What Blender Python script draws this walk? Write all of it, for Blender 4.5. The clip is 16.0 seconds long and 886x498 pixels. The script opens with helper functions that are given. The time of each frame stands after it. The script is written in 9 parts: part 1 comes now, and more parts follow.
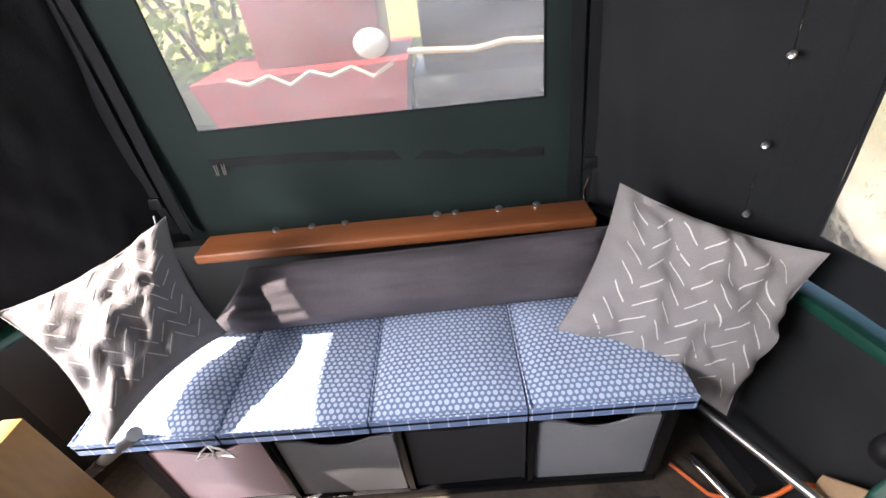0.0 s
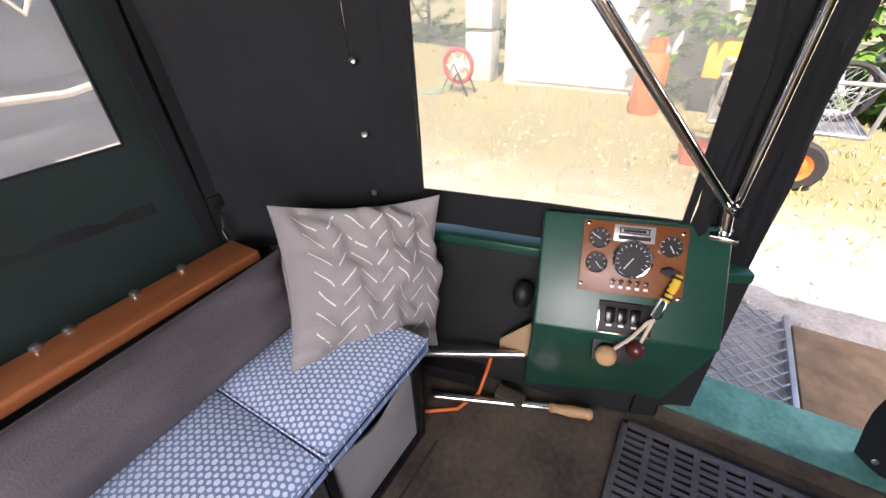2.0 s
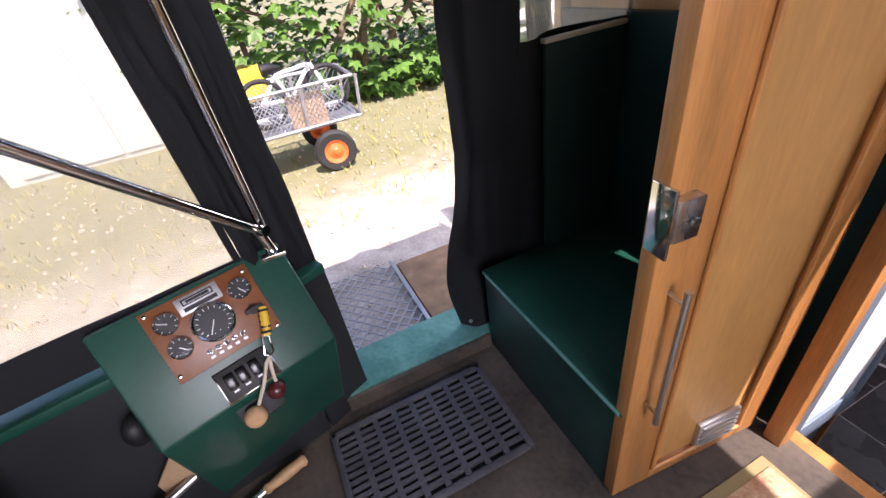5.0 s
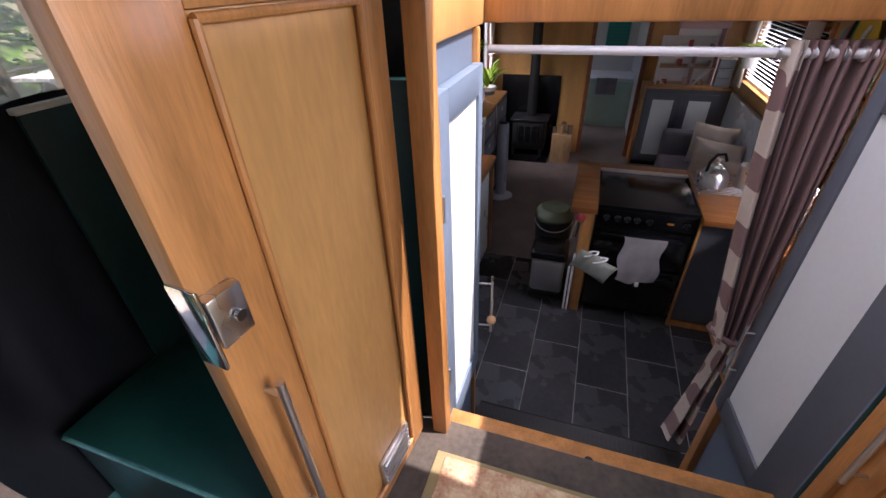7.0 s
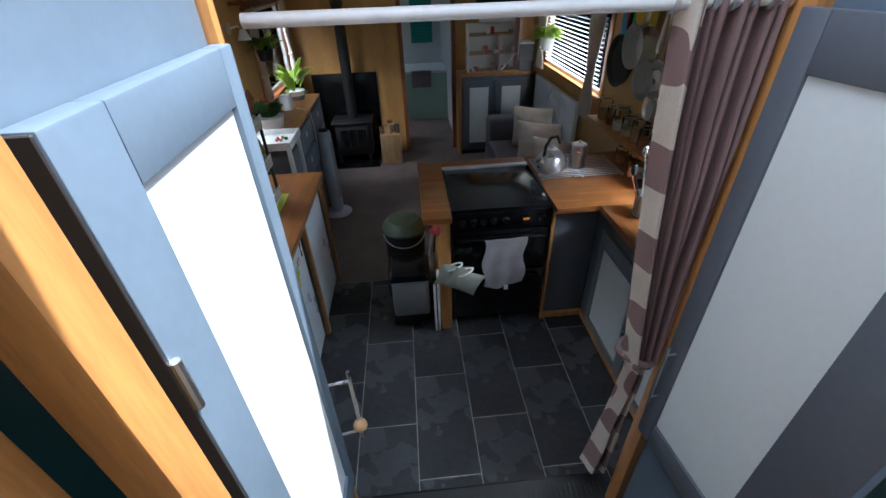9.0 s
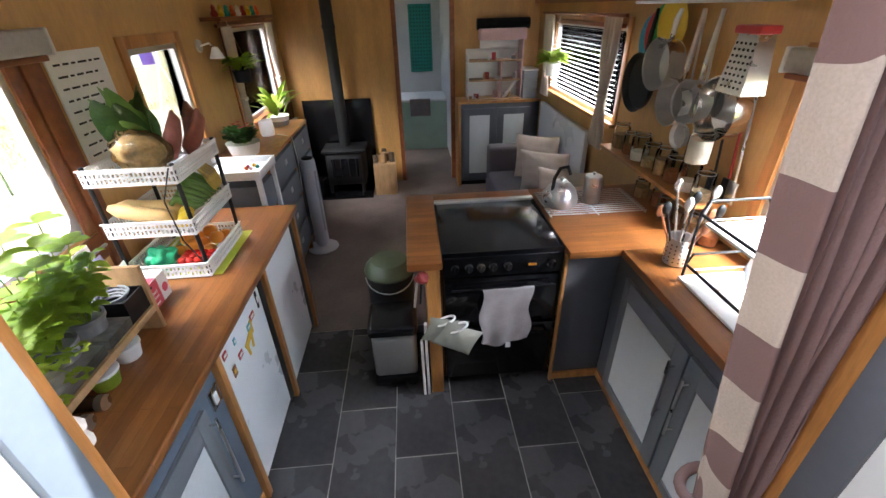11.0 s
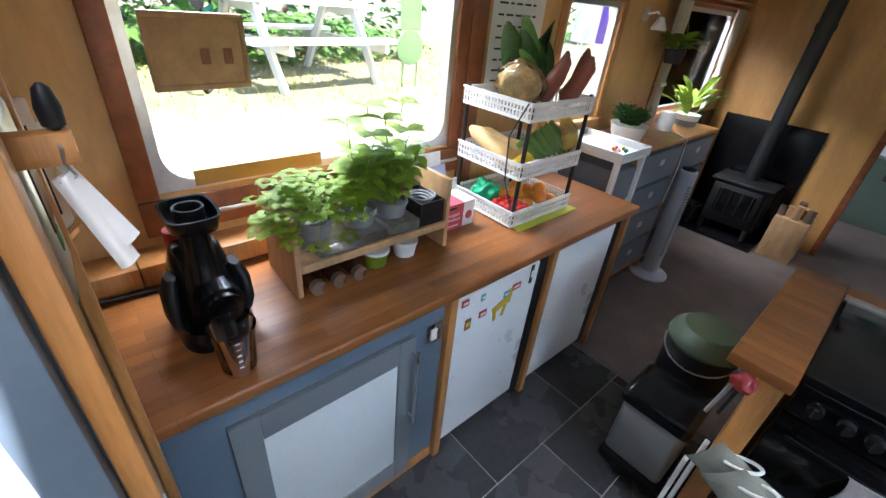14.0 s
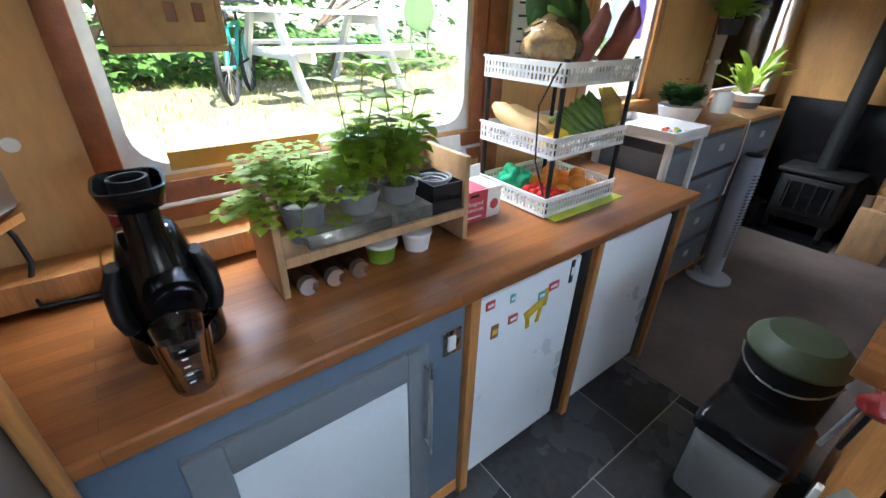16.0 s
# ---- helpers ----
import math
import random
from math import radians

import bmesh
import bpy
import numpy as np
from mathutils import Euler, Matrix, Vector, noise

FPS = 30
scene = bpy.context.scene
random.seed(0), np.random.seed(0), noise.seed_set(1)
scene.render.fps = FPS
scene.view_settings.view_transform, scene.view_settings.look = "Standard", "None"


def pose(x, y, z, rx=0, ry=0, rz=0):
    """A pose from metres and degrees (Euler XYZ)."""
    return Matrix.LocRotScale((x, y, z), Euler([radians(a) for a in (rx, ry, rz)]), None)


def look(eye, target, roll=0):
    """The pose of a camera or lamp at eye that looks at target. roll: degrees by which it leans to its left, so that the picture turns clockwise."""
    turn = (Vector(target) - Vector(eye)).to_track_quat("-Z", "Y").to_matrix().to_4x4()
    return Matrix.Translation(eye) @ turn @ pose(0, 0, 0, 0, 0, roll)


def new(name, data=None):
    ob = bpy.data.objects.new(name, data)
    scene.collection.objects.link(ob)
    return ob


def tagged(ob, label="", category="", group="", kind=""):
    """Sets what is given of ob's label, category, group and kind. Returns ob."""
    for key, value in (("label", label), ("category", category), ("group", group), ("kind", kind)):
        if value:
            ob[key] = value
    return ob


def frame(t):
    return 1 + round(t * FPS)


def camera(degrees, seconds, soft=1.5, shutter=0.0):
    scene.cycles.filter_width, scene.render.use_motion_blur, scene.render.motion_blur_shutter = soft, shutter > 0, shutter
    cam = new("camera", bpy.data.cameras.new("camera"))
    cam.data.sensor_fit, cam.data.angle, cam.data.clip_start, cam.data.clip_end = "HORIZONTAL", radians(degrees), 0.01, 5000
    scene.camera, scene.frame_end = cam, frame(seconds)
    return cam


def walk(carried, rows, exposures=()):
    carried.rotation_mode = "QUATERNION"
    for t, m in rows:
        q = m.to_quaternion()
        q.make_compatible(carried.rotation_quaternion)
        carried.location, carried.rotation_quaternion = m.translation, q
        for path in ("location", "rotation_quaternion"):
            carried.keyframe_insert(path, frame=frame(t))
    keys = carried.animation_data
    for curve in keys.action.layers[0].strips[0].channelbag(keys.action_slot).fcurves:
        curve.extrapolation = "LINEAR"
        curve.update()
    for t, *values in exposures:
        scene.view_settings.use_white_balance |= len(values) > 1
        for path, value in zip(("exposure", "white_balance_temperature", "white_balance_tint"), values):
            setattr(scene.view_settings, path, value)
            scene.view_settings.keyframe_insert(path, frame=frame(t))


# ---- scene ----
cam = camera(93.5, 16.0)
PATH = [
    (0, (-0.16, 0.89, 2.286), (-0.084, -0.747, 1.139), -6.9),
    (0.5, (-0.091, 0.919, 2.278), (-0.504, -0.664, 1.127), -8.0),
    (1, (-0.045, 0.912, 2.268), (-0.914, -0.473, 1.116), -4.9),
    (1.5, (-0.028, 0.834, 2.257), (-1.226, -0.296, 1.124), -3.6),
    (2, (-0.023, 0.788, 2.241), (-1.433, -0.092, 1.128), -2.0),
    (2.4, (-0.036, 0.762, 2.249), (-1.521, 0.043, 1.12), -2.0),
    (2.5, (-0.026, 0.772, 2.243), (-1.538, 0.076, 1.134), -2.5),
    (3, (-0.033, 0.806, 2.252), (-1.579, 0.21, 1.131), -2.9),
    (3.2, (-0.033, 0.83, 2.262), (-1.576, 0.255, 1.128), -2.7),
    (5.3, (-0.072, 1.055, 2.246), (-1.491, 1.878, 1.1), -8.8),
    (5.5, (-0.071, 1.083, 2.24), (-1.372, 2.082, 1.096), -7.2),
    (6, (-0.05, 1.15, 2.237), (-1.049, 2.461, 1.104), -4.4),
    (6.5, (-0.045, 1.197, 2.232), (-0.8, 2.676, 1.117), -2.3),
    (7, (-0.04, 1.255, 2.22), (-0.608, 2.827, 1.122), -2.3),
    (7.5, (-0.039, 1.377, 2.195), (-0.444, 2.998, 1.095), -1.9),
    (8, (-0.034, 1.506, 2.152), (-0.257, 3.157, 1.045), -0.4),
    (8.5, (-0.059, 1.649, 2.125), (-0.091, 3.308, 1.009), -0.5),
    (9, (-0.093, 1.793, 2.094), (0.022, 3.446, 0.973), -2.1),
    (9.2, (-0.081, 1.851, 2.076), (0.062, 3.5, 0.953), -2.3),
    (11.3, (0.008, 2.244, 1.897), (0.099, 3.983, 0.914), -1.2),
    (11.5, (-0.006, 2.276, 1.863), (-0.006, 4.023, 0.889), -2.4),
    (12, (-0.008, 2.357, 1.844), (-0.236, 4.093, 0.877), 0.1),
    (12.5, (-0.019, 2.426, 1.835), (-0.472, 4.12, 0.873), 0.4),
    (13, (0.005, 2.443, 1.815), (-0.775, 4.014, 0.853), 3.5),
    (13.5, (0.021, 2.493, 1.781), (-1.025, 3.881, 0.791), 6.1),
    (14, (0.017, 2.551, 1.729), (-1.221, 3.741, 0.704), 5.8),
    (14.5, (0.024, 2.574, 1.673), (-1.319, 3.639, 0.642), 8.4),
    (15, (0.022, 2.571, 1.646), (-1.403, 3.528, 0.619), 8.0),
    (15.5, (-0.031, 2.645, 1.565), (-1.449, 3.626, 0.552), 5.1),
    (16, (-0.07, 2.721, 1.535), (-1.456, 3.796, 0.575), 1.4),
]
EXPOSURES = [(0, 1.84, 6900, 21), (3.2, 1.56, 7200, 30), (5.3, 1.4, 6500, 31), (7, 1.4, 6300, 29), (9.2, 1.5, 5600, 7), (11.3, 2.55, 6500, 16), (13.5, 2.4, 6000, 11), (16, 2.35, 5800, 10)]
walk(cam, [(t, look(eye, target, roll)) for t, eye, target, roll in PATH], EXPOSURES)

# ---- light ----
world = bpy.data.worlds.new("world")
scene.world = world
world.use_nodes = True
wt = world.node_tree
sky = wt.nodes.new("ShaderNodeTexSky")
sky.sky_type, sky.sun_disc = "NISHITA", False
SUN_FROM = Vector((0.52, 0.12, 0.84)).normalized()
sky.sun_elevation = math.asin(SUN_FROM.z)
sky.sun_rotation = math.atan2(SUN_FROM.x, SUN_FROM.y)
wt.links.new(sky.outputs[0], wt.nodes["Background"].inputs[0])
wt.nodes["Background"].inputs[1].default_value = 0.15
sun = new("sun", bpy.data.lights.new("sun", "SUN"))
sun.data.energy, sun.data.angle, sun.data.color = 4.5, radians(0.6), (1.0, 0.95, 0.87)
sun.matrix_world = look(SUN_FROM * 30, (0, 0, 0))


def sky_panel(name, at, target, w, h, power, tint=(0.95, 0.98, 1.0)):
    """An added area lamp over an opening, boosting the sky's light in through it."""
    ob = new(name, bpy.data.lights.new(name, "AREA"))
    ob.data.shape, ob.data.size, ob.data.size_y, ob.data.energy, ob.data.color = "RECTANGLE", w, h, power, tint
    ob.matrix_world = look(at, target)


sky_panel("sky_fill_port_galley", (-1.85, 3.28, 2.35), (-1.0, 3.28, 1.2), 1.2, 0.6, 31)
sky_panel("sky_fill_port_saloon", (-1.85, 5.6, 2.35), (-1.0, 5.6, 1.2), 1.8, 0.6, 49)
sky_panel("sky_fill_starboard_galley", (1.95, 3.23, 2.3), (1.1, 3.23, 1.1), 1.0, 0.6, 88)
# Second lamp at this window, added to brighten the fridge fronts.
sky_panel("sky_fill_starboard_low", (2.4, 3.23, 2.05), (1.4, 3.23, 1.5), 1.4, 0.9, 18, (0.74, 0.9, 1.0))
sky_panel("sky_fill_starboard_saloon", (1.95, 6.0, 2.35), (1.1, 6.0, 1.2), 1.4, 0.6, 44)
sky_panel("sky_fill_shower_room", (-1.85, 8.8, 2.3), (-0.9, 8.8, 1.0), 1.0, 0.6, 20)
sky_panel("sky_fill_hatch", (0.13, 2.33, 2.75), (0.13, 2.6, 0.5), 0.85, 0.4, 3.8)
sky_panel("sky_fill_exit_starboard", (1.7, 1.35, 2.6), (0.0, 0.6, 1.3), 1.2, 0.9, 26)


# ---- materials ----
def mat(name, color, rough=0.6, metal=0.0, vary=0.15, scale=6.0, bump=0.1, fine=60.0, second=None, stretch=(1, 1, 1), spec=0.5, alpha=None):
    """A surface with broad and fine variation; second: the colour of the stains."""
    m = bpy.data.materials.new(name)
    m.use_nodes = True
    n, l = m.node_tree.nodes, m.node_tree.links
    b = n["Principled BSDF"]
    b.inputs["Roughness"].default_value, b.inputs["Metallic"].default_value = rough, metal
    b.inputs["Specular IOR Level"].default_value = spec
    co = n.new("ShaderNodeTexCoord")
    mp = n.new("ShaderNodeMapping")
    mp.inputs["Scale"].default_value = stretch
    l.new(co.outputs["Object"], mp.inputs["Vector"])
    broad, grain = n.new("ShaderNodeTexNoise"), n.new("ShaderNodeTexNoise")
    broad.inputs["Scale"].default_value, broad.inputs["Detail"].default_value = scale, 4
    grain.inputs["Scale"].default_value, grain.inputs["Detail"].default_value = fine, 3
    l.new(mp.outputs[0], broad.inputs["Vector"])
    l.new(mp.outputs[0], grain.inputs["Vector"])
    add = n.new("ShaderNodeMath")
    add.operation = "MULTIPLY_ADD"
    l.new(grain.outputs["Fac"], add.inputs[0])
    add.inputs[1].default_value = 0.45
    l.new(broad.outputs["Fac"], add.inputs[2])
    ramp = n.new("ShaderNodeValToRGB")
    ramp.color_ramp.elements[0].position, ramp.color_ramp.elements[1].position = 0.5, 0.95
    c2 = second or tuple(c * (1 - vary) for c in color)
    c1 = tuple(min(1.0, c * (1 + vary * 0.6)) for c in color)
    ramp.color_ramp.elements[0].color, ramp.color_ramp.elements[1].color = (*c2, 1), (*c1, 1)
    l.new(add.outputs[0], ramp.inputs[0])
    l.new(ramp.outputs[0], b.inputs["Base Color"])
    rr = n.new("ShaderNodeMapRange")
    rr.inputs["To Min"].default_value, rr.inputs["To Max"].default_value = max(0.02, rough - 0.12), min(1, rough + 0.12)
    l.new(broad.outputs["Fac"], rr.inputs["Value"])
    l.new(rr.outputs[0], b.inputs["Roughness"])
    if bump:
        bp = n.new("ShaderNodeBump")
        bp.inputs["Strength"].default_value, bp.inputs["Distance"].default_value = bump, 0.004
        l.new(grain.outputs["Fac"], bp.inputs["Height"])
        l.new(bp.outputs[0], b.inputs["Normal"])
    return m


def glassy(name, color=(1, 1, 1), rough=0.0, ior=1.45, thin=True, clear=0.9):
    """Thin glass: mostly clear, glossy by Fresnel."""
    m = bpy.data.materials.new(name)
    m.use_nodes = True
    n, l = m.node_tree.nodes, m.node_tree.links
    n.remove(n["Principled BSDF"])
    tr, gl, mx, fr = n.new("ShaderNodeBsdfTransparent"), n.new("ShaderNodeBsdfGlossy"), n.new("ShaderNodeMixShader"), n.new("ShaderNodeFresnel")
    tr.inputs[0].default_value = (*[c * clear for c in color], 1)
    gl.inputs["Roughness"].default_value = rough
    fr.inputs[0].default_value = ior
    l.new(fr.outputs[0], mx.inputs[0])
    l.new(tr.outputs[0], mx.inputs[1])
    l.new(gl.outputs[0], mx.inputs[2])
    l.new(mx.outputs[0], n["Material Output"].inputs["Surface"])
    return m


OAK = mat("oak", (0.46, 0.205, 0.06), 0.38, vary=0.35, scale=3, fine=30, stretch=(6, 6, 0.7), bump=0.15)
PLY = mat("birch_ply", (0.54, 0.285, 0.09), 0.4, vary=0.22, scale=2, fine=22, stretch=(4, 4, 0.8), bump=0.06)
PLYLIGHT = mat("ply_lining", (0.57, 0.325, 0.12), 0.5, vary=0.2, scale=1.5, fine=20, stretch=(3, 3, 0.8), bump=0.06)
SHELFWOOD = mat("varnished_brown_wood", (0.26, 0.085, 0.03), 0.4, vary=0.3, scale=4, fine=40, stretch=(0.6, 6, 6))
GREY = mat("grey_paint", (0.095, 0.105, 0.125), 0.5, vary=0.12, scale=4, bump=0.05)
GREYMID = mat("mid_grey_paint", (0.17, 0.185, 0.20), 0.45, vary=0.1, scale=4, bump=0.05)
BLUEGREY = mat("blue_grey_paint", (0.12, 0.16, 0.21), 0.45, vary=0.12, scale=4, bump=0.05)
WHITEPANEL = mat("pale_panel", (0.62, 0.65, 0.66), 0.5, vary=0.06, scale=3, bump=0.03)
FABRIC = mat("black_canvas", (0.013, 0.0145, 0.017), 0.8, vary=0.35, scale=4, fine=300, bump=0.3, spec=0.25)
FABRICGREEN = mat("dark_green_canvas", (0.014, 0.026, 0.024), 0.85, vary=0.3, scale=3, fine=300, bump=0.3, spec=0.3)
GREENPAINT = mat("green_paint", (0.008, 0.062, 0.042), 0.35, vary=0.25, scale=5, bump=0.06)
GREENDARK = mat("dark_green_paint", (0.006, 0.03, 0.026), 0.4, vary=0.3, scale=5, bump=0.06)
CREAMPAINT = mat("cream_paint", (0.6, 0.55, 0.43), 0.5, vary=0.2, scale=12, bump=0.1)
TEAL = mat("worn_teal_paint", (0.1, 0.26, 0.22), 0.5, vary=0.3, scale=7, second=(0.03, 0.15, 0.12), bump=0.15)
DECKMAT = mat("deck_ply", (0.075, 0.06, 0.045), 0.75, vary=0.5, scale=5, fine=50, second=(0.03, 0.024, 0.018), bump=0.25)
BLACK = mat("black_enamel", (0.005, 0.005, 0.006), 0.2, vary=0.2, bump=0.01, spec=0.4)
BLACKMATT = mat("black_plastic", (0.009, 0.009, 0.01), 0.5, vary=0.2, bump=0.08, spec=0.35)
DARKEDGE = mat("dark_edge_paint", (0.03, 0.028, 0.03), 0.6, vary=0.2, bump=0.05)
TILE = mat("slate_tile", (0.056, 0.058, 0.064), 0.27, vary=0.4, scale=2.5, fine=30, second=(0.026, 0.026, 0.029), bump=0.12)
GROUT = mat("grey_grout", (0.4, 0.38, 0.36), 0.9, vary=0.15, fine=120)
CARPET = mat("brown_vinyl", (0.15, 0.116, 0.1), 0.6, vary=0.3, scale=4, fine=35, bump=0.1)
STEEL = mat("steel", (0.68, 0.68, 0.67), 0.3, 1.0, vary=0.1, bump=0.03)
WHITE = mat("white_enamel", (0.74, 0.77, 0.8), 0.3, vary=0.04, scale=3, bump=0.02)
GRASS = mat("grass", (0.13, 0.16, 0.04), 0.9, vary=0.5, scale=1.2, fine=40, second=(0.3, 0.23, 0.11), bump=0.6)


# ---- mesh helpers ----
def box(bm, lo, hi, m=None):
    r = bmesh.ops.create_cube(bm, size=1)["verts"]
    size = [h - a for a, h in zip(lo, hi)]
    mid = [(h + a) / 2 for a, h in zip(lo, hi)]
    bmesh.ops.transform(bm, matrix=Matrix.LocRotScale(mid, None, size), verts=r)
    if m is not None:
        bmesh.ops.transform(bm, matrix=m, verts=r)
    return r


def bevelled(bm, w=0.004, seg=2):
    bmesh.ops.bevel(bm, geom=bm.edges[:], offset=w, segments=seg, affect="EDGES", profile=0.5)
    return bm


def bbox(lo, hi, w=0.004, seg=2, m=None):
    bm = bmesh.new()
    box(bm, lo, hi)
    if w:
        bevelled(bm, w, seg)
    if m is not None:
        bm.transform(m)
    return bm


def rod(bm, p, q, r, seg=14, r2=None):
    p, q = Vector(p), Vector(q)
    d = q - p
    m = Matrix.Translation((p + q) / 2) @ d.to_track_quat("Z", "Y").to_matrix().to_4x4()
    return bmesh.ops.create_cone(bm, cap_ends=True, segments=seg, radius1=r, radius2=r if r2 is None else r2, depth=d.length, matrix=m)["verts"]


def tube(bm, pts, r, seg=10):
    """A bent tube through points, with a radius or a list of radii."""
    pts = [Vector(p) for p in pts]
    rings = []
    up = None
    for i, p in enumerate(pts):
        d = (pts[min(i + 1, len(pts) - 1)] - pts[max(i - 1, 0)]).normalized()
        if up is None:
            up = d.orthogonal().normalized()
        up = (up - d * up.dot(d)).normalized()
        side = d.cross(up)
        rad = r[i] if isinstance(r, (list, tuple)) else r
        rings.append([bm.verts.new(p + (up * math.cos(a) + side * math.sin(a)) * rad) for a in [k * math.tau / seg for k in range(seg)]])
    for a, b in zip(rings, rings[1:]):
        for k in range(seg):
            bm.faces.new((a[k], a[(k + 1) % seg], b[(k + 1) % seg], b[k]))
    bm.faces.new(rings[0][::-1])
    bm.faces.new(rings[-1])
    return bm


def lathe(bm, profile, at=(0, 0, 0), seg=24, m=None, cap=True):
    """A turned body: profile of (radius, height)."""
    at = Vector(at)
    rings = []
    made = []
    for r, z in profile:
        ring = [bm.verts.new(Vector((r * math.cos(k * math.tau / seg), r * math.sin(k * math.tau / seg), z))) for k in range(seg)]
        rings.append(ring)
        made += ring
    for a, b in zip(rings, rings[1:]):
        for k in range(seg):
            bm.faces.new((a[k], a[(k + 1) % seg], b[(k + 1) % seg], b[k]))
    if cap:
        bm.faces.new(rings[0][::-1])
        bm.faces.new(rings[-1])
    bmesh.ops.transform(bm, matrix=Matrix.Translation(at) @ (m or Matrix()), verts=made)
    return made


def loft(bm, rings, seg=32):
    """A closed body through rings of (x, y, z, half x, half y, squareness)."""
    loops = []
    for x, y, z, rx, ry, n in rings:
        loop = []
        for k in range(seg):
            c, q = math.cos(k * math.tau / seg), math.sin(k * math.tau / seg)
            loop.append(bm.verts.new((x + rx * math.copysign(abs(c) ** (2 / n), c), y + ry * math.copysign(abs(q) ** (2 / n), q), z)))
        loops.append(loop)
    for a, b in zip(loops, loops[1:]):
        for k in range(seg):
            bm.faces.new((a[k], a[(k + 1) % seg], b[(k + 1) % seg], b[k]))
    bm.faces.new(loops[0][::-1])
    bm.faces.new(loops[-1])
    return bm


def prism(bm, poly, d):
    """A polygon of 3D points pushed along d."""
    d = Vector(d)
    a = [bm.verts.new(Vector(p)) for p in poly]
    b = [bm.verts.new(Vector(p) + d) for p in poly]
    n = len(poly)
    bm.faces.new(a[::-1])
    bm.faces.new(b)
    for k in range(n):
        bm.faces.new((a[k], a[(k + 1) % n], b[(k + 1) % n], b[k]))
    bmesh.ops.recalc_face_normals(bm, faces=bm.faces[:])
    return bm


def hull_wall(bm, quad, thick):
    """A slab on four corners, thickened along its normal."""
    q = [Vector(p) for p in quad]
    n = (q[1] - q[0]).cross(q[3] - q[0]).normalized()
    return prism(bm, q, n * thick)


def finish(bm, name, material, smooth=None):
    me = bpy.data.meshes.new(name)
    bmesh.ops.recalc_face_normals(bm, faces=bm.faces[:])
    bm.to_mesh(me)
    bm.free()
    me.materials.append(material)
    if smooth is not None:
        me.polygons.foreach_set("use_smooth", [True] * len(me.polygons))
        me.set_sharp_from_angle(angle=radians(smooth))
    return me


def thing(name, at, label, category, group="", rz=0.0, kind=""):
    ob = new(name)
    ob.empty_display_size = 0.05
    ob.matrix_world = pose(*at, 0, 0, rz)
    ob["at"] = 1
    return tagged(ob, label, category, group, kind)


def part(name, bm, material, parent, label="", smooth=35, local=False):
    """One mesh under a thing or a part. Its points are the world's, or the thing's own if local."""
    top = parent
    while top.parent:
        top = top.parent
    if not local:
        bm.transform(top.matrix_basis.inverted())
    ob = new(name, finish(bm, name, material, smooth))
    ob.parent = parent
    return tagged(ob, label)


def solo(name, bm, material, label, category, group="", kind="", smooth=35):
    """A thing that is one mesh, with its origin at its base."""
    lo = Vector([min(v.co[i] for v in bm.verts) for i in range(3)])
    hi = Vector([max(v.co[i] for v in bm.verts) for i in range(3)])
    base = Vector(((lo.x + hi.x) / 2, (lo.y + hi.y) / 2, lo.z))
    bm.transform(Matrix.Translation(-base))
    ob = new(name, finish(bm, name, material, smooth))
    ob.location = base
    return tagged(ob, label, category, group, kind)


def structure(name, bm, material, label, smooth=None):
    return tagged(new(name, finish(bm, name, material, smooth)), label, name.split("_")[0], "", "structure")


DECK, SILL = 0.98, 0.93
XL, XR, YB, YF = -1.39, 1.50, 2.05, 7.40

# ---- structure: cabin ----
bm = bmesh.new()
box(bm, (XL - 0.1, 2.05, -0.12), (XR + 0.1, YF + 2.6, -0.003))
floor = structure("floor", bm, GROUT, "cabin floor under slate tiles and brown vinyl")
bm = bmesh.new()
box(bm, (XL, 4.5, -0.002), (XR, YF + 2.5, 0.001))
structure("floor_saloon", bm, CARPET, "brown stone-effect vinyl floor of the saloon")


def side_wall(name, x, sgn, holes, label, y0=2.05, y1=YF + 2.6):
    """A side of the cabin in strips round its window openings (y0, y1, z0, z1)."""
    bm = bmesh.new()
    ys = sorted({y0, y1, *[h[0] for h in holes], *[h[1] for h in holes]})
    for a, b in zip(ys, ys[1:]):
        zs = [(-0.1, 2.25)]
        for h in holes:
            if h[0] <= a and b <= h[1]:
                zs = [(-0.1, h[2]), (h[3], 2.25)]
        for c, d in zs:
            box(bm, (min(x, x + sgn * 0.035), a, c), (max(x, x + sgn * 0.035), b, d))
    return structure(name, bm, PLYLIGHT, label)


# Last hole in each wall: an unseen window added to daylight the passage.
HOLES_L = [(2.70, 3.86, 1.15, 1.88), (4.60, 5.12, 1.17, 1.80), (5.90, 6.98, 1.12, 1.84), (8.3, 9.3, 1.1, 1.85)]
HOLES_R = [(2.72, 3.74, 1.02, 1.74), (5.25, 6.75, 1.17, 1.80), (8.3, 9.3, 1.1, 1.85)]
side_wall("wall_port", XL, -1, HOLES_L, "varnished plywood cabin side with three windows")
side_wall("wall_starboard", XR, 1, HOLES_R, "varnished plywood cabin side with two windows")
bm = bmesh.new()
box(bm, (XL - 0.1, 2.62, 2.25), (XR + 0.1, YF + 2.7, 2.31))
box(bm, (XL - 0.1, 2.05, 2.25), (-0.36, 2.62, 2.31))
box(bm, (0.62, 2.05, 2.25), (XR + 0.1, 2.62, 2.31))
structure("ceiling", bm, WHITEPANEL, "pale cabin ceiling with the sliding hatch open")
bm = bmesh.new()
for lo, hi in (((XL, YF, 0), (-0.12, YF + 0.05, 2.25)), ((0.52, YF, 0), (XR, YF + 0.05, 2.25))):
    box(bm, lo, hi)
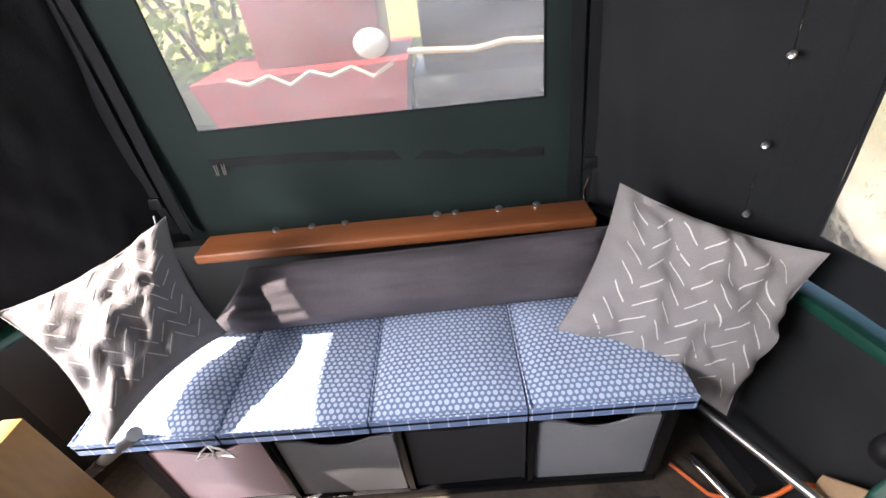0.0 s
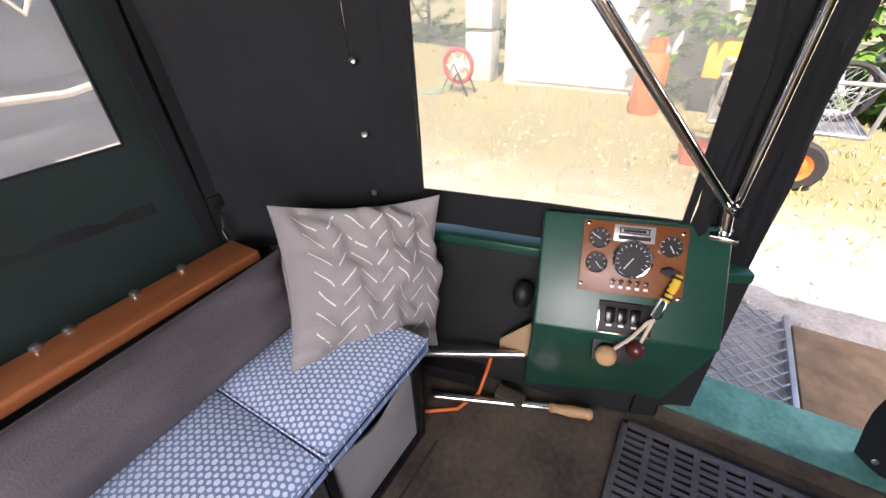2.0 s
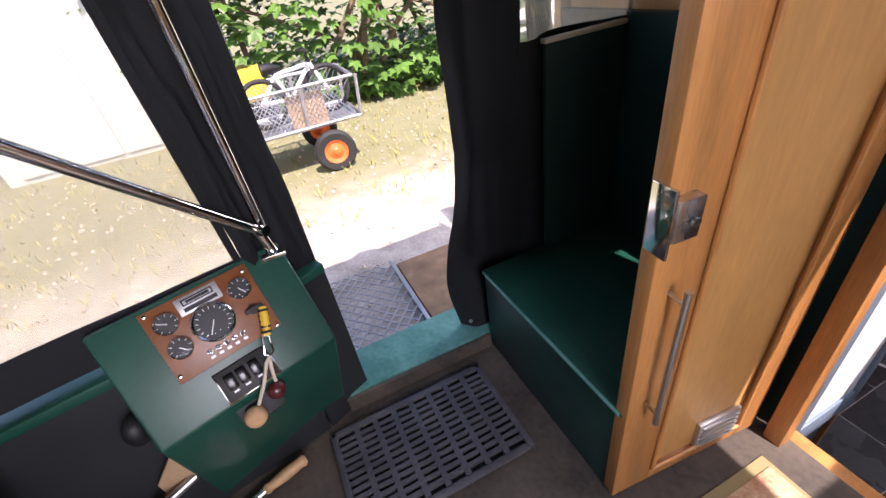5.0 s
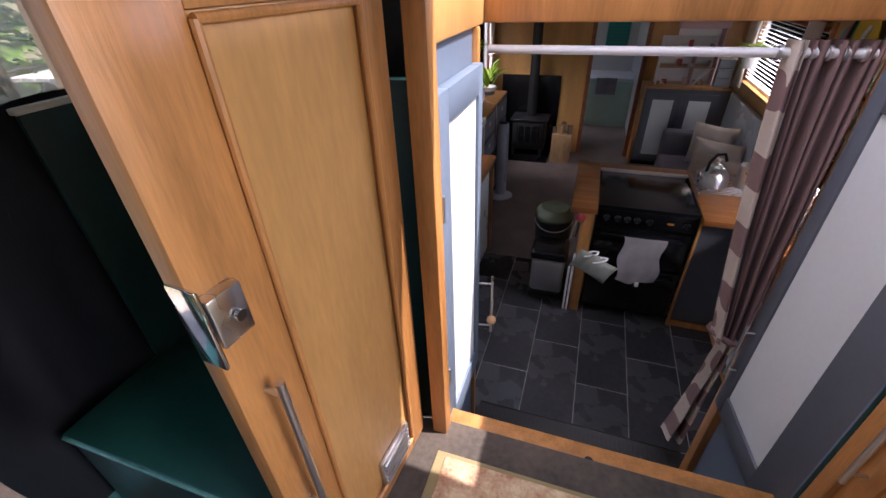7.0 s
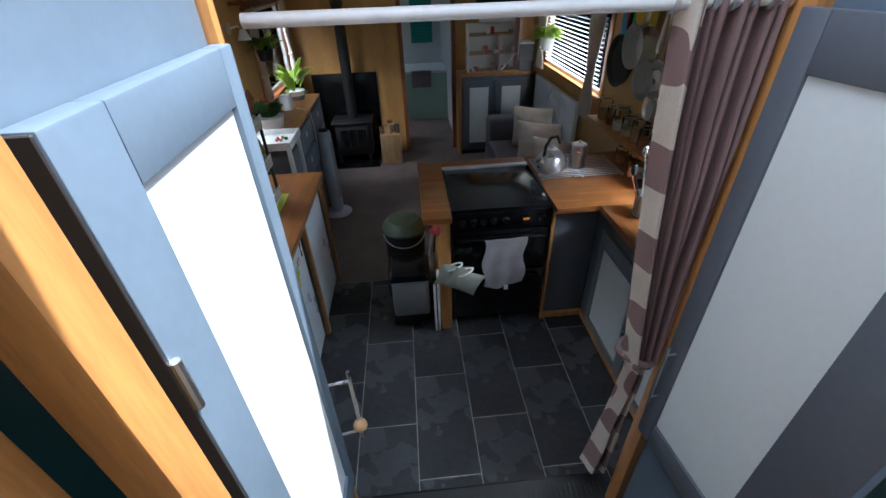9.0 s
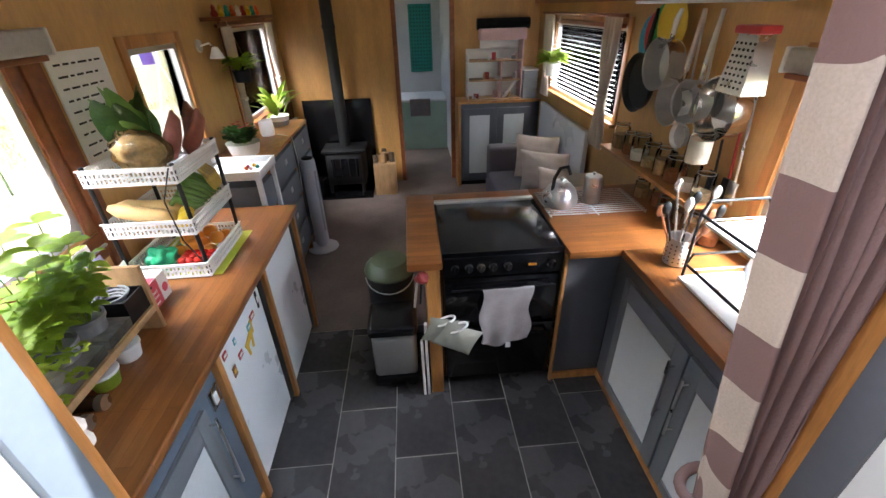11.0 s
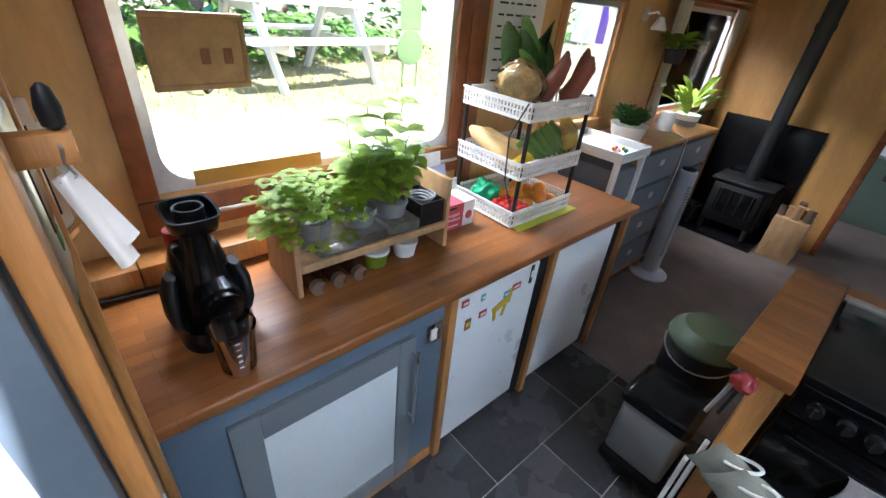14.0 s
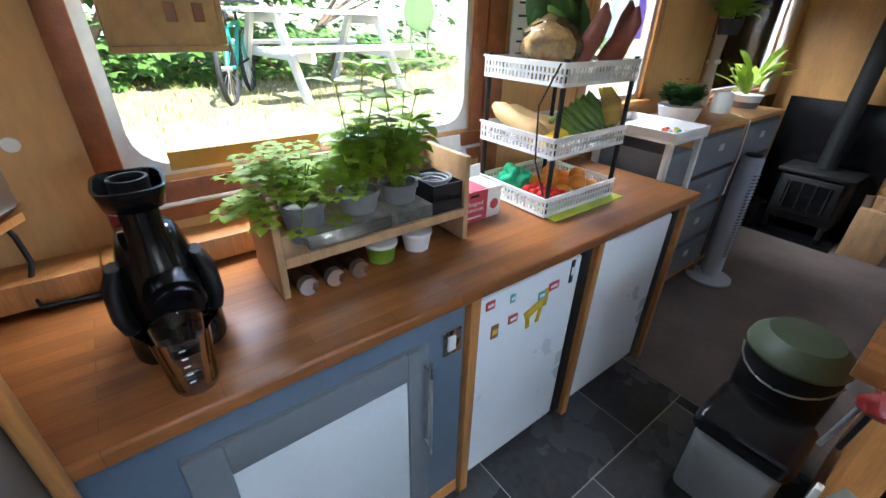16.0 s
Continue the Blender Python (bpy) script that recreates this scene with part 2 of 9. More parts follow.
structure("wall_forward", bm, PLY, "plywood bulkhead with a doorway to the shower room")
bm = bmesh.new()
box(bm, (XL, YF + 2.5, 0), (XR, YF + 2.55, 2.25))
structure("wall_far", bm, WHITEPANEL, "white wall at the end of the passage")
# stern bulkhead, steel
bm = bmesh.new()
box(bm, (XL, YB, 0), (-0.37, YB + 0.03, 2.05))
box(bm, (0.63, YB, 0), (XR, YB + 0.03, 2.1))
box(bm, (-0.37, YB, 0), (0.63, YB + 0.03, 0.9))
structure("wall_stern", bm, GREENDARK, "dark green steel bulkhead at the stern deck")
# lobby sides and partitions
SLATEPANEL = mat("dark_grey_board", (0.075, 0.082, 0.08), 0.38, vary=0.18, scale=3, bump=0.04)
bm = bmesh.new()
box(bm, (-0.712, 2.455, 0), (-0.402, 2.487, 2.25))
structure("wall_partition", bm, SLATEPANEL, "dark grey board closing the galley beside the steps")
bm = bmesh.new()
box(bm, (-0.735, 2.083, 0.0), (-0.713, 2.487, 2.25))
structure("wall_alcove", bm, PLYLIGHT, "plywood side of the worktop alcove")
bm = bmesh.new()
box(bm, (XL, 2.083, 0.0), (-0.736, 2.10, 2.25))
structure("wall_alcove_back", bm, PLYLIGHT, "plywood back of the worktop alcove")
bm = bmesh.new()
box(bm, (-0.40, YB + 0.03, 0), (-0.375, 2.487, 2.25))
structure("wall_lobby_port", bm, BLUEGREY, "blue-grey painted lobby side beside the steps")
bm = bmesh.new()
box(bm, (0.635, YB + 0.03, 0), (0.66, 2.57, 2.25))
box(bm, (0.66, 2.52, 0), (XR, 2.545, 2.25))
structure("wall_lobby_starboard", bm, BLUEGREY, "blue-grey painted lobby side beside the steps")

# ---- more materials ----
def flat(name, color, rough=0.5, metal=0.0, **kw):
    return mat(name, color, rough, metal, vary=0.1, bump=0.03, **kw)


def print_cloth(name, dark, light, pitch, star=0.55, cut=0.52, axis=1):
    """Cloth with a small printed star lattice."""
    m = mat(name, dark, 0.9, vary=0.2, scale=3, fine=250, bump=0.3)
    n, l = m.node_tree.nodes, m.node_tree.links
    co = n.new("ShaderNodeTexCoord")
    sp = n.new("ShaderNodeSeparateXYZ")
    l.new(co.outputs["Object"], sp.inputs[0])

    def op(kind, a, b=None):
        k = n.new("ShaderNodeMath")
        k.operation = kind
        for i, v in enumerate((a, b)):
            if v is None:
                continue
            if isinstance(v, (int, float)):
                k.inputs[i].default_value = v
            else:
                l.new(v, k.inputs[i])
        return k.outputs[0]
    w = math.tau / pitch
    x, y = op("MULTIPLY", op("ADD", sp.outputs[0], sp.outputs[1]), w), op("MULTIPLY", sp.outputs[axis], w)
    a = op("MULTIPLY", op("COSINE", x), op("COSINE", y))
    b = op("MULTIPLY", op("COSINE", op("MULTIPLY", op("ADD", x, y), 2)), op("COSINE", op("MULTIPLY", op("SUBTRACT", x, y), 2)))
    v = op("GREATER_THAN", op("ADD", op("ABSOLUTE", a) if star else a, op("MULTIPLY", b, star)), cut)
    mix = n.new("ShaderNodeMix")
    mix.data_type = "RGBA"
    l.new(v, mix.inputs["Factor"])
    bs = n["Principled BSDF"]
    l.new(bs.inputs["Base Color"].links[0].from_socket, mix.inputs[6])
    mix.inputs[7].default_value = (*light, 1)
    l.new(mix.outputs[2], bs.inputs["Base Color"])
    return m


def film_plastic(name, tint, haze):
    """Clear window plastic with some haze."""
    m = bpy.data.materials.new(name)
    m.use_nodes = True
    n, l = m.node_tree.nodes, m.node_tree.links
    n.remove(n["Principled BSDF"])
    tr, df, mx = n.new("ShaderNodeBsdfTransparent"), n.new("ShaderNodeBsdfTranslucent"), n.new("ShaderNodeMixShader")
    gl, mg, fr, no, ra = n.new("ShaderNodeBsdfGlossy"), n.new("ShaderNodeMixShader"), n.new("ShaderNodeFresnel"), n.new("ShaderNodeTexNoise"), n.new("ShaderNodeMapRange")
    tr.inputs[0].default_value, df.inputs[0].default_value = (*tint, 1), (0.9, 0.88, 0.82, 1)
    no.inputs["Scale"].default_value, no.inputs["Detail"].default_value = 5, 5
    ra.inputs["To Min"].default_value, ra.inputs["To Max"].default_value = haze * 0.5, haze * 1.6
    l.new(no.outputs["Fac"], ra.inputs["Value"])
    l.new(ra.outputs[0], mx.inputs[0])
    l.new(tr.outputs[0], mx.inputs[1])
    l.new(df.outputs[0], mx.inputs[2])
    bp = n.new("ShaderNodeBump")
    bp.inputs["Strength"].default_value, bp.inputs["Distance"].default_value = 0.5, 0.02
    l.new(no.outputs["Fac"], bp.inputs["Height"])
    l.new(bp.outputs[0], gl.inputs["Normal"])
    gl.inputs["Roughness"].default_value = 0.08
    fr.inputs[0].default_value = 1.4
    l.new(fr.outputs[0], mg.inputs[0])
    l.new(mx.outputs[0], mg.inputs[1])
    l.new(gl.outputs[0], mg.inputs[2])
    l.new(mg.outputs[0], n["Material Output"].inputs["Surface"])
    return m


PLASTIC = film_plastic("clear_plastic", (0.97, 0.95, 0.88), 0.19)
GLASS = glassy("window_glass", ior=1.12, clear=0.96)
CLEAR = glassy("jar_glass", (0.985, 0.99, 0.985), 0.02, 1.3, True, 0.99)
def star_cloth(name, dark, light, pitch, cut):
    """Cloth printed with six-petalled stars in a close honeycomb."""
    m = mat(name, dark, 0.9, vary=0.2, scale=3, fine=250, bump=0.3)
    n, l = m.node_tree.nodes, m.node_tree.links
    co = n.new("ShaderNodeTexCoord")

    def wave(angle, length):
        d = n.new("ShaderNodeVectorMath")
        d.operation = "DOT_PRODUCT"
        w = math.tau / length
        d.inputs[1].default_value = (w * math.cos(radians(angle)), w * math.sin(radians(angle)), 0.0)
        l.new(co.outputs["Object"], d.inputs[0])
        c = n.new("ShaderNodeMath")
        c.operation = "COSINE"
        l.new(d.outputs["Value"], c.inputs[0])
        return c.outputs[0]

    def add(a, b, k=1.0):
        s = n.new("ShaderNodeMath")
        s.operation, s.inputs[1].default_value = "MULTIPLY_ADD", k
        l.new(b, s.inputs[0])
        l.new(a, s.inputs[2])
        return s.outputs[0]
    fine = pitch * 0.5
    v = add(add(wave(30, fine), wave(90, fine)), wave(150, fine))
    for angle in (0, 60, 120):
        v = add(v, wave(angle, pitch * 0.866), 0.45)
    g = n.new("ShaderNodeMapRange")
    g.inputs["From Min"].default_value, g.inputs["From Max"].default_value = cut - 0.15, cut + 0.15
    l.new(v, g.inputs["Value"])
    mix = n.new("ShaderNodeMix")
    mix.data_type = "RGBA"
    l.new(g.outputs[0], mix.inputs["Factor"])
    bs = n["Principled BSDF"]
    l.new(bs.inputs["Base Color"].links[0].from_socket, mix.inputs[6])
    mix.inputs[7].default_value = (*light, 1)
    l.new(mix.outputs[2], bs.inputs["Base Color"])
    return m


CUSHION = star_cloth("blue_print_cloth", (0.17, 0.25, 0.42), (0.58, 0.66, 0.78), 0.027, -0.1)
GREYCLOTH = mat("grey_cotton", (0.25, 0.235, 0.235), 0.9, vary=0.12, scale=4, fine=260, bump=0.3)
DARKCLOTH = mat("charcoal_upholstery", (0.09, 0.08, 0.09), 0.95, vary=0.25, scale=5, fine=220, bump=0.5)
CREAMCLOTH = mat("cream_linen", (0.55, 0.47, 0.4), 0.9, vary=0.12, scale=4, fine=240, bump=0.3)
STITCH = flat("white_print", (0.62, 0.6, 0.57), 0.9)
BINGREY = mat("grey_felt", (0.22, 0.225, 0.235), 0.95, vary=0.12, scale=5, fine=240, bump=0.4)
BINPINK = mat("pink_felt", (0.36, 0.27, 0.29), 0.95, vary=0.12, scale=5, fine=240, bump=0.4)
BINBLACK = mat("black_felt", (0.02, 0.02, 0.022), 0.95, vary=0.2, scale=5, fine=240, bump=0.4)
CHROME = mat("chrome", (0.78, 0.77, 0.74), 0.1, 1.0, vary=0.05, bump=0.0)
BRASSPLATE = mat("tan_panel", (0.21, 0.07, 0.022), 0.4, vary=0.2, scale=6, bump=0.05)
RUBBER = mat("black_rubber", (0.018, 0.018, 0.018), 0.75, vary=0.3, scale=8, bump=0.2)
ORANGE = flat("orange_cable", (0.75, 0.16, 0.04), 0.5)
CARD = mat("cardboard", (0.42, 0.28, 0.16), 0.85, vary=0.15, scale=5)
PALEWOOD = mat("pale_turned_wood", (0.45, 0.27, 0.13), 0.5, vary=0.25, scale=6, stretch=(4, 4, 1))
CORK = mat("cork", (0.5, 0.3, 0.15), 0.8, vary=0.2, scale=20)
DARKRED = flat("dark_red_wood", (0.07, 0.012, 0.012), 0.3)
YELLOW = flat("yellow_paint", (0.7, 0.45, 0.03), 0.5)
REDPAINT = mat("red_paint", (0.36, 0.03, 0.028), 0.45, vary=0.2, scale=4)
ORANGEPAINT = mat("orange_paint", (0.75, 0.14, 0.03), 0.4, vary=0.15, scale=4)
WHITEPAINT = mat("white_weathered_paint", (0.7, 0.71, 0.72), 0.6, vary=0.12, scale=4, bump=0.1)
ROPE = mat("pale_rope", (0.55, 0.48, 0.38), 0.9, vary=0.2, scale=30, bump=0.4)
GALV = mat("galvanised_steel", (0.42, 0.43, 0.44), 0.45, 0.8, vary=0.2, scale=8)
GRAVEL = mat("pale_gravel", (0.42, 0.38, 0.32), 0.9, vary=0.4, scale=6, fine=70, second=(0.3, 0.25, 0.19), bump=0.9)
LEAF = mat("leaf_green", (0.10, 0.21, 0.035), 0.45, vary=0.45, scale=2, bump=0.05)
LEAFLIGHT = mat("light_leaf", (0.30, 0.43, 0.035), 0.6, vary=0.3, scale=4, bump=0.05)
LEAFDARK = mat("dark_leaf", (0.045, 0.11, 0.025), 0.4, vary=0.4, scale=4, bump=0.05)


def lets_light(m, share):
    """Lets part of the light through a thin leaf or sheet."""
    nn, ll = m.node_tree.nodes, m.node_tree.links
    tl, mxs, bs = nn.new("ShaderNodeBsdfTranslucent"), nn.new("ShaderNodeMixShader"), nn["Principled BSDF"]
    mxs.inputs[0].default_value = share
    ll.new(bs.inputs["Base Color"].links[0].from_socket, tl.inputs[0])
    ll.new(bs.outputs[0], mxs.inputs[1])
    ll.new(tl.outputs[0], mxs.inputs[2])
    ll.new(mxs.outputs[0], nn["Material Output"].inputs["Surface"])


lets_light(LEAF, 0.25)
lets_light(LEAFLIGHT, 0.4)
lets_light(LEAFDARK, 0.4)
BARK = mat("bark", (0.16, 0.11, 0.07), 0.9, vary=0.4, scale=8, bump=0.5)
RUG = mat("cream_rug", (0.5, 0.42, 0.27), 0.95, vary=0.3, scale=14, fine=120, second=(0.32, 0.12, 0.06), bump=0.4)
WATER = mat("canal_water", (0.03, 0.035, 0.02), 0.08, vary=0.2, scale=1.0, fine=6, bump=0.4)


# ---- soft shapes ----
def sheet(bm, fn, nu, nv, thick=0.003):
    """A cloth-like sheet with a back: fn(u, v) gives points for u, v from 0 to 1."""
    P = [[Vector(fn(i / nu, j / nv)) for j in range(nv + 1)] for i in range(nu + 1)]
    N = []
    for i in range(nu + 1):
        row = []
        for j in range(nv + 1):
            du = P[min(i + 1, nu)][j] - P[max(i - 1, 0)][j]
            dv = P[i][min(j + 1, nv)] - P[i][max(j - 1, 0)]
            row.append(du.cross(dv).normalized() * (thick / 2))
        N.append(row)
    A = [[bm.verts.new(P[i][j] + N[i][j]) for j in range(nv + 1)] for i in range(nu + 1)]
    B = [[bm.verts.new(P[i][j] - N[i][j]) for j in range(nv + 1)] for i in range(nu + 1)]
    for i in range(nu):
        for j in range(nv):
            bm.faces.new((A[i][j], A[i + 1][j], A[i + 1][j + 1], A[i][j + 1]))
            bm.faces.new((B[i][j], B[i][j + 1], B[i + 1][j + 1], B[i + 1][j]))
    for j in range(nv):
        bm.faces.new((A[0][j], A[0][j + 1], B[0][j + 1], B[0][j]))
        bm.faces.new((A[nu][j], B[nu][j], B[nu][j + 1], A[nu][j + 1]))
    for i in range(nu):
        bm.faces.new((A[i][0], B[i][0], B[i + 1][0], A[i + 1][0]))
        bm.faces.new((A[i][nv], A[i + 1][nv], B[i + 1][nv], B[i][nv]))
    return bm


def pillow_shape(corners, bulge, seed=0, wrinkle=0.012, pinch=0.07):
    """Gives f(u, v, side) for a stuffed square on four corners (u, v from -1 to 1)."""
    c = [Vector(p) for p in corners]
    n = (c[1] - c[0]).cross(c[3] - c[0]).normalized()
    mid = sum(c, Vector()) / 4

    def f(u, v, side, lift=0.0):
        pinch_u, pinch_v = 1 - pinch * (1 - v * v), 1 - pinch * (1 - u * u)
        a, b = (u * pinch_u + 1) / 2, (v * pinch_v + 1) / 2
        p = c[0] * (1 - a) * (1 - b) + c[1] * a * (1 - b) + c[2] * a * b + c[3] * (1 - a) * b
        h = max(0.0, (1 - abs(u) ** 2.4) * (1 - abs(v) ** 2.4)) ** 0.5
        w = noise.noise(Vector((u * 2.2 + seed, v * 2.2, seed * 1.7))) + 0.5 * noise.noise(Vector((u * 5 + seed, v * 5, seed)))
        w += 0.7 * abs(noise.noise(Vector((u * 3.1 + v * 1.7 + seed * 3, v * 1.1 - u * 0.6, seed)))) - 0.2
        edge = 0.55 + 0.45 * (1 - h)
        return p + n * side * (h * bulge + wrinkle * w * edge * 1.4 * min(1, h * 3) + lift)
    return f


def pillow(name, corners, bulge, material, label, seed=0, dashes=0, group="", wrinkle=0.012, seg=22, category="pillow", side=1, pinch=0.07):
    f = pillow_shape(corners, bulge, seed, wrinkle, pinch)
    base = min((Vector(p) for p in corners), key=lambda p: p.z)
    t = thing(name, base, label, category, group)
    bm = bmesh.new()
    G = {}
    for s in (1, -1):
        for i in range(seg + 1):
            for j in range(seg + 1):
                if s == -1 and (i in (0, seg) or j in (0, seg)):
                    G[s, i, j] = G[1, i, j]
                else:
                    G[s, i, j] = bm.verts.new(f(2 * i / seg - 1, 2 * j / seg - 1, s))
        for i in range(seg):
            for j in range(seg):
                bm.faces.new([G[s, i, j], G[s, i + 1, j], G[s, i + 1, j + 1], G[s, i, j + 1]][::s])
    part("cover", bm, material, t, smooth=70)
    bm = bmesh.new()
    loop = [f(-1 + 2 * k / 12, -1, 1) for k in range(13)] + [f(1, -1 + 2 * k / 12, 1) for k in range(1, 13)]
    loop += [f(1 - 2 * k / 12, 1, 1) for k in range(1, 13)] + [f(-1, 1 - 2 * k / 12, 1) for k in range(1, 12)]
    tube(bm, loop + loop[:1], 0.0022, 5)
    part("seam", bm, material, t, smooth=70)
    if dashes:
        bm = bmesh.new()
        for i in range(dashes):
            for j in range(dashes):
                u0, v0 = -0.86 + 1.72 * (i + 0.5) / dashes, -0.86 + 1.72 * (j + 0.5) / dashes
                d = 0.1 if i % 2 else -0.1
                w = 0.012
                pts = []
                for k in range(5):
                    s = k / 4 * 2 - 1
                    pts.append((f(u0 + s * 0.085, v0 + s * d - w, side, 0.0015), f(u0 + s * 0.085, v0 + s * d + w, side, 0.0015)))
                vs = [(bm.verts.new(a), bm.verts.new(b)) for a, b in pts]
                for a, b in zip(vs, vs[1:]):
                    bm.faces.new((a[0], b[0], b[1], a[1]))
        part("print", bm, STITCH, t, "short white printed dashes")
    return t


def blade(bm, p, d, length, width, seg=4, droop=0.3, cup=0.15):
    """One pointed leaf from p along d."""
    d = Vector(d).normalized()
    side = d.cross(Vector((0, 0, 1)))
    side = side.normalized() if side.length > 0.05 else Vector((1, 0, 0))
    nrm = side.cross(d)
    rows = []
    for k in range(seg + 1):
        s = k / seg
        w = width * math.sin(math.pi * min(1, s * 0.92 + 0.06)) ** 0.8 / 2
        c = Vector(p) + d * (length * s) - Vector((0, 0, 1)) * (droop * length * s * s)
        rows.append((bm.verts.new(c - side * w + nrm * w * cup), bm.verts.new(c - nrm * 0.0), bm.verts.new(c + side * w + nrm * w * cup)))
    for a, b in zip(rows, rows[1:]):
        bm.faces.new((a[0], a[1], b[1], b[0]))
        bm.faces.new((a[1], a[2], b[2], b[1]))


def sprig(bm, stems, p, rng, height, spread, leaf, count):
    """Stems with pairs of leaves."""
    for _ in range(count):
        a = rng.uniform(0, math.tau)
        top = Vector(p) + Vector((math.cos(a) * spread * rng.uniform(0.2, 1), math.sin(a) * spread * rng.uniform(0.2, 1), height * rng.uniform(0.55, 1.0)))
        base = Vector(p) + Vector((math.cos(a), math.sin(a), 0)) * spread * 0.15
        mid = (base + top) / 2 + Vector((0, 0, height * 0.08))
        tube(stems, [base, mid, top], 0.0016, 5)
        for k in range(5):
            s = 0.35 + 0.65 * k / 4
            q = base.lerp(mid, s * 2) if s < 0.5 else mid.lerp(top, s * 2 - 1)
            for h in (0, math.pi):
                b = a + k * 1.4 + h
                blade(bm, q, (math.cos(b), math.sin(b), rng.uniform(0.0, 0.5)), leaf * rng.uniform(0.7, 1.15), leaf * 0.62, 3, rng.uniform(0.1, 0.5))


def staves(name, tone, along, rough=0.32):
    """Block-board wood: staves of uneven tone, along x (0) or y (1)."""
    m = mat(name, tone, rough, vary=0.25, scale=5, fine=40, stretch=(6, 0.6, 6) if along else (0.6, 6, 6), bump=0.08)
    n, l = m.node_tree.nodes, m.node_tree.links
    co, mp, br = n.new("ShaderNodeTexCoord"), n.new("ShaderNodeMapping"), n.new("ShaderNodeTexBrick")
    mp.inputs["Rotation"].default_value = (0, 0, math.pi / 2 if along else 0)
    l.new(co.outputs["Object"], mp.inputs[0])
    l.new(mp.outputs[0], br.inputs["Vector"])
    br.inputs["Scale"].default_value = 1
    br.inputs["Brick Width"].default_value, br.inputs["Row Height"].default_value, br.inputs["Mortar Size"].default_value = 0.38, 0.042, 0.0006
    br.inputs["Color1"].default_value, br.inputs["Color2"].default_value, br.inputs["Mortar"].default_value = (1.2, 1.17, 1.1, 1), (0.84, 0.82, 0.8, 1), (0.5, 0.45, 0.4, 1)
    mix = n.new("ShaderNodeMix")
    mix.data_type, mix.blend_type = "RGBA", "MULTIPLY"
    mix.inputs["Factor"].default_value = 1
    b = n["Principled BSDF"]
    l.new(b.inputs["Base Color"].links[0].from_socket, mix.inputs[6])
    l.new(br.outputs["Color"], mix.inputs[7])
    l.new(mix.outputs[2], b.inputs["Base Color"])
    return m


STAVE_Y = staves("stave_worktop", (0.255, 0.094, 0.025), 1, 0.36)
STAVE_X = staves("stave_worktop_cross", (0.29, 0.108, 0.03), 0, 0.34)
CURTAIN = mat("mauve_curtain", (0.2, 0.125, 0.12), 0.9, vary=0.15, scale=3, fine=240, bump=0.3)
CURTAINPRINT = print_cloth("printed_curtain", (0.5, 0.43, 0.37), (0.19, 0.12, 0.115), 0.22, 0, 0.08, 2)
TOWEL = mat("grey_towel", (0.27, 0.245, 0.255), 0.98, vary=0.2, scale=9, fine=160, bump=1.0)
MITT = mat("sage_mitt", (0.23, 0.235, 0.2), 0.95, vary=0.15, scale=6, fine=160, bump=0.6)
GLASSBLACK = mat("black_hob_glass", (0.006, 0.006, 0.007), 0.12, vary=0.3, scale=6, bump=0.0)
BINGREEN = mat("olive_lid", (0.075, 0.1, 0.055), 0.4, vary=0.15, scale=4)
BINBODY = mat("grey_bin_plastic", (0.3, 0.31, 0.31), 0.4, vary=0.08, scale=4)
WHITEPLASTIC = mat("white_plastic", (0.75, 0.74, 0.72), 0.4, vary=0.06, scale=5, bump=0.03)
ALU = mat("aluminium", (0.62, 0.62, 0.61), 0.35, 0.9, vary=0.15, scale=8)
SOAPSTONE = mat("grey_pot", (0.2, 0.2, 0.2), 0.7, vary=0.15, scale=8)
FANGREY = mat("fan_grey_plastic", (0.44, 0.46, 0.51), 0.4, vary=0.08, scale=4)
GREYDRAWER = mat("grey_drawer_paint", (0.17, 0.18, 0.195), 0.6, vary=0.12, scale=5)
SOFA = mat("grey_sofa", (0.13, 0.12, 0.135), 0.95, vary=0.15, scale=5, fine=200, bump=0.4)
PINK = flat("pale_pink_card", (0.6, 0.4, 0.4), 0.7)
TURQ = mat("teal_mat", (0.02, 0.3, 0.25), 0.6, vary=0.1, scale=8)

# ---- stern deck ----
bm = bmesh.new()
box(bm, (-1.2, -0.45, 0.90), (1.2, 1.0, DECK))
box(bm, (-1.2, 1.0, 0.90), (1.2, YB, DECK))
deck = structure("deck", bm, DECKMAT, "worn brown plywood stern deck with a rubber grating")
for a, b in (((-0.66, 0.34, 0), (0.95, 0.344, 0)), ((-0.35, 0.34, 0), (-0.354, 1.1, 0)), ((-1.0, 1.1, 0), (0.6, 1.104, 0))):
    bm = bmesh.new()
    box(bm, (min(a[0], b[0]), min(a[1], b[1]), DECK - 0.001), (max(a[0], b[0]), max(a[1], b[1]) + 0.004, DECK + 0.0015))
    ob = new("joint", finish(bm, "joint", RUBBER))
    ob.parent = deck

CC = Vector((0.1, 0.7, 0))
PORT = [(-0.60, -0.40), (-0.865, 0.02), (-0.935, 0.155), (-1.075, 0.84), (-1.15, 1.0)]
STAR = [(0.84, -0.42), (1.06, 0.03), (1.12, 0.155), (1.2, 0.84), (1.22, 1.0)]


def canopy_point(p, z):
    k = 1 - 0.12 * (z - 1.7)
    return Vector((CC.x + (p[0] - CC.x) * k, CC.y + (p[1] - CC.y) * (k if p[1] < CC.y else 1), z))


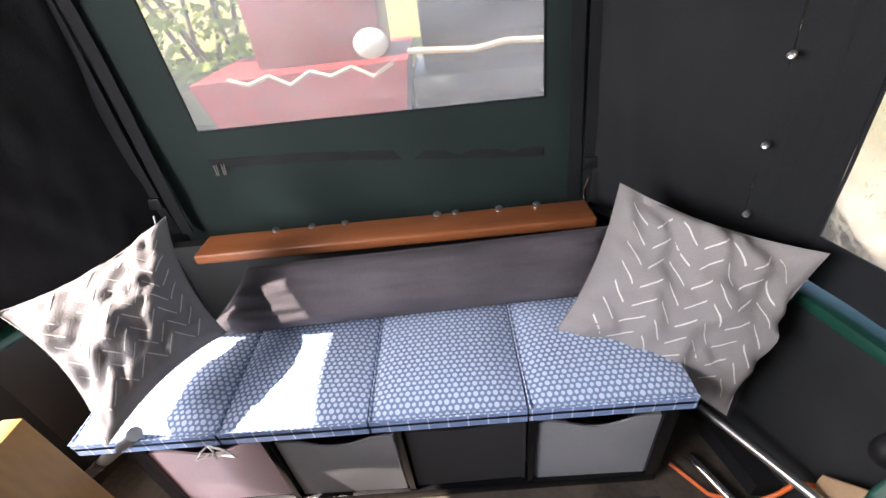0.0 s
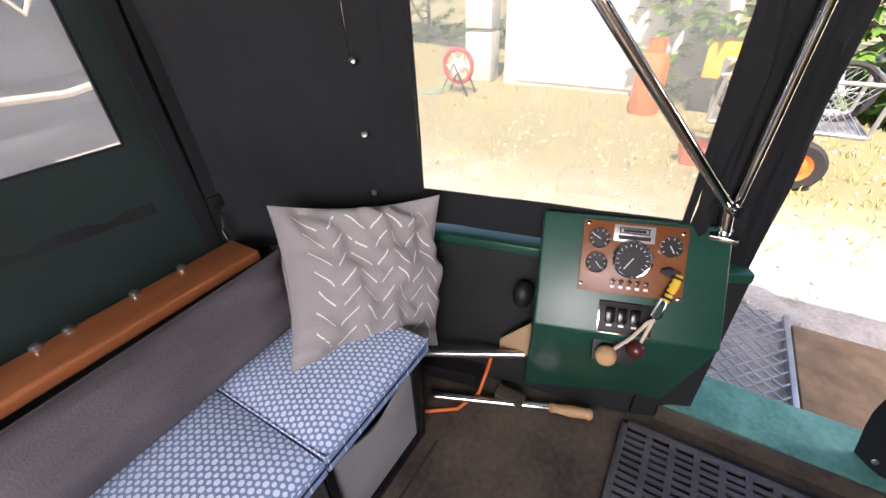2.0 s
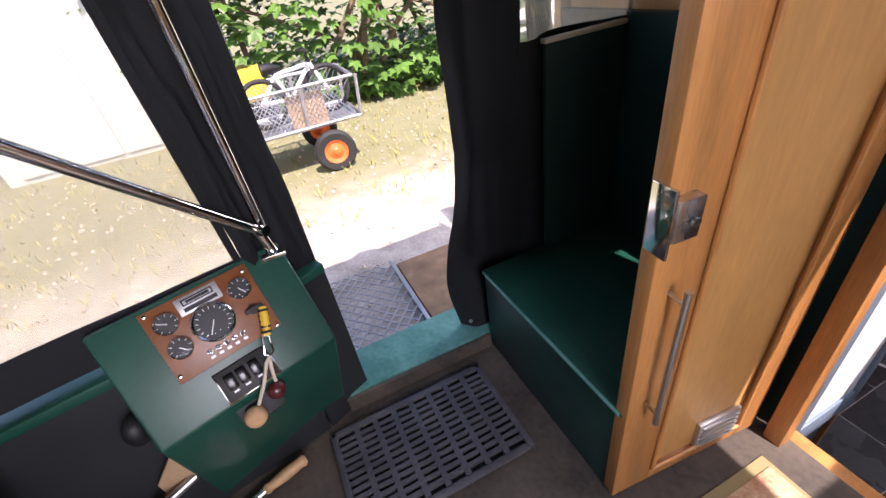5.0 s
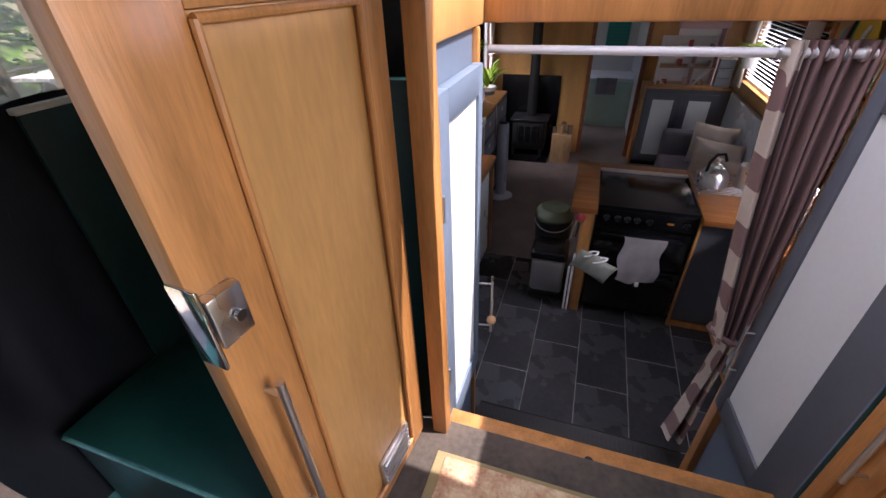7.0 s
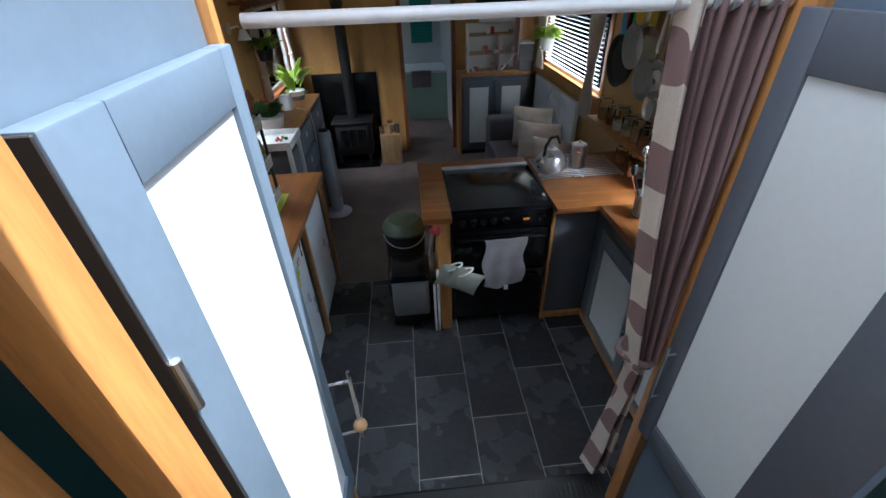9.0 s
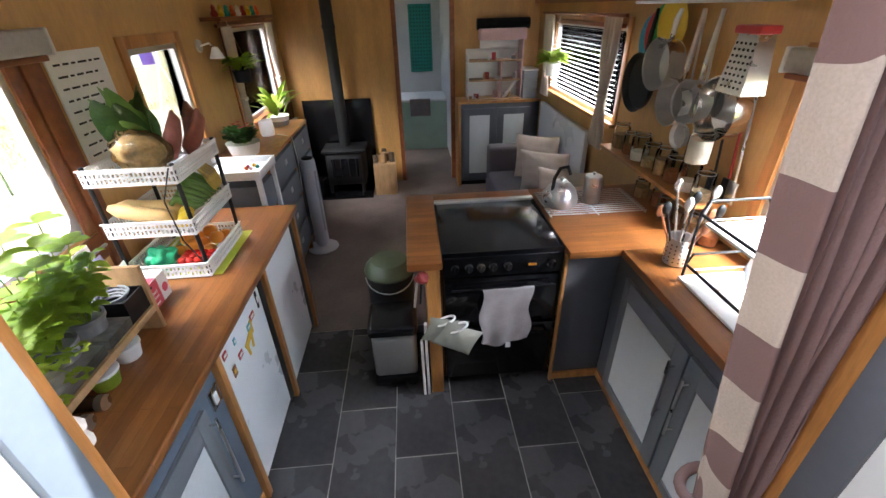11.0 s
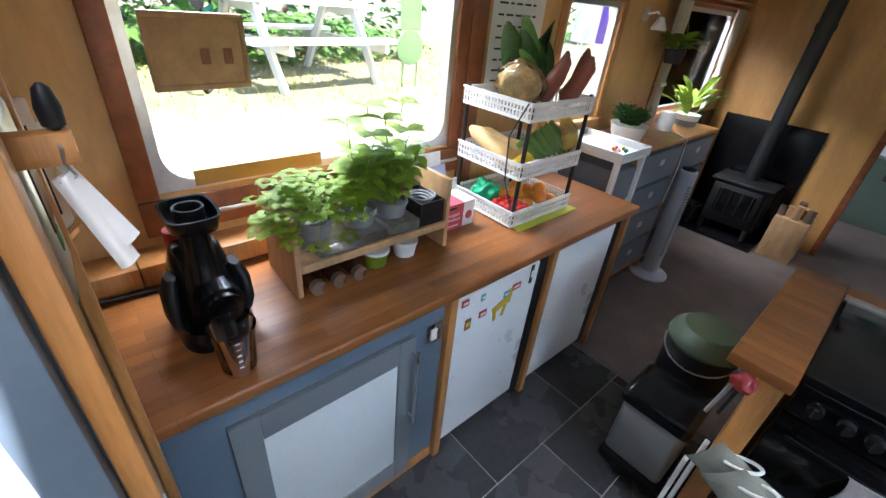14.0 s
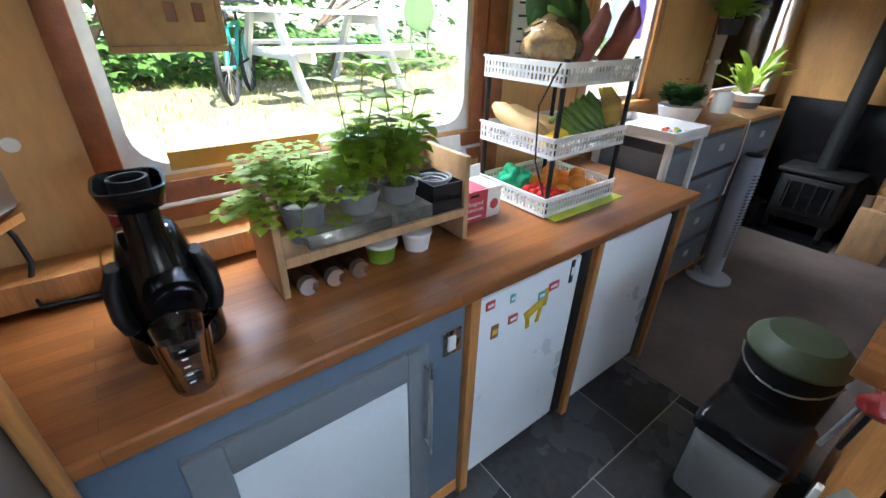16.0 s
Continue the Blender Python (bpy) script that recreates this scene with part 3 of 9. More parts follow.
def canvas(name, a, b, z0, z1, material, label, hole=None, fold=0.008, seed=0, nu=26, nv=26):
    """A canvas panel from plan point a to b; hole: s0, s1 of its length and z0, z1, with a plastic window in it."""
    t = thing(name, (a[0], a[1], z0), label, "canopy", kind="structure")

    def at(s, z):
        p = canopy_point((a[0] + (b[0] - a[0]) * s, a[1] + (b[1] - a[1]) * s), z)
        w = noise.noise(Vector((s * 4 + seed, z * 1.2, seed))) * fold * 1.4 + noise.noise(Vector((s * 9 + z * 3 + seed, z * 4, seed * 2))) * fold * 0.6
        w -= 0.9 * fold * max(0.0, 1 - 5 * abs(noise.noise(Vector((s * 3 - z * 1.7 + seed, z * 2.2 + s, seed * 3)))))
        d = Vector((b[1] - a[1], a[0] - b[0], 0)).normalized()
        return p + d * w
    cells = [(0, 1, z0, z1)]
    if hole:
        s0, s1, h0, h1 = hole
        cells = [(0, s0, z0, z1), (s1, 1, z0, z1), (s0, s1, z0, h0), (s0, s1, h1, z1)]
    for c in cells:
        if c[1] - c[0] < 0.002 or c[3] - c[2] < 0.002:
            continue
        bm = bmesh.new()
        sheet(bm, lambda u, v: at(c[0] + (c[1] - c[0]) * u, c[2] + (c[3] - c[2]) * v), max(3, int(nu * (c[1] - c[0]))), nv)
        part("canvas", bm, material, t, smooth=60)
    if hole:
        bm = bmesh.new()
        sheet(bm, lambda u, v: at(s0 + (s1 - s0) * u, h0 + (h1 - h0) * v), 14, 14, 0.0008)
        pane = part("window_plastic", bm, PLASTIC, t, "clear hazy window plastic", smooth=60)
        pane.visible_shadow = False
        bm = bmesh.new()
        ring = [at(s0 + (s1 - s0) * k / 10, h0) for k in range(11)] + [at(s1, h0 + (h1 - h0) * k / 10) for k in range(1, 11)]
        ring += [at(s1 - (s1 - s0) * k / 10, h1) for k in range(1, 11)] + [at(s0, h1 - (h1 - h0) * k / 10) for k in range(1, 11)]
        tube(bm, ring, 0.004, 6)
        part("hem", bm, FABRIC, t, smooth=60)
    return t, at


stern_panel, at_stern = canvas("canopy_stern", PORT[0], STAR[0], 1.46, 2.75, FABRICGREEN, "dark green canvas stern panel with a plastic window", (0.09, 0.85, 1.915, 2.5), 0.006, 3)
canvas("canopy_corner_port", PORT[1], PORT[0], 1.42, 2.75, FABRIC, "black canvas corner panel with press studs", None, 0.012, 5)
canvas("canopy_strip_port", PORT[2], PORT[1], 1.58, 2.75, FABRIC, "black canvas strip with press studs", None, 0.004, 6)
canvas("canopy_side_port", PORT[3], PORT[2], 1.60, 2.75, FABRIC, "black canvas side panel with a plastic window", (0.02, 0.995, 1.715, 2.55), 0.004, 7)
canvas("canopy_flap_port", PORT[4], PORT[3], 1.25, 2.75, FABRIC, "black canvas strip beside the side exit", None, 0.02, 8)
canvas("canopy_corner_starboard", STAR[0], STAR[1], 1.42, 2.75, FABRIC, "black canvas corner panel", None, 0.012, 9)
canvas("canopy_side_starboard", STAR[1], STAR[3], 1.58, 2.75, FABRIC, "black canvas side panel with a plastic window", (0.03, 0.98, 1.68, 2.73), 0.004, 10)
# the gathered flap between the exit and the cabin
t = thing("canopy_flap_aft", (-1.22, 1.5, 1.05), "black canvas flap pulled back beside the side exit", "canopy", kind="structure")


def flap(u, v):
    z = 1.02 + 1.7 * v
    y0 = 1.44 - 0.05 * math.sin(min(1, v * 2.2) * math.pi) + 0.02 * v
    y = y0 + (2.09 - y0) * u
    x = -1.2 + 0.08 * math.sin(u * 13 + v * 3) * (1 - u) * (1 - v * 0.6) + 0.13 * v + 0.07 * noise.noise(Vector((u * 3.5, v * 4, 2))) + 0.03 * noise.noise(Vector((u * 9, v * 7, 5)))
    return (x, y, z)


for u0, u1, v0, v1 in ((0, 0.36, 0, 1), (0.36, 1, 0, 0.60)):
    bm = bmesh.new()
    sheet(bm, lambda u, v: flap(u0 + (u1 - u0) * u, v0 + (v1 - v0) * v), 20, 26)
    part("canvas", bm, FABRIC, t, smooth=60)
bm = bmesh.new()
sheet(bm, lambda u, v: flap(0.36 + 0.64 * u, 0.60 + 0.40 * v), 10, 12, 0.001)
part("window_plastic", bm, PLASTIC, t, "yellowed window plastic", smooth=60).visible_shadow = False
bm = bmesh.new()
lathe(bm, [(0.009, 0), (0.009, 0.004), (0.004, 0.006)], flap(0.05, 0.035), 12, pose(0, 0, 0, 0, 90, 0))
part("press_stud", bm, STEEL, t)
# canopy roof, dark cloth on bows
bm = bmesh.new()
sheet(bm, lambda u, v: (-1.05 + 2.08 * u, -0.35 + 2.42 * v, 2.74 + 0.1 * math.sin(u * math.pi)), 14, 10, 0.004)
tagged(new("canopy_roof", finish(bm, "canopy_roof", FABRIC, 60)), "black canvas canopy roof over the stern deck", "canopy", "", "structure")
# Unseen strip, added to stop sun leaking between canopy and cabin roof.
bm = bmesh.new()
sheet(bm, lambda u, v: (-1.12 + 2.3 * u, 2.056 + 0.006 * math.sin(u * 30), 2.32 + 0.5 * v), 30, 5, 0.004)
tagged(new("canopy_sun_block", finish(bm, "canopy_sun_block", FABRIC, 60)), "unseen black canvas strip added to block sun over the cabin roof", "canopy", "", "structure")
# studs, zip, seams, straps
t = thing("press_studs", (-0.82, 0.06, 1.7), "steel press studs in a row on the black canvas", "fastener")
for c in ((-0.805, 0.072, 2.075), (-0.83, 0.055, 1.893), (-0.859, 0.036, 1.71)):
    bm = bmesh.new()
    d = Vector((0.75, 0.65, 0)).normalized()
    lathe(bm, [(0.0075, -0.010), (0.0075, 0.002), (0.005, 0.004), (0.002, 0.003)], Vector(c) + d * 0.01, 16, d.to_track_quat("Z", "Y").to_matrix().to_4x4())
    part("stud", bm, STEEL, t)
zt = thing("canvas_zip", (0.05, -0.39, 1.78), "black zip with two hanging pullers across the canvas", "zip")
bm = bmesh.new()
zl, zr = Vector((0.622, -0.400, 1.806)), Vector((-0.463, -0.400, 1.743))
sheet(bm, lambda u, v: zl.lerp(zr, u) + Vector((0, 0.004 + 0.003 * math.sin(u * 40), (v - 0.5) * 0.03 + 0.008 * math.sin(u * 5))), 40, 3, 0.003)
part("zip_tape", bm, FABRIC, zt, smooth=60)
for dx in (0.025, 0.05):
    bm = bmesh.new()
    p = zl + Vector((-dx, 0.012, 0))
    tube(bm, [p, p + Vector((0.003, 0.004, -0.035)), p + Vector((0.009, 0.004, -0.035)), p + Vector((0.008, 0.002, 0))], 0.0022, 6)
    part("puller", bm, STEEL, zt)
for nm, px in (("port", (-0.605, -0.385)), ("starboard", (0.845, -0.405))):
    t = thing("canvas_strap_" + "x", (px[0], px[1], 1.6), "black webbing strap with a buckle down the canvas seam", "strap")
    t.name = "webbing_strap"
    for k in (0, 1):
        bm = bmesh.new()
        sheet(bm, lambda u, v: canopy_point((px[0] + (u - 0.5) * 0.04 + 0.05 * k * (1 if nm == "port" else -1), px[1] + 0.02 + 0.01 * math.sin(v * 7 + k)), 1.56 + 1.15 * v), 3, 20, 0.004)
        part("webbing", bm, FABRIC, t, smooth=60)
    bm = bbox((-0.022, -0.008, -0.02), (0.022, 0.008, 0.02), 0.003)
    bm.transform(Matrix.Translation(canopy_point((px[0], px[1] + 0.035), 1.70)))
    part("buckle", bm, BLACKMATT, t)
    bm = bmesh.new()
    tube(bm, [(px[0] + 0.01, px[1] + 0.06, 1.56), (px[0] + 0.02, px[1] + 0.06, 1.62), (px[0] + 0.008, px[1] + 0.06, 1.67)], 0.005, 8)
    part("hook", bm, CHROME, t)

# bulwark and gunwale
RIM = [(1.2, 1.02), (1.2, 0.84), (1.12, 0.155), (1.06, 0.03), (0.84, -0.34), (-0.62, -0.34), (-0.86, 0.03), (-0.96, 0.155), (-1.1, 0.84), (-1.17, 1.0)]
bm = bmesh.new()
for a, b in zip(RIM, RIM[1:]):
    o = Vector((b[1] - a[1], a[0] - b[0], 0)).normalized() * -0.04
    prism(bm, [(a[0], a[1], 0.9), (b[0], b[1], 0.9), (b[0], b[1], 1.56), (a[0], a[1], 1.56)], -o)
structure("bulwark", bm, mat("dark_bilge_paint", (0.012, 0.014, 0.015), 0.6, vary=0.3, scale=5), "dark painted steel bulwark round the stern deck")
bm = bmesh.new()
for a, b in list(zip(RIM, RIM[1:]))[:3] + list(zip(RIM, RIM[1:]))[6:]:
    d = (Vector((*b, 0)) - Vector((*a, 0)))
    n = Vector((d.y, -d.x, 0)).normalized()
    A, B = Vector((*a, 1.555)), Vector((*b, 1.555))
    if A.x < 0:
        n = -n if n.x < 0 else n
    else:
        n = -n if n.x > 0 else n
    prism(bm, [A + n * 0.05, B + n * 0.05, B - n * 0.06, A - n * 0.06], (0, 0, 0.03))
bevelled(bm, 0.006)
structure("gunwale", bm, GREENPAINT, "green painted steel gunwale with a rubbed edge", 40)
bm = bmesh.new()
box(bm, (-1.30, 0.93, 0.9), (-1.10, 2.05, 1.045))
bevelled(bm, 0.008)
structure("sill_exit", bm, TEAL, "worn teal painted side deck under the exit", 40)
bm = bmesh.new()
box(bm, (-1.098, 0.93, DECK), (-1.085, 1.507, 1.04))
structure("kickboard", bm, DECKMAT, "dark stained board under the side exit")
bm = bmesh.new()
box(bm, (1.10, 0.93, 0.9), (1.30, 2.05, 1.045))
structure("sill_starboard", bm, TEAL, "worn teal painted side deck")

# wooden rail behind the bench
bm = bbox((-0.58, -0.285, 1.572), (0.66, -0.165, 1.606), 0.008, 3)
solo("rail_shelf", bm, SHELFWOOD, "varnished brown wooden rail shelf along the stern canvas", "shelf")
rng = random.Random(4)
for k, fx in enumerate((0.43, 0.31, 0.2, -0.1, -0.16, -0.3, -0.42)):
    bm = bmesh.new()
    lathe(bm, [(0.012, 0), (0.012, 0.006), (0.007, 0.01)], (fx, -0.275, 1.606), 12)
    solo("turn_button", bm, STEEL, "small steel turn button on the wooden rail", "fastener", "rail buttons")

# bench: cube shelf with cushions
bench = thing("cube_shelf_bench", (0.03, 0.11, DECK), "black four-cube shelf laid on its side as a bench", "bench")
x0, x1, y0, y1, z0, z1 = -0.66, 0.735, -0.07, 0.30, DECK, 1.375
for nm, lo, hi in (("top_board", (x0, y0, z1 - 0.036), (x1, y1, z1)), ("bottom_board", (x0, y0, z0 + 0.008), (x1, y1, z0 + 0.044)), ("end_board", (x0, y0, z0 + 0.044), (x0 + 0.036, y1, z1 - 0.036)),
                   ("end_board", (x1 - 0.036, y0, z0 + 0.044), (x1, y1, z1 - 0.036)), ("back_board", (x0 + 0.036, y0, z0 + 0.044), (x1 - 0.036, y0 + 0.012, z1 - 0.036))):
    part(nm, bbox(lo, hi, 0.002), BLACK, bench)
pitch = (x1 - x0 - 0.036) / 4
for k in (1, 2, 3):
    c = x0 + 0.018 + pitch * k
    part("divider", bbox((c - 0.009, y0 + 0.012, z0 + 0.044), (c + 0.009, y1 - 0.002, z1 - 0.036), 0.001), BLACK, bench)
for k, (m, word) in enumerate(((BINGREY, "grey"), (BINBLACK, "black"), (BINGREY, "grey"), (BINPINK, "dusty pink"))):
    a = x0 + 0.018 + pitch * k + 0.017
    b = a + pitch - 0.034
    t = thing("storage_bin", ((a + b) / 2, 0.12, z0 + 0.046), word + " felt storage bin with a hand dip in the shelf", "storage bin", "felt bins")
    dip = 0.035 if k != 1 else 0.012

    def wallfn(p, q, dipz):
        return lambda u, v: (p[0] + (q[0] - p[0]) * u, p[1] + (q[1] - p[1]) * u + 0.006 * math.sin(u * 3.1) * math.sin(v * 3.1), z0 + 0.047 + v * (0.275 - dipz * max(0, math.sin(u * math.pi)) ** 3))
    for nm, p, q, dz in (("front", (a, y1 - 0.012 - 0.01 * k % 0.02), (b, y1 - 0.016), dip), ("back", (a, y0 + 0.03), (b, y0 + 0.03), 0.0), ("side", (a, y0 + 0.03), (a, y1 - 0.014), 0.0), ("side", (b, y0 + 0.03), (b, y1 - 0.016), 0.0)):
        bm = bmesh.new()
        sheet(bm, wallfn(p, q, dz), 18, 10, 0.006)
        part(nm, bm, m, t, smooth=60)
    part("base", bbox((a + 0.002, y0 + 0.032, z0 + 0.046), (b - 0.002, y1 - 0.018, z0 + 0.052), 0), m, t)
xs = [-0.675, -0.285, 0.09, 0.455, 0.815]
for a, b in zip(xs, xs[1:]):
    bm = bmesh.new()
    box(bm, (a + 0.003, -0.06, z1), (b - 0.003, 0.325, z1 + 0.055))
    bmesh.ops.subdivide_edges(bm, edges=bm.edges[:], cuts=7, use_grid_fill=True)
    for v in bm.verts:
        u, w = (v.co.x - a) / (b - a) * 2 - 1, (v.co.y - 0.13) / 0.19
        if v.co.z > z1 + 0.03:
            v.co.z += 0.010 * (1 - u * u) * (1 - w * w) - 0.012 * max(abs(u), abs(w)) ** 8
    t = thing("seat_cushion", ((a + b) / 2, 0.13, z1), "blue and white star-print seat cushion on the bench", "cushion", "bench cushions")
    part("cover", bm, CUSHION, t, smooth=50)
    bm = bmesh.new()
    e = z1 + 0.046
    tube(bm, [(a + 0.004, 0.325, e), ((a + b) / 2, 0.327, e + 0.003), (b - 0.004, 0.325, e), (b - 0.003, 0.13, e), (b - 0.004, -0.05, e)], 0.003, 6)
    part("piping", bm, CUSHION, t, smooth=60)
# bow ties at the cushion corner
t = thing("cushion_tie", (0.49, 0.32, 1.36), "pale blue cushion ties hanging at the bench edge", "tie")
for k in (0, 1, 2):
    bm = bmesh.new()
    tube(bm, [(0.49, 0.325, 1.375), (0.5 - 0.03 * k, 0.34, 1.375), (0.52 - 0.05 * k, 0.345, 1.352), (0.485 - 0.01 * k, 0.34, 1.36)], 0.003, 6)
    part("cord", bm, STITCH, t)
pillow("bolster", [(0.62, 0.02, 1.44), (-0.60, -0.02, 1.44), (-0.60, -0.11, 1.61), (0.46, -0.09, 1.60)], 0.095, DARKCLOTH, "long charcoal upholstered bolster along the bench back", 2, wrinkle=0.014, seg=36, pinch=0.03)
pillow("pillow", [(-0.40, 0.11, 1.445), (-0.83, 0.25, 1.21), (-0.875, 0.25, 1.74), (-0.60, -0.10, 1.75)], 0.085, GREYCLOTH, "grey cotton pillow with white dashes, leaning in the corner", 5, 7, "dashed pillows", 0.03, side=1, pinch=0.1, seg=34)
pillow("pillow", [(0.434, 0.151, 1.577), (0.618, 0.391, 1.513), (0.750, 0.278, 1.804), (0.573, -0.038, 1.816)], 0.105, GREYCLOTH, "crumpled grey pillow with white dashes on the bench end", 8, 8, "dashed pillows", 0.028, side=-1, pinch=0.15, seg=34)
# plywood edge of the open starboard door
bm = bbox((0.60, 0.46, 0.985), (0.64, 0.98, 1.72), 0.005)
solo("plywood_board", bm, PLY, "varnished plywood board standing on the deck", "board")
# steel tubes beside the bench
bm = bmesh.new()
rod(bm, (1.143, 0.184, 1.000), (0.613, 0.340, 1.470), 0.016)
solo("steel_tube", bm, STEEL, "bare steel tube at the bench end", "tube", "deck tubes")
bm = bmesh.new()
rod(bm, (-0.800, 0.195, 1.172), (-0.930, 0.515, 1.214), 0.012)
solo("steel_tube", bm, STEEL, "bare steel tube along the bulwark", "tube", "deck tubes")
bm = bbox((-0.934, 0.438, 0.985), [c + d for c, d in zip((-0.934, 0.438, 0.985), (0.05, 0.1, 0.035))], 0.004)
solo("wood_block", bm, DECKMAT, "small dark wooden block on the deck", "block")
til = thing("tiller_bar", (-0.781, 0.242, 1.000), "chrome tiller bar with a turned wooden handle lying on deck", "tiller")
a, b, c = Vector((-0.781, 0.242, 1.000)), Vector((-0.940, 0.617, 1.000)), Vector((-0.981, 0.751, 1.000))
bm = bmesh.new()
rod(bm, a, b, 0.013, 16)
part("bar", bm, CHROME, til)
bm = bmesh.new()
q = (c - b).to_track_quat("Z", "Y").to_matrix().to_4x4()
L = (c - b).length
lathe(bm, [(0.013, 0), (0.017, 0.01), (0.014, 0.02), (0.02, L * 0.5), (0.017, L * 0.85), (0.02, L * 0.93), (0.012, L)], b, 16, q)
part("handle", bm, PALEWOOD, til)
bm = bmesh.new()
tube(bm, [(-0.726, 0.254, 0.985), (-0.789, 0.346, 0.987), (-0.873, 0.385, 1.000), (-0.930, 0.387, 1.057), (-0.930, 0.404, 1.152), (-0.950, 0.428, 1.179)], 0.006, 8)
solo("orange_cable", bm, ORANGE, "orange flex trailing over the deck", "cable")
bm = bmesh.new()
prism(bm, [(-0.950, 0.420, 1.221), (-0.950, 0.421, 1.153), (-0.930, 0.527, 1.221), (-0.930, 0.524, 1.355)], (0.004, 0.002, 0))
solo("card_flap", bm, CARD, "brown cardboard flap at the side of the console", "cardboard")
bm = bmesh.new()
prism(bm, [(-0.854, 0.174, 0.990), (-0.895, 0.359, 0.990), (-1.010, 0.367, 0.990), (-0.952, 0.182, 0.990)], (0, 0, 0.06))
solo("battery_box", bm, BLACKMATT, "dark box on the deck beside the bench", "box")

# console
con = thing("engine_console", (-1.05, 0.72, DECK), "green steel engine console with gauges beside the exit", "console")
A0 = Vector((-0.96, 0.516, 1.717))
U = Vector((-0.295, 0.955, 0)).normalized()
Wd = 0.437
S0 = Vector((-0.807, 0.565, 1.473))
bm = bmesh.new()
prism(bm, [A0, S0, (-1.0, 0.50, DECK), (-1.13, 0.46, DECK), (-1.0, 0.502, 1.70)], U * Wd)
bevelled(bm, 0.007, 3)
part("body", bm, GREENPAINT, con)
V = (S0 - A0)
V = (V - U * V.dot(U)).normalized()
Nn = V.cross(U).normalized()
Nn = Nn if Nn.x > 0 else -Nn
FM = Matrix((U, V, Nn)).transposed().to_4x4()
FM.translation = A0


def face(px, py, h=0.0):
    """A place on the console's sloping face."""
    return ((px - 40) / 725 * 0.437, (py - 70) / 470 * 0.288, h)


def slab(px0, py0, px1, py1, h0, h1, w=0.001):
    a, b = face(px0, py0, h0), face(px1, py1, h1)
    return bbox(a, b, w, 2, FM)


plate = part("gauge_panel", slab(205, 86, 605, 375, 0.0, 0.005), BRASSPLATE, con, "tan gauge panel")
for px, py in ((224, 99), (585, 112), (217, 348), (592, 368)):
    bm = bmesh.new()
    lathe(bm, [(0.005, 0.004), (0.005, 0.007), (0.003, 0.008)], face(px, py), 10)
    bm.transform(FM)
    part("screw", bm, CHROME, plate)
part("badge", slab(324, 96, 481, 163, 0.005, 0.0075), GALV, plate, "grey badge plate")
for a in ((345, 106, 460, 111), (345, 126, 460, 131), (345, 111, 350, 126), (455, 111, 460, 126), (360, 113, 446, 124), (342, 138, 465, 154)):
    part("badge_mark", slab(*a, 0.0075, 0.0085, 0), BLACKMATT, plate)
DIAL = flat("dial_black", (0.012, 0.013, 0.016), 0.5)
NEEDLE = flat("dial_white", (0.8, 0.8, 0.8), 0.5)
rng = random.Random(3)
for px, py, r, ang in ((270, 158, 0.026, -60), (268, 258, 0.026, 140), (541, 167, 0.027, 150), (404, 232, 0.047, 215)):
    g = bmesh.new()
    lathe(g, [(r, 0.004), (r, 0.014), (r * 0.93, 0.017), (r * 0.86, 0.013), (r * 0.86, 0.0085)], face(px, py), 28, None, False)
    g.transform(FM)
    gauge = part("gauge", g, CHROME, con, "chrome-rimmed gauge")
    g = bmesh.new()
    lathe(g, [(r * 0.87, 0.006), (r * 0.87, 0.009)], face(px, py), 28)
    g.transform(FM)
    part("dial", g, DIAL, gauge)
    g = bmesh.new()
    n = 14 if r > 0.03 else 8
    for k in range(n):
        a = radians(-130 + 260 * k / (n - 1))
        m = Matrix.Translation(face(px, py)) @ Matrix.Rotation(a, 4, "Z")
        box(g, (-0.0007, -r * 0.8, 0.009), (0.0007, -r * 0.66, 0.0095), m)
    m = Matrix.Translation(face(px, py)) @ Matrix.Rotation(radians(ang), 4, "Z")
    box(g, (-0.001, -r * 0.65, 0.0095), (0.001, r * 0.1, 0.0105), m)
    g.transform(FM)
    part("scale", g, NEEDLE, gauge)
    g = bmesh.new()
    lathe(g, [(r * 0.86, 0.0125), (r * 0.5, 0.0135), (0.001, 0.0138)], face(px, py), 24)
    g.transform(FM)
    part("lens", g, GLASS, gauge)
for px in (340, 372, 403, 435, 468):
    bm = bmesh.new()
    lathe(bm, [(0.0065, 0.004), (0.0065, 0.009), (0.005, 0.0105)], face(px, 325), 14)
    bm.transform(FM)
    part("warning_lamp", bm, CHROME, con)
    bm = bmesh.new()
    lathe(bm, [(0.0042, 0.009), (0.0042, 0.0125), (0.002, 0.0135)], face(px, 325), 12)
    bm.transform(FM)
    part("lamp_lens", bm, DARKRED, con)
    part("lamp_mark", slab(px - 8, 343, px + 8, 353, 0.005, 0.0058, 0), NEEDLE, con)
sw = part("switch_panel", slab(298, 406, 512, 540, 0.0, 0.004), CHROME, con, "chrome-edged switch panel")
part("switch_plate", slab(303, 411, 507, 535, 0.004, 0.006), BLACKMATT, sw)
for px in (344, 390, 440):
    bm = slab(px - 19, 430, px + 19, 492, 0.006, 0.016, 0.003)
    part("rocker", bm, BLACK, sw)
    part("rocker_mark", slab(px - 10, 500, px + 10, 508, 0.006, 0.007, 0), NEEDLE, sw)
bm = bmesh.new()
lathe(bm, [(0.012, 0.004), (0.012, 0.018), (0.008, 0.02)], face(545, 266), 16)
box(bm, (face(510, 260)[0], face(510, 258)[1], 0.018), (face(580, 275)[0], face(575, 274)[1], 0.024))
bm.transform(FM)
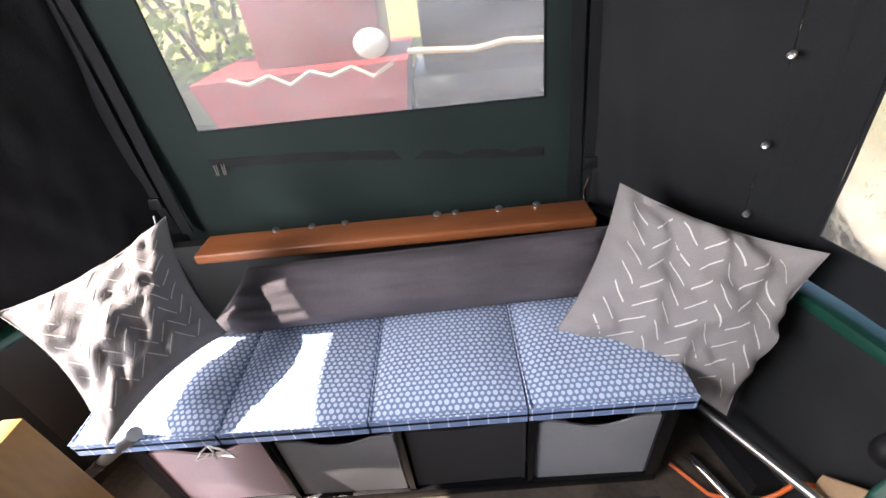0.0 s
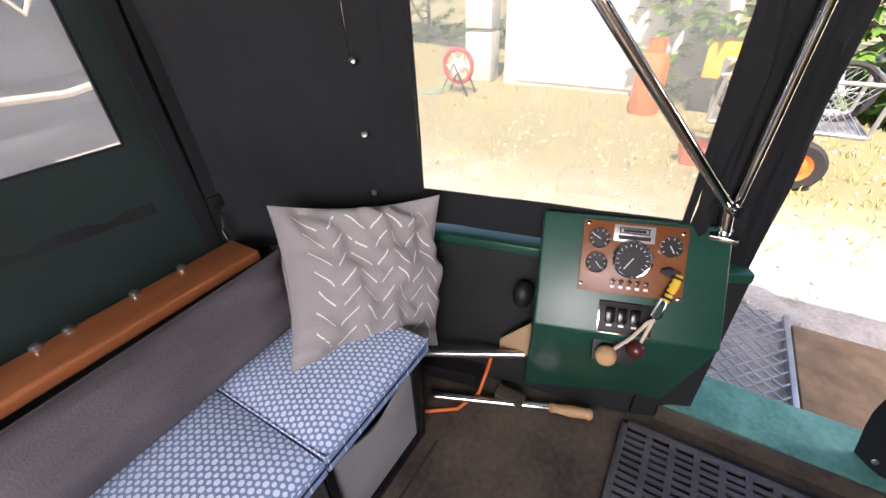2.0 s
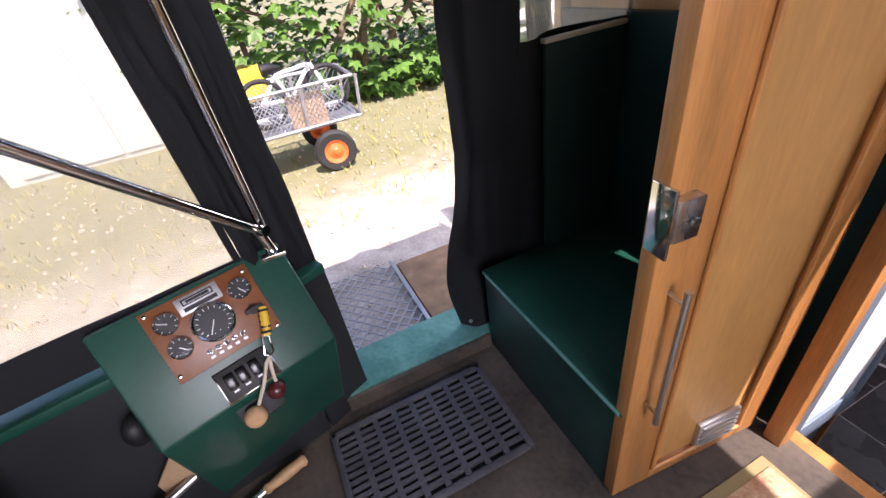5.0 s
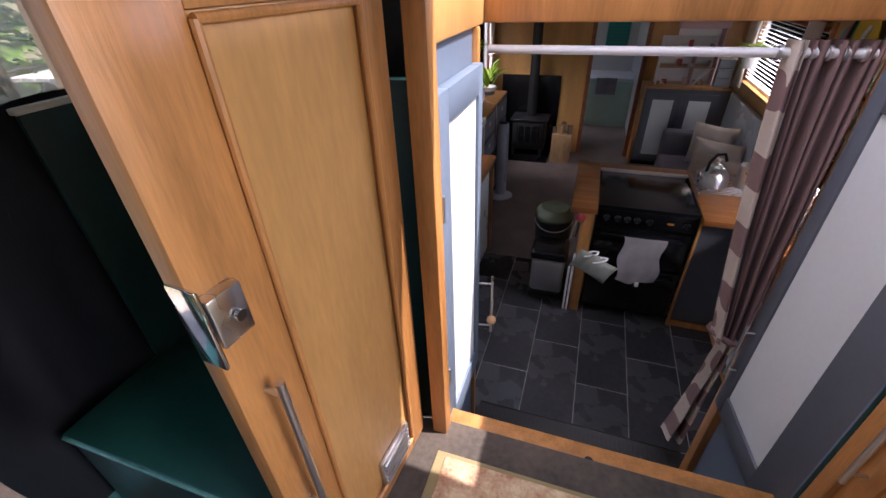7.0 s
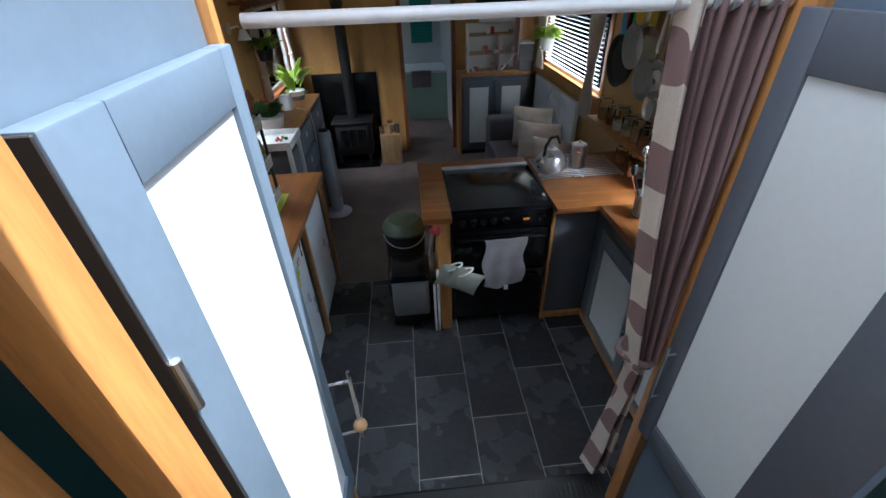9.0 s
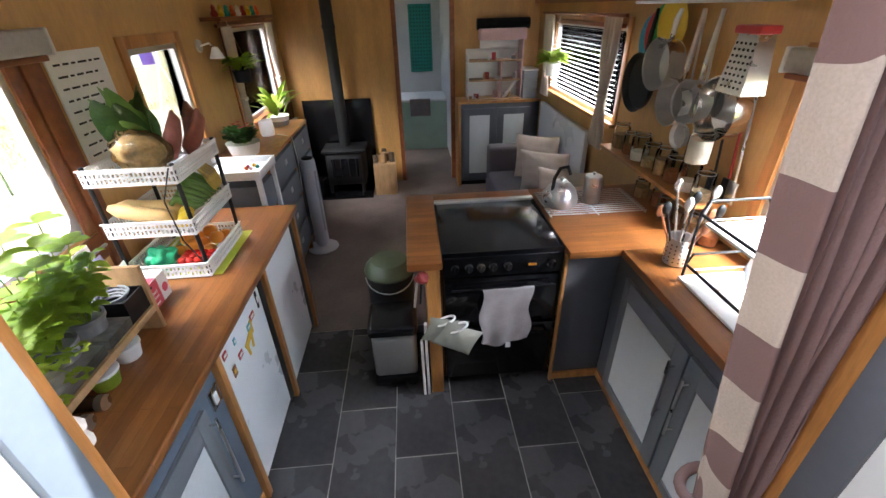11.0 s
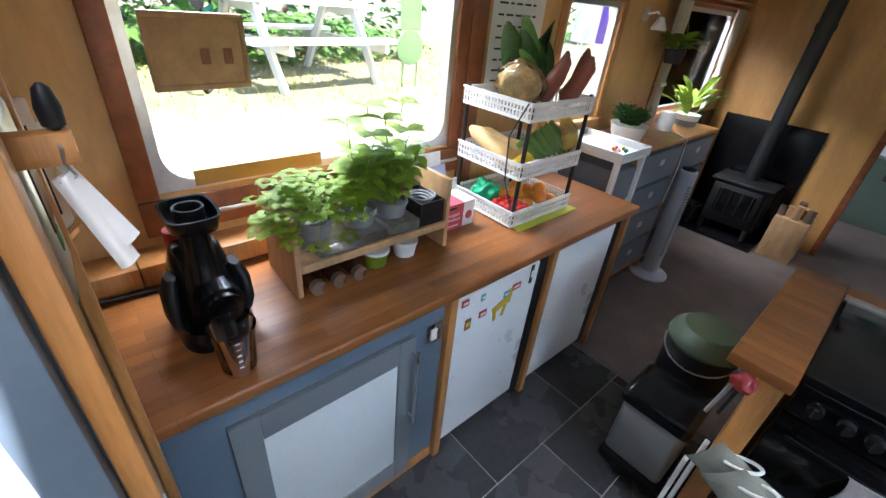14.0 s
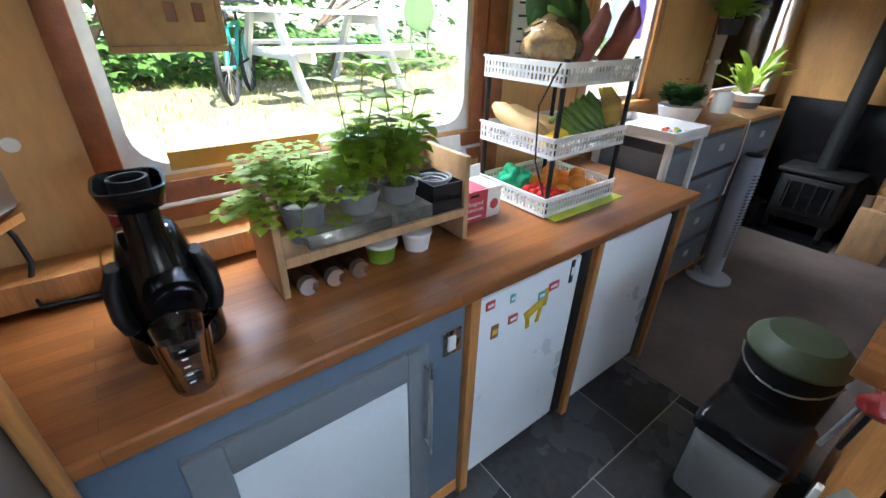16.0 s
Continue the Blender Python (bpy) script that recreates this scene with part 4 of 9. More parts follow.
part("ignition_key", bm, BLACKMATT, con)
part("throttle_box", slab(300, 560, 470, 665, -0.05, -0.03), BLACKMATT, con)
bm = bmesh.new()
bmesh.ops.create_uvsphere(bm, u_segments=18, v_segments=12, radius=0.042, matrix=Matrix.Translation((-0.93, 0.49, 1.45)) @ Matrix.Diagonal((0.8, 0.7, 1, 1)))
part("throttle_knob", bm, BLACKMATT, con)
kr = thing("key_ring", FM @ Vector(face(545, 300, 0.03)), "boat key ring with cord, clip, cork ball and red ball", "key ring")
pts = [FM @ Vector(face(x, y, h)) for x, y, h in ((575, 275, 0.025), (560, 315, 0.03), (535, 380, 0.028))]
bm = bmesh.new()
tube(bm, pts, [0.009, 0.011, 0.009], 10)
part("cord", bm, YELLOW, kr, "yellow and black cord")
for k in range(5):
    bm = bmesh.new()
    p = pts[0].lerp(pts[2], 0.12 + 0.19 * k)
    lathe(bm, [(0.0115, -0.003), (0.0122, 0), (0.0115, 0.003)], p, 10, (pts[2] - pts[0]).to_track_quat("Z", "Y").to_matrix().to_4x4())
    part("cord_stripe", bm, BLACKMATT, kr)
bm = bmesh.new()
loop = [FM @ Vector(face(x, y, 0.028)) for x, y in ((520, 370), (490, 440), (505, 455), (525, 445), (540, 385), (520, 370))]
tube(bm, loop, 0.003, 8)
part("clip", bm, CHROME, kr)
for chain in (((505, 455, 0.028), (480, 470, 0.028), (430, 540, 0.02), (380, 600, -0.005)), ((500, 455, 0.028), (485, 500, 0.024), (475, 560, 0.0), (462, 590, -0.02))):
    bm = bmesh.new()
    tube(bm, [FM @ Vector(face(*c)) for c in chain], 0.0045, 8)
    part("rope", bm, ROPE, kr)
for px, py, r, m in ((350, 633, 0.026, CORK), (462, 590, 0.023, DARKRED)):
    bm = bmesh.new()
    bmesh.ops.create_uvsphere(bm, u_segments=20, v_segments=14, radius=r, matrix=Matrix.Translation(FM @ Vector(face(px, py, -0.005))))
    part("ball", bm, m, kr)
# canopy frame
cf = thing("canopy_frame", (-1.068, 0.904, 1.70), "polished steel canopy frame tubes hinged on the console", "frame")
foot = Vector((-1.068, 0.904, 1.775))
bm = bmesh.new()
rod(bm, foot, foot + (Vector((-0.862, 0.6, 2.185)) - foot) * 2.2, 0.0125, 16)
part("tube", bm, CHROME, cf)
bm = bmesh.new()
rod(bm, foot + Vector((-0.01, 0.012, 0.0)), Vector((-0.980, 0.885, 2.189)) + Vector((0.07, 0.04, 0.5)), 0.011, 16)
part("tube", bm, CHROME, cf)
bm = bmesh.new()
rod(bm, (-1.075, 0.915, 1.70), foot, 0.015, 16)
rod(bm, foot + Vector((-0.02, -0.02, 0)), foot + Vector((0.02, 0.02, 0)), 0.014, 14)
part("hinge", bm, CHROME, cf)
part("foot_plate", bbox((-1.105, 0.885, 1.695), (-1.045, 0.945, 1.708), 0.003), CHROME, cf)

# locker beside the doors
lk = thing("locker_seat", (-0.83, 1.78, DECK), "dark green painted steel locker seat beside the doors", "locker")
# Lid lighter green than the body; a light rod paints its edge highlight.
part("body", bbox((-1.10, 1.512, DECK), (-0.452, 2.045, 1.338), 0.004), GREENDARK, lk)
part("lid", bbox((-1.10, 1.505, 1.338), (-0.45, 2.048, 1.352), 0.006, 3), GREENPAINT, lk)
bm = bmesh.new()
rod(bm, (-1.09, 1.505, 1.346), (-0.46, 1.505, 1.346), 0.0055)
part("edge_highlight", bm, TEAL, lk)
sp = thing("side_screen", (-1.087, 1.9, 1.353), "dark green steel side screen with a cream top edge", "screen")
part("panel", bbox((-1.095, 1.76, 1.353), (-1.08, 2.04, 2.02), 0.003), GREENDARK, sp)
part("top_edge", bbox((-1.099, 1.755, 2.021), (-1.076, 2.042, 2.034), 0.003), CREAMPAINT, sp, "worn cream painted edge")
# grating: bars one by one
# Bars coloured grey as if lit, over a black sheet painting the slots' shade.
LITRUBBER = mat("lit_grey_rubber", (0.07, 0.068, 0.075), 0.6, vary=0.35, scale=9, bump=0.3)
gr = thing("rubber_grating", (-0.8, 1.1, DECK), "black rubber grating mat on the deck by the exit", "mat")
gx0, gx1, gy0, gy1 = -1.02, -0.66, 0.84, 1.41
for nm, lo, hi in (("rim", (gx0, gy0, DECK), (gx1, gy0 + 0.02, DECK + 0.022)), ("rim", (gx0, gy1 - 0.02, DECK), (gx1, gy1, DECK + 0.022)), ("rim", (gx0, gy0, DECK), (gx0 + 0.02, gy1, DECK + 0.022)), ("rim", (gx1 - 0.02, gy0, DECK), (gx1, gy1, DECK + 0.018))):
    part(nm, bbox(lo, hi, 0.003), LITRUBBER, gr)
part("slot_shade", bbox((gx0 + 0.02, gy0 + 0.02, DECK), (gx1 - 0.02, gy1 - 0.02, DECK + 0.002), 0), BLACKMATT, gr)
for k in range(1, 13):
    x = gx0 + 0.02 + (gx1 - gx0 - 0.04) * k / 13
    part("bar", bbox((x - 0.006, gy0 + 0.02, DECK + 0.002), (x + 0.006, gy1 - 0.02, DECK + 0.020), 0), LITRUBBER, gr)
for k in range(1, 8):
    y = gy0 + 0.02 + (gy1 - gy0 - 0.04) * k / 8
    part("cross_bar", bbox((gx0 + 0.02, y - 0.009, DECK + 0.002), (gx1 - 0.02, y + 0.009, DECK + 0.0225), 0), LITRUBBER, gr)

# ---- lobby ----
for k, (ya, yb, z) in enumerate(((2.085, 2.19, 0.69), (2.085, 2.44, 0.46), (2.085, 2.70, 0.23))):
    t = thing("step", (0.1, yb, 0), "black step with ribbed tread and worn wooden nosing", "step", "cabin steps")
    part("riser_box", bbox((-0.372, ya if k == 0 else (2.19, 2.44)[k - 1] + 0.0 if k else ya, 0.0), (0.632, yb - 0.012, z - 0.022), 0), BLACKMATT, t)
    part("tread", bbox((-0.372, (2.085, 2.18, 2.43)[k], z - 0.022), (0.632, yb, z), 0.004), RUBBER, t)
    bm = bmesh.new()
    for j in range(46):
        x = -0.36 + 0.0213 * j
        box(bm, (x, yb - 0.10, z), (x + 0.009, yb - 0.03, z + 0.002))
    part("ribs", bm, RUBBER, t)
    part("nosing", bbox((-0.372, yb, z - 0.03), (0.632, yb + 0.006, z + 0.002), 0.002), SHELFWOOD if k == 1 else BLACKMATT, t)
bm = bbox((-0.372, 2.035, 0.895), (0.632, 2.135, 0.932), 0.006)
sill = structure("sill_door", bm, OAK, "varnished timber door sill with a steel keeper", 40)
bm = bmesh.new()
lathe(bm, [(0.014, 0), (0.014, 0.004), (0.007, 0.005)], (0.12, 2.075, 0.932), 16)
ob = new("keeper", finish(bm, "keeper", BLACKMATT, 40))
ob.parent = sill
for nm, lo, hi in (("trim_post_port", (-0.37, 2.0, 0.93), (-0.322, 2.048, 2.3)), ("trim_post_starboard", (0.612, 2.0, 0.93), (0.66, 2.048, 2.3)),
                   ("trim_inner_port", (-0.40, 2.489, 0.0), (-0.358, 2.514, 2.1)), ("trim_inner_starboard", (0.605, 2.545, 0.0), (0.655, 2.605, 2.1)),
                   ("trim_header", (-0.40, 2.57, 2.102), (0.655, 2.61, 2.25)), ("trim_top_port", (-0.374, 2.085, 2.10), (-0.362, 2.568, 2.25)), ("trim_top_starboard", (0.622, 2.085, 2.10), (0.634, 2.57, 2.25))):
    structure(nm, bbox(lo, hi, 0.006), OAK if "top" not in nm else PLY, "varnished oak door framing", 40)


def leaf(name, hinge, free, z0, z1, face_n, stile, panel_mat, frame_mat, label, sa=0.1, sb=0.06, top=0.1, bottom=0.1, thick=0.036):
    """A framed door leaf from hinge to free edge, its face towards face_n."""
    h, f = Vector((*hinge, 0)), Vector((*free, 0))
    W = (f - h).length
    d = (f - h).normalized()
    n = Vector((-d.y, d.x, 0))
    if n.dot(Vector((*face_n, 0))) < 0:
        n = -n
    m = Matrix((d, n, Vector((0, 0, 1)))).transposed().to_4x4()
    m.translation = Vector((*hinge, z0))
    H = z1 - z0
    t = thing(name, (*hinge, z0), label, "door")
    for nm, lo, hi in (("stile", (0, -thick, 0), (sb, 0, H)), ("stile", (W - sa, -thick, 0), (W, 0, H)), ("rail", (sb, -thick, 0), (W - sa, 0, bottom)), ("rail", (sb, -thick, H - top), (W - sa, 0, H))):
        part(nm, bbox(lo, hi, 0.003, 2, m), frame_mat, t)
    part("panel", bbox((sb - 0.001, -thick + 0.006, bottom - 0.001), (W - sa + 0.001, -0.009, H - top + 0.001), 0.001, 1, m), panel_mat, t)
    return t, m, W


dl, dm, dw = leaf("cabin_door", (-0.398, 1.995), (-0.44, 1.505), 0.992, 2.62, (1, 0), 0.1, PLY, OAK, "varnished wooden cabin door leaf standing open, lock on its edge", 0.115, 0.075, 0.42, 0.06)
bm = bmesh.new()
for a, b in (((dw - 0.118, 0.004, 0.06), (dw - 0.118, 0.004, 1.2)), ((0.078, 0.004, 0.06), (0.078, 0.004, 1.2)), ((0.078, 0.004, 1.2), (dw - 0.118, 0.004, 1.2)), ((0.078, 0.004, 0.062), (dw - 0.118, 0.004, 0.062))):
    rod(bm, a, b, 0.006, 8)
bm.transform(dm)
part("moulding", bm, OAK, dl)


def bar_handle(t, m, s, za, zb, r=0.007, out=0.035, mt=STEEL, horizontal=False):
    bm = bmesh.new()
    if horizontal:
        rod(bm, (za - 0.02, out, s), (zb + 0.02, out, s), r, 14)
    else:
        rod(bm, (s, out, za - 0.02), (s, out, zb + 0.02), r, 14)
    bm.transform(m)
    hnd = part("handle", bm, mt, t, "brushed steel bar handle")
    for z in (za + 0.01, zb - 0.01):
        bm = bmesh.new()
        if horizontal:
            rod(bm, (z, 0, s), (z, out, s), r * 0.7, 10)
        else:
            rod(bm, (s, 0, z), (s, out, z), r * 0.7, 10)
        bm.transform(m)
        part("standoff", bm, mt, hnd)


bar_handle(dl, dm, dw - 0.045, 0.39, 0.73)
lock = part("lock_case", bbox((dw - 0.054, 0.0, 0.85), (dw - 0.004, 0.02, 0.925), 0.003, 2, dm), STEEL, dl, "worn chrome rim lock")
part("lock_plate", bbox((dw - 0.002, -0.03, 0.82), (dw + 0.004, 0.018, 0.945), 0.002, 2, dm), CHROME, lock)
bm = bmesh.new()
rod(bm, (dw - 0.035, 0.022, 0.885), (dw - 0.035, 0.028, 0.885), 0.008, 14)
bm.transform(dm)
part("key_cylinder", bm, CHROME, lock)
vent = part("vent", bbox((0.095, -0.009, 0.05), (0.235, 0.004, 0.16), 0.002, 2, dm), ALU, dl, "small aluminium louvre vent")
for k in range(5):
    part("louvre", bbox((0.103, 0.004, 0.062 + 0.019 * k), (0.227, 0.010, 0.070 + 0.019 * k), 0.001, 1, dm), ALU, vent)
dr, drm, drw = leaf("cabin_door", (0.625, 2.02), (0.72, 1.50), 0.992, 2.62, (-1, 0), 0.1, PLY, OAK, "varnished wooden cabin door leaf standing open with bar handle", 0.115, 0.075, 0.42, 0.06)
bar_handle(dr, drm, 0.04, 0.30, 0.62)
il, im, iw = leaf("lobby_door", (-0.342, 2.09), (-0.342, 2.486), 0.80, 2.012, (1, 0), 0.07, WHITEPANEL, BLUEGREY, "blue-grey framed lobby door with a white panel, folded open", 0.045, 0.08, 0.078, 0.10, 0.03)
part("hinge_edge", bbox((-0.004, -0.03, 0.0), (-0.0005, -0.001, 1.21), 0.001, 1, im), DARKEDGE, il, "dark door edge")
bm = bmesh.new()
for z in (0.35, 0.95):
    rod(bm, (0.0, 0.004, z - 0.035), (0.0, 0.004, z + 0.035), 0.006, 10)
bm.transform(im)
part("hinge", bm, STEEL, il)
ir, irm, irw = leaf("lobby_door", (0.635, 2.09), (0.588, 2.555), 0.80, 2.02, (-1, 0), 0.07, WHITEPANEL, GREY, "grey framed lobby door with a white panel, folded open", 0.055, 0.14, 0.10, 0.09, 0.02)
bar_handle(ir, irm, irw - 0.03, 0.20, 0.40, 0.005, 0.03)
# handle and wooden ball on the port post
t = thing("grab_handle", (-0.30, 2.55, 1.0), "thin steel grab handle with a cork ball tied on", "handle")
bm = bmesh.new()
rod(bm, (-0.30, 2.525, 0.95), (-0.30, 2.525, 1.24), 0.005)
rod(bm, (-0.372, 2.512, 0.985), (-0.30, 2.525, 0.985), 0.004)
rod(bm, (-0.372, 2.512, 1.205), (-0.30, 2.525, 1.205), 0.004)
part("bar", bm, STEEL, t)
bm = bmesh.new()
bmesh.ops.create_uvsphere(bm, u_segments=16, v_segments=12, radius=0.02, matrix=Matrix.Translation((-0.295, 2.51, 1.03)))
part("ball", bm, CORK, t)
bm = bmesh.new()
tube(bm, [(-0.30, 2.52, 1.2), (-0.292, 2.515, 1.12), (-0.295, 2.51, 1.03)], 0.002, 5)
part("string", bm, ROPE, t)
bm = bmesh.new()
rod(bm, (-0.355, 2.60, 2.03), (0.62, 2.60, 2.03), 0.012, 16)
solo("curtain_rod", bm, WHITEPAINT, "white painted curtain rod across the inner doorway", "curtain rod")


def hang(x0, x1, xb0, xb1, y, z0, z1, folds, depth, seed):
    def f(u, v):
        s = 1 - v
        a, b = x0 + (xb0 - x0) * s ** 1.3, x1 + (xb1 - x1) * s ** 1.3
        return (a + (b - a) * u + 0.006 * math.sin(u * folds * 3 + seed), y + depth * math.sin(u * folds * math.tau + seed + 0.8 * s) * (0.7 + 0.3 * s) + 0.01 * noise.noise(Vector((u * 4, v * 3, seed))), z0 + (z1 - z0) * v)
    return f


t = thing("door_curtain", (0.52, 2.63, 0.95), "mauve lined curtain with cream and brown print, drawn to one side", "curtain")
bm = bmesh.new()
sheet(bm, hang(0.425, 0.60, 0.53, 0.60, 2.60, 1.08, 2.06, 6, 0.022, 0), 70, 26, 0.004)
part("lining", bm, CURTAIN, t, "plain mauve lining", smooth=70)
bm = bmesh.new()
sheet(bm, lambda u, v: (0.402 + 0.10 * (1 - v) ** 1.3 + 0.032 * u, 2.578 + 0.014 * math.sin(u * 7 + v * 2) + 0.03 * (1 - u) ** 3, 1.08 + 0.98 * v), 30, 26, 0.004)
part("printed_face", bm, CURTAINPRINT, t, "mauve shapes printed on cream", smooth=70)
bm = bmesh.new()
sheet(bm, hang(0.555, 0.60, 0.49, 0.60, 2.64, 0.42, 1.06, 2, 0.035, 1), 40, 16, 0.004)
part("tail", bm, CURTAINPRINT, t, "mauve shapes printed on cream", smooth=70)
bm = bmesh.new()
tube(bm, [(0.55 + 0.045 * math.cos(q), 2.63 + 0.055 * math.sin(q), 1.09 + 0.012 * math.sin(2 * q)) for q in [k * math.tau / 20 for k in range(21)]], 0.012, 8)
part("tie_back", bm, CURTAIN, t, smooth=70)
for k in range(7):
    bm = bmesh.new()
    rod(bm, (0.38 + 0.035 * k, 2.60, 2.03), (0.388 + 0.035 * k, 2.60, 2.03), 0.018, 12)
    part("ring", bm, ALU, t)
# door mat on the deck
mt = thing("door_mat", (0.1, 1.88, DECK), "cream and rust patterned rug before the cabin doors", "rug")
part("carpet", bbox((-0.30, 1.72, DECK + 0.002), (0.55, 1.925, DECK + 0.012), 0.003), RUG, mt)
part("border", bbox((-0.33, 1.69, DECK), (0.58, 1.94, DECK + 0.006), 0.002), mat("olive_border", (0.25, 0.21, 0.1), 0.95, vary=0.2, fine=160), mt)

# ---- galley, port side ----
wl = bbox((XL + 0.002, 2.102, 0.872), (-0.738, 4.648, 0.91), 0.008, 3)
wt2 = thing("worktop", (-1.0, 3.5, 0.872), "varnished block-board worktop along the herb window", "worktop")
part("board", wl, STAVE_Y, wt2)
unit = thing("base_cabinet", (-1.05, 2.98, 0), "blue-grey base cabinet with a pale panel door", "cabinet")
part("carcass", bbox((XL + 0.01, 2.454, 0.06), (-0.772, 3.35, 0.868), 0.002), BLUEGREY, unit)
part("plinth", bbox((XL + 0.01, 2.454, 0.0), (-0.768, 3.35, 0.06), 0.002), OAK, unit)
FX = Matrix(((0, 1, 0, -0.772), (1, 0, 0, 0), (0, 0, 1, 0), (0, 0, 0, 1)))
# front frame: local (y along the run, out of the face, z)


def front(a, b):
    return bbox(a, b, 0.003, 2, FX)


door = part("door", front((2.634, 0, 0.06), (3.212, 0.008, 0.785)), GREYMID, unit, "mid grey door frame")
for lo, hi in (((2.634, 0.008, 0.06), (2.709, 0.02, 0.785)), ((3.147, 0.008, 0.06), (3.212, 0.02, 0.785)), ((2.709, 0.008, 0.692), (3.147, 0.02, 0.785)), ((2.709, 0.008, 0.06), (3.147, 0.02, 0.148))):
    part("frame", front(lo, hi), GREYMID, door)
part("panel", front((2.709, 0.008, 0.148), (3.147, 0.011, 0.692)), WHITEPANEL, door, "pale panel")
bar_handle(unit, FX @ Matrix.Translation((0, 0.02, 0)), 3.197, 0.41, 0.73, 0.006, 0.03)
swp = part("switch", front((3.268, 0, 0.698), (3.335, 0.008, 0.786)), CHROME, unit, "chrome-edged switch")
part("rocker", front((3.285, 0.008, 0.715), (3.312, 0.013, 0.765)), WHITEPLASTIC, swp)
for y in (3.352, 3.936, 4.556):
    structure("trim_post_galley", bbox((-0.80, y, 0.0), (-0.748, y + 0.036, 0.872), 0.004), OAK, "oak post between the fridges", 40)
for a, b, c, g in ((3.39, 3.872, 3.934, 1), (3.974, 4.492, 4.554, 2)):
    f = thing("fridge", (-1.05, (a + b) / 2, 0), "white under-counter fridge " + ("with magnets on its door" if g == 1 else "beside the worktop end"), "fridge", "under-counter fridges")
    part("body", bbox((XL + 0.03, a + 0.004, 0.03), (-0.80, b - 0.004, 0.835), 0.004), WHITE, f)
    part("door", bbox((-0.798, a + 0.002, 0.06), (-0.765, b - 0.002, 0.84), 0.008, 3), WHITE, f)
    part("foot_rail", bbox((-0.82, a + 0.01, 0.0), (-0.80, b - 0.01, 0.03), 0.001), BLACKMATT, f)
    structure("filler_strip", bbox((-0.80, b + 0.001, 0.03), (-0.768, c - 0.001, 0.868), 0.002), BLACKMATT, "black filler strip beside a fridge", 40)
MC = {"red": flat("magnet_red", (0.5, 0.05, 0.06), 0.4), "teal": flat("magnet_teal", (0.1, 0.45, 0.5), 0.4), "brown": flat("magnet_brown", (0.25, 0.1, 0.04), 0.4), "yellow": YELLOW, "black": BLACKMATT}
for col, y, z, w, h in (("red", (-0.763, 3.439, 0.810)[1], (-0.763, 3.439, 0.810)[2], 0.035, 0.03), ("teal", (-0.763, 3.533, 0.797)[1], (-0.763, 3.533, 0.797)[2], 0.02, 0.03), ("brown", (-0.763, 3.467, 0.699)[1], (-0.763, 3.467, 0.699)[2], 0.03, 0.05),
                        ("red", (-0.763, 3.545, 0.714)[1], (-0.763, 3.545, 0.714)[2], 0.04, 0.03), ("red", (-0.763, 3.731, 0.768)[1], (-0.763, 3.731, 0.768)[2], 0.05, 0.03), ("black", (-0.763, 3.821, 0.791)[1], (-0.763, 3.821, 0.791)[2], 0.018, 0.09), ("teal", (-0.763, 3.675, 0.752)[1], (-0.763, 3.675, 0.752)[2], 0.035, 0.03)):
    t = thing("fridge_magnet", (-0.765, y, z), col + " magnet stuck on the fridge door", "magnet", "fridge magnets")
    part("plate", bbox((-0.7648, y - w / 2, z - h / 2), (-0.761, y + w / 2, z + h / 2), 0.001), MC[col], t)
    part("mark", bbox((-0.761, y - w / 3, z - h / 6), (-0.7603, y + w / 3, z + h / 5), 0), WHITEPLASTIC if col != "brown" else YELLOW, t)
my, mz = (-0.763, 3.651, 0.705)[1:]
t = thing("fridge_magnet", (-0.765, my, mz), "yellow animal-shaped magnet on the fridge door", "magnet", "fridge magnets")
bm = bmesh.new()
for lo, hi, a in (((-0.05, 0, -0.012), (0.05, 0.003, 0.022), 20), ((0.035, 0, 0.0), (0.055, 0.003, 0.055), -5), ((-0.045, 0, -0.06), (-0.028, 0.003, 0.0), 8), ((0.02, 0, -0.055), (0.037, 0.003, 0.0), -12), ((0.04, 0, 0.04), (0.075, 0.003, 0.06), 5)):
    box(bm, lo, hi, Matrix.Rotation(radians(-a), 4, "Y"))
bm.transform(Matrix(((0, 1, 0, -0.7648), (1, 0, 0, my), (0, 0, 1, mz), (0, 0, 0, 1))))
part("shape", bm, YELLOW, t)

# slow juicer
jx, jy = -1.0, 2.705
j = thing("slow_juicer", (jx, jy, 0.91), "glossy black slow juicer with a feed tray and chute", "juicer")
bm = loft(bmesh.new(), [(-1.02, jy, 0.911, 0.118, 0.082, 3.2), (-1.02, jy, 0.918, 0.126, 0.09, 3.2), (-1.02, jy, 0.945, 0.126, 0.09, 3.0), (-1.025, jy, 0.965, 0.118, 0.086, 2.8)])
part("base", bm, BLACK, j, smooth=50)
bm = loft(bmesh.new(), [(-1.045, jy, 0.966, 0.088, 0.078, 2.8), (-1.045, jy, 1.03, 0.09, 0.078, 2.8), (-1.045, jy, 1.09, 0.085, 0.07, 2.6), (-1.045, jy, 1.135, 0.07, 0.058, 2.4), (-1.045, jy, 1.16, 0.05, 0.048, 2.2), (-1.045, jy, 1.168, 0.02, 0.02, 2)])
part("body", bm, BLACK, j, smooth=60)
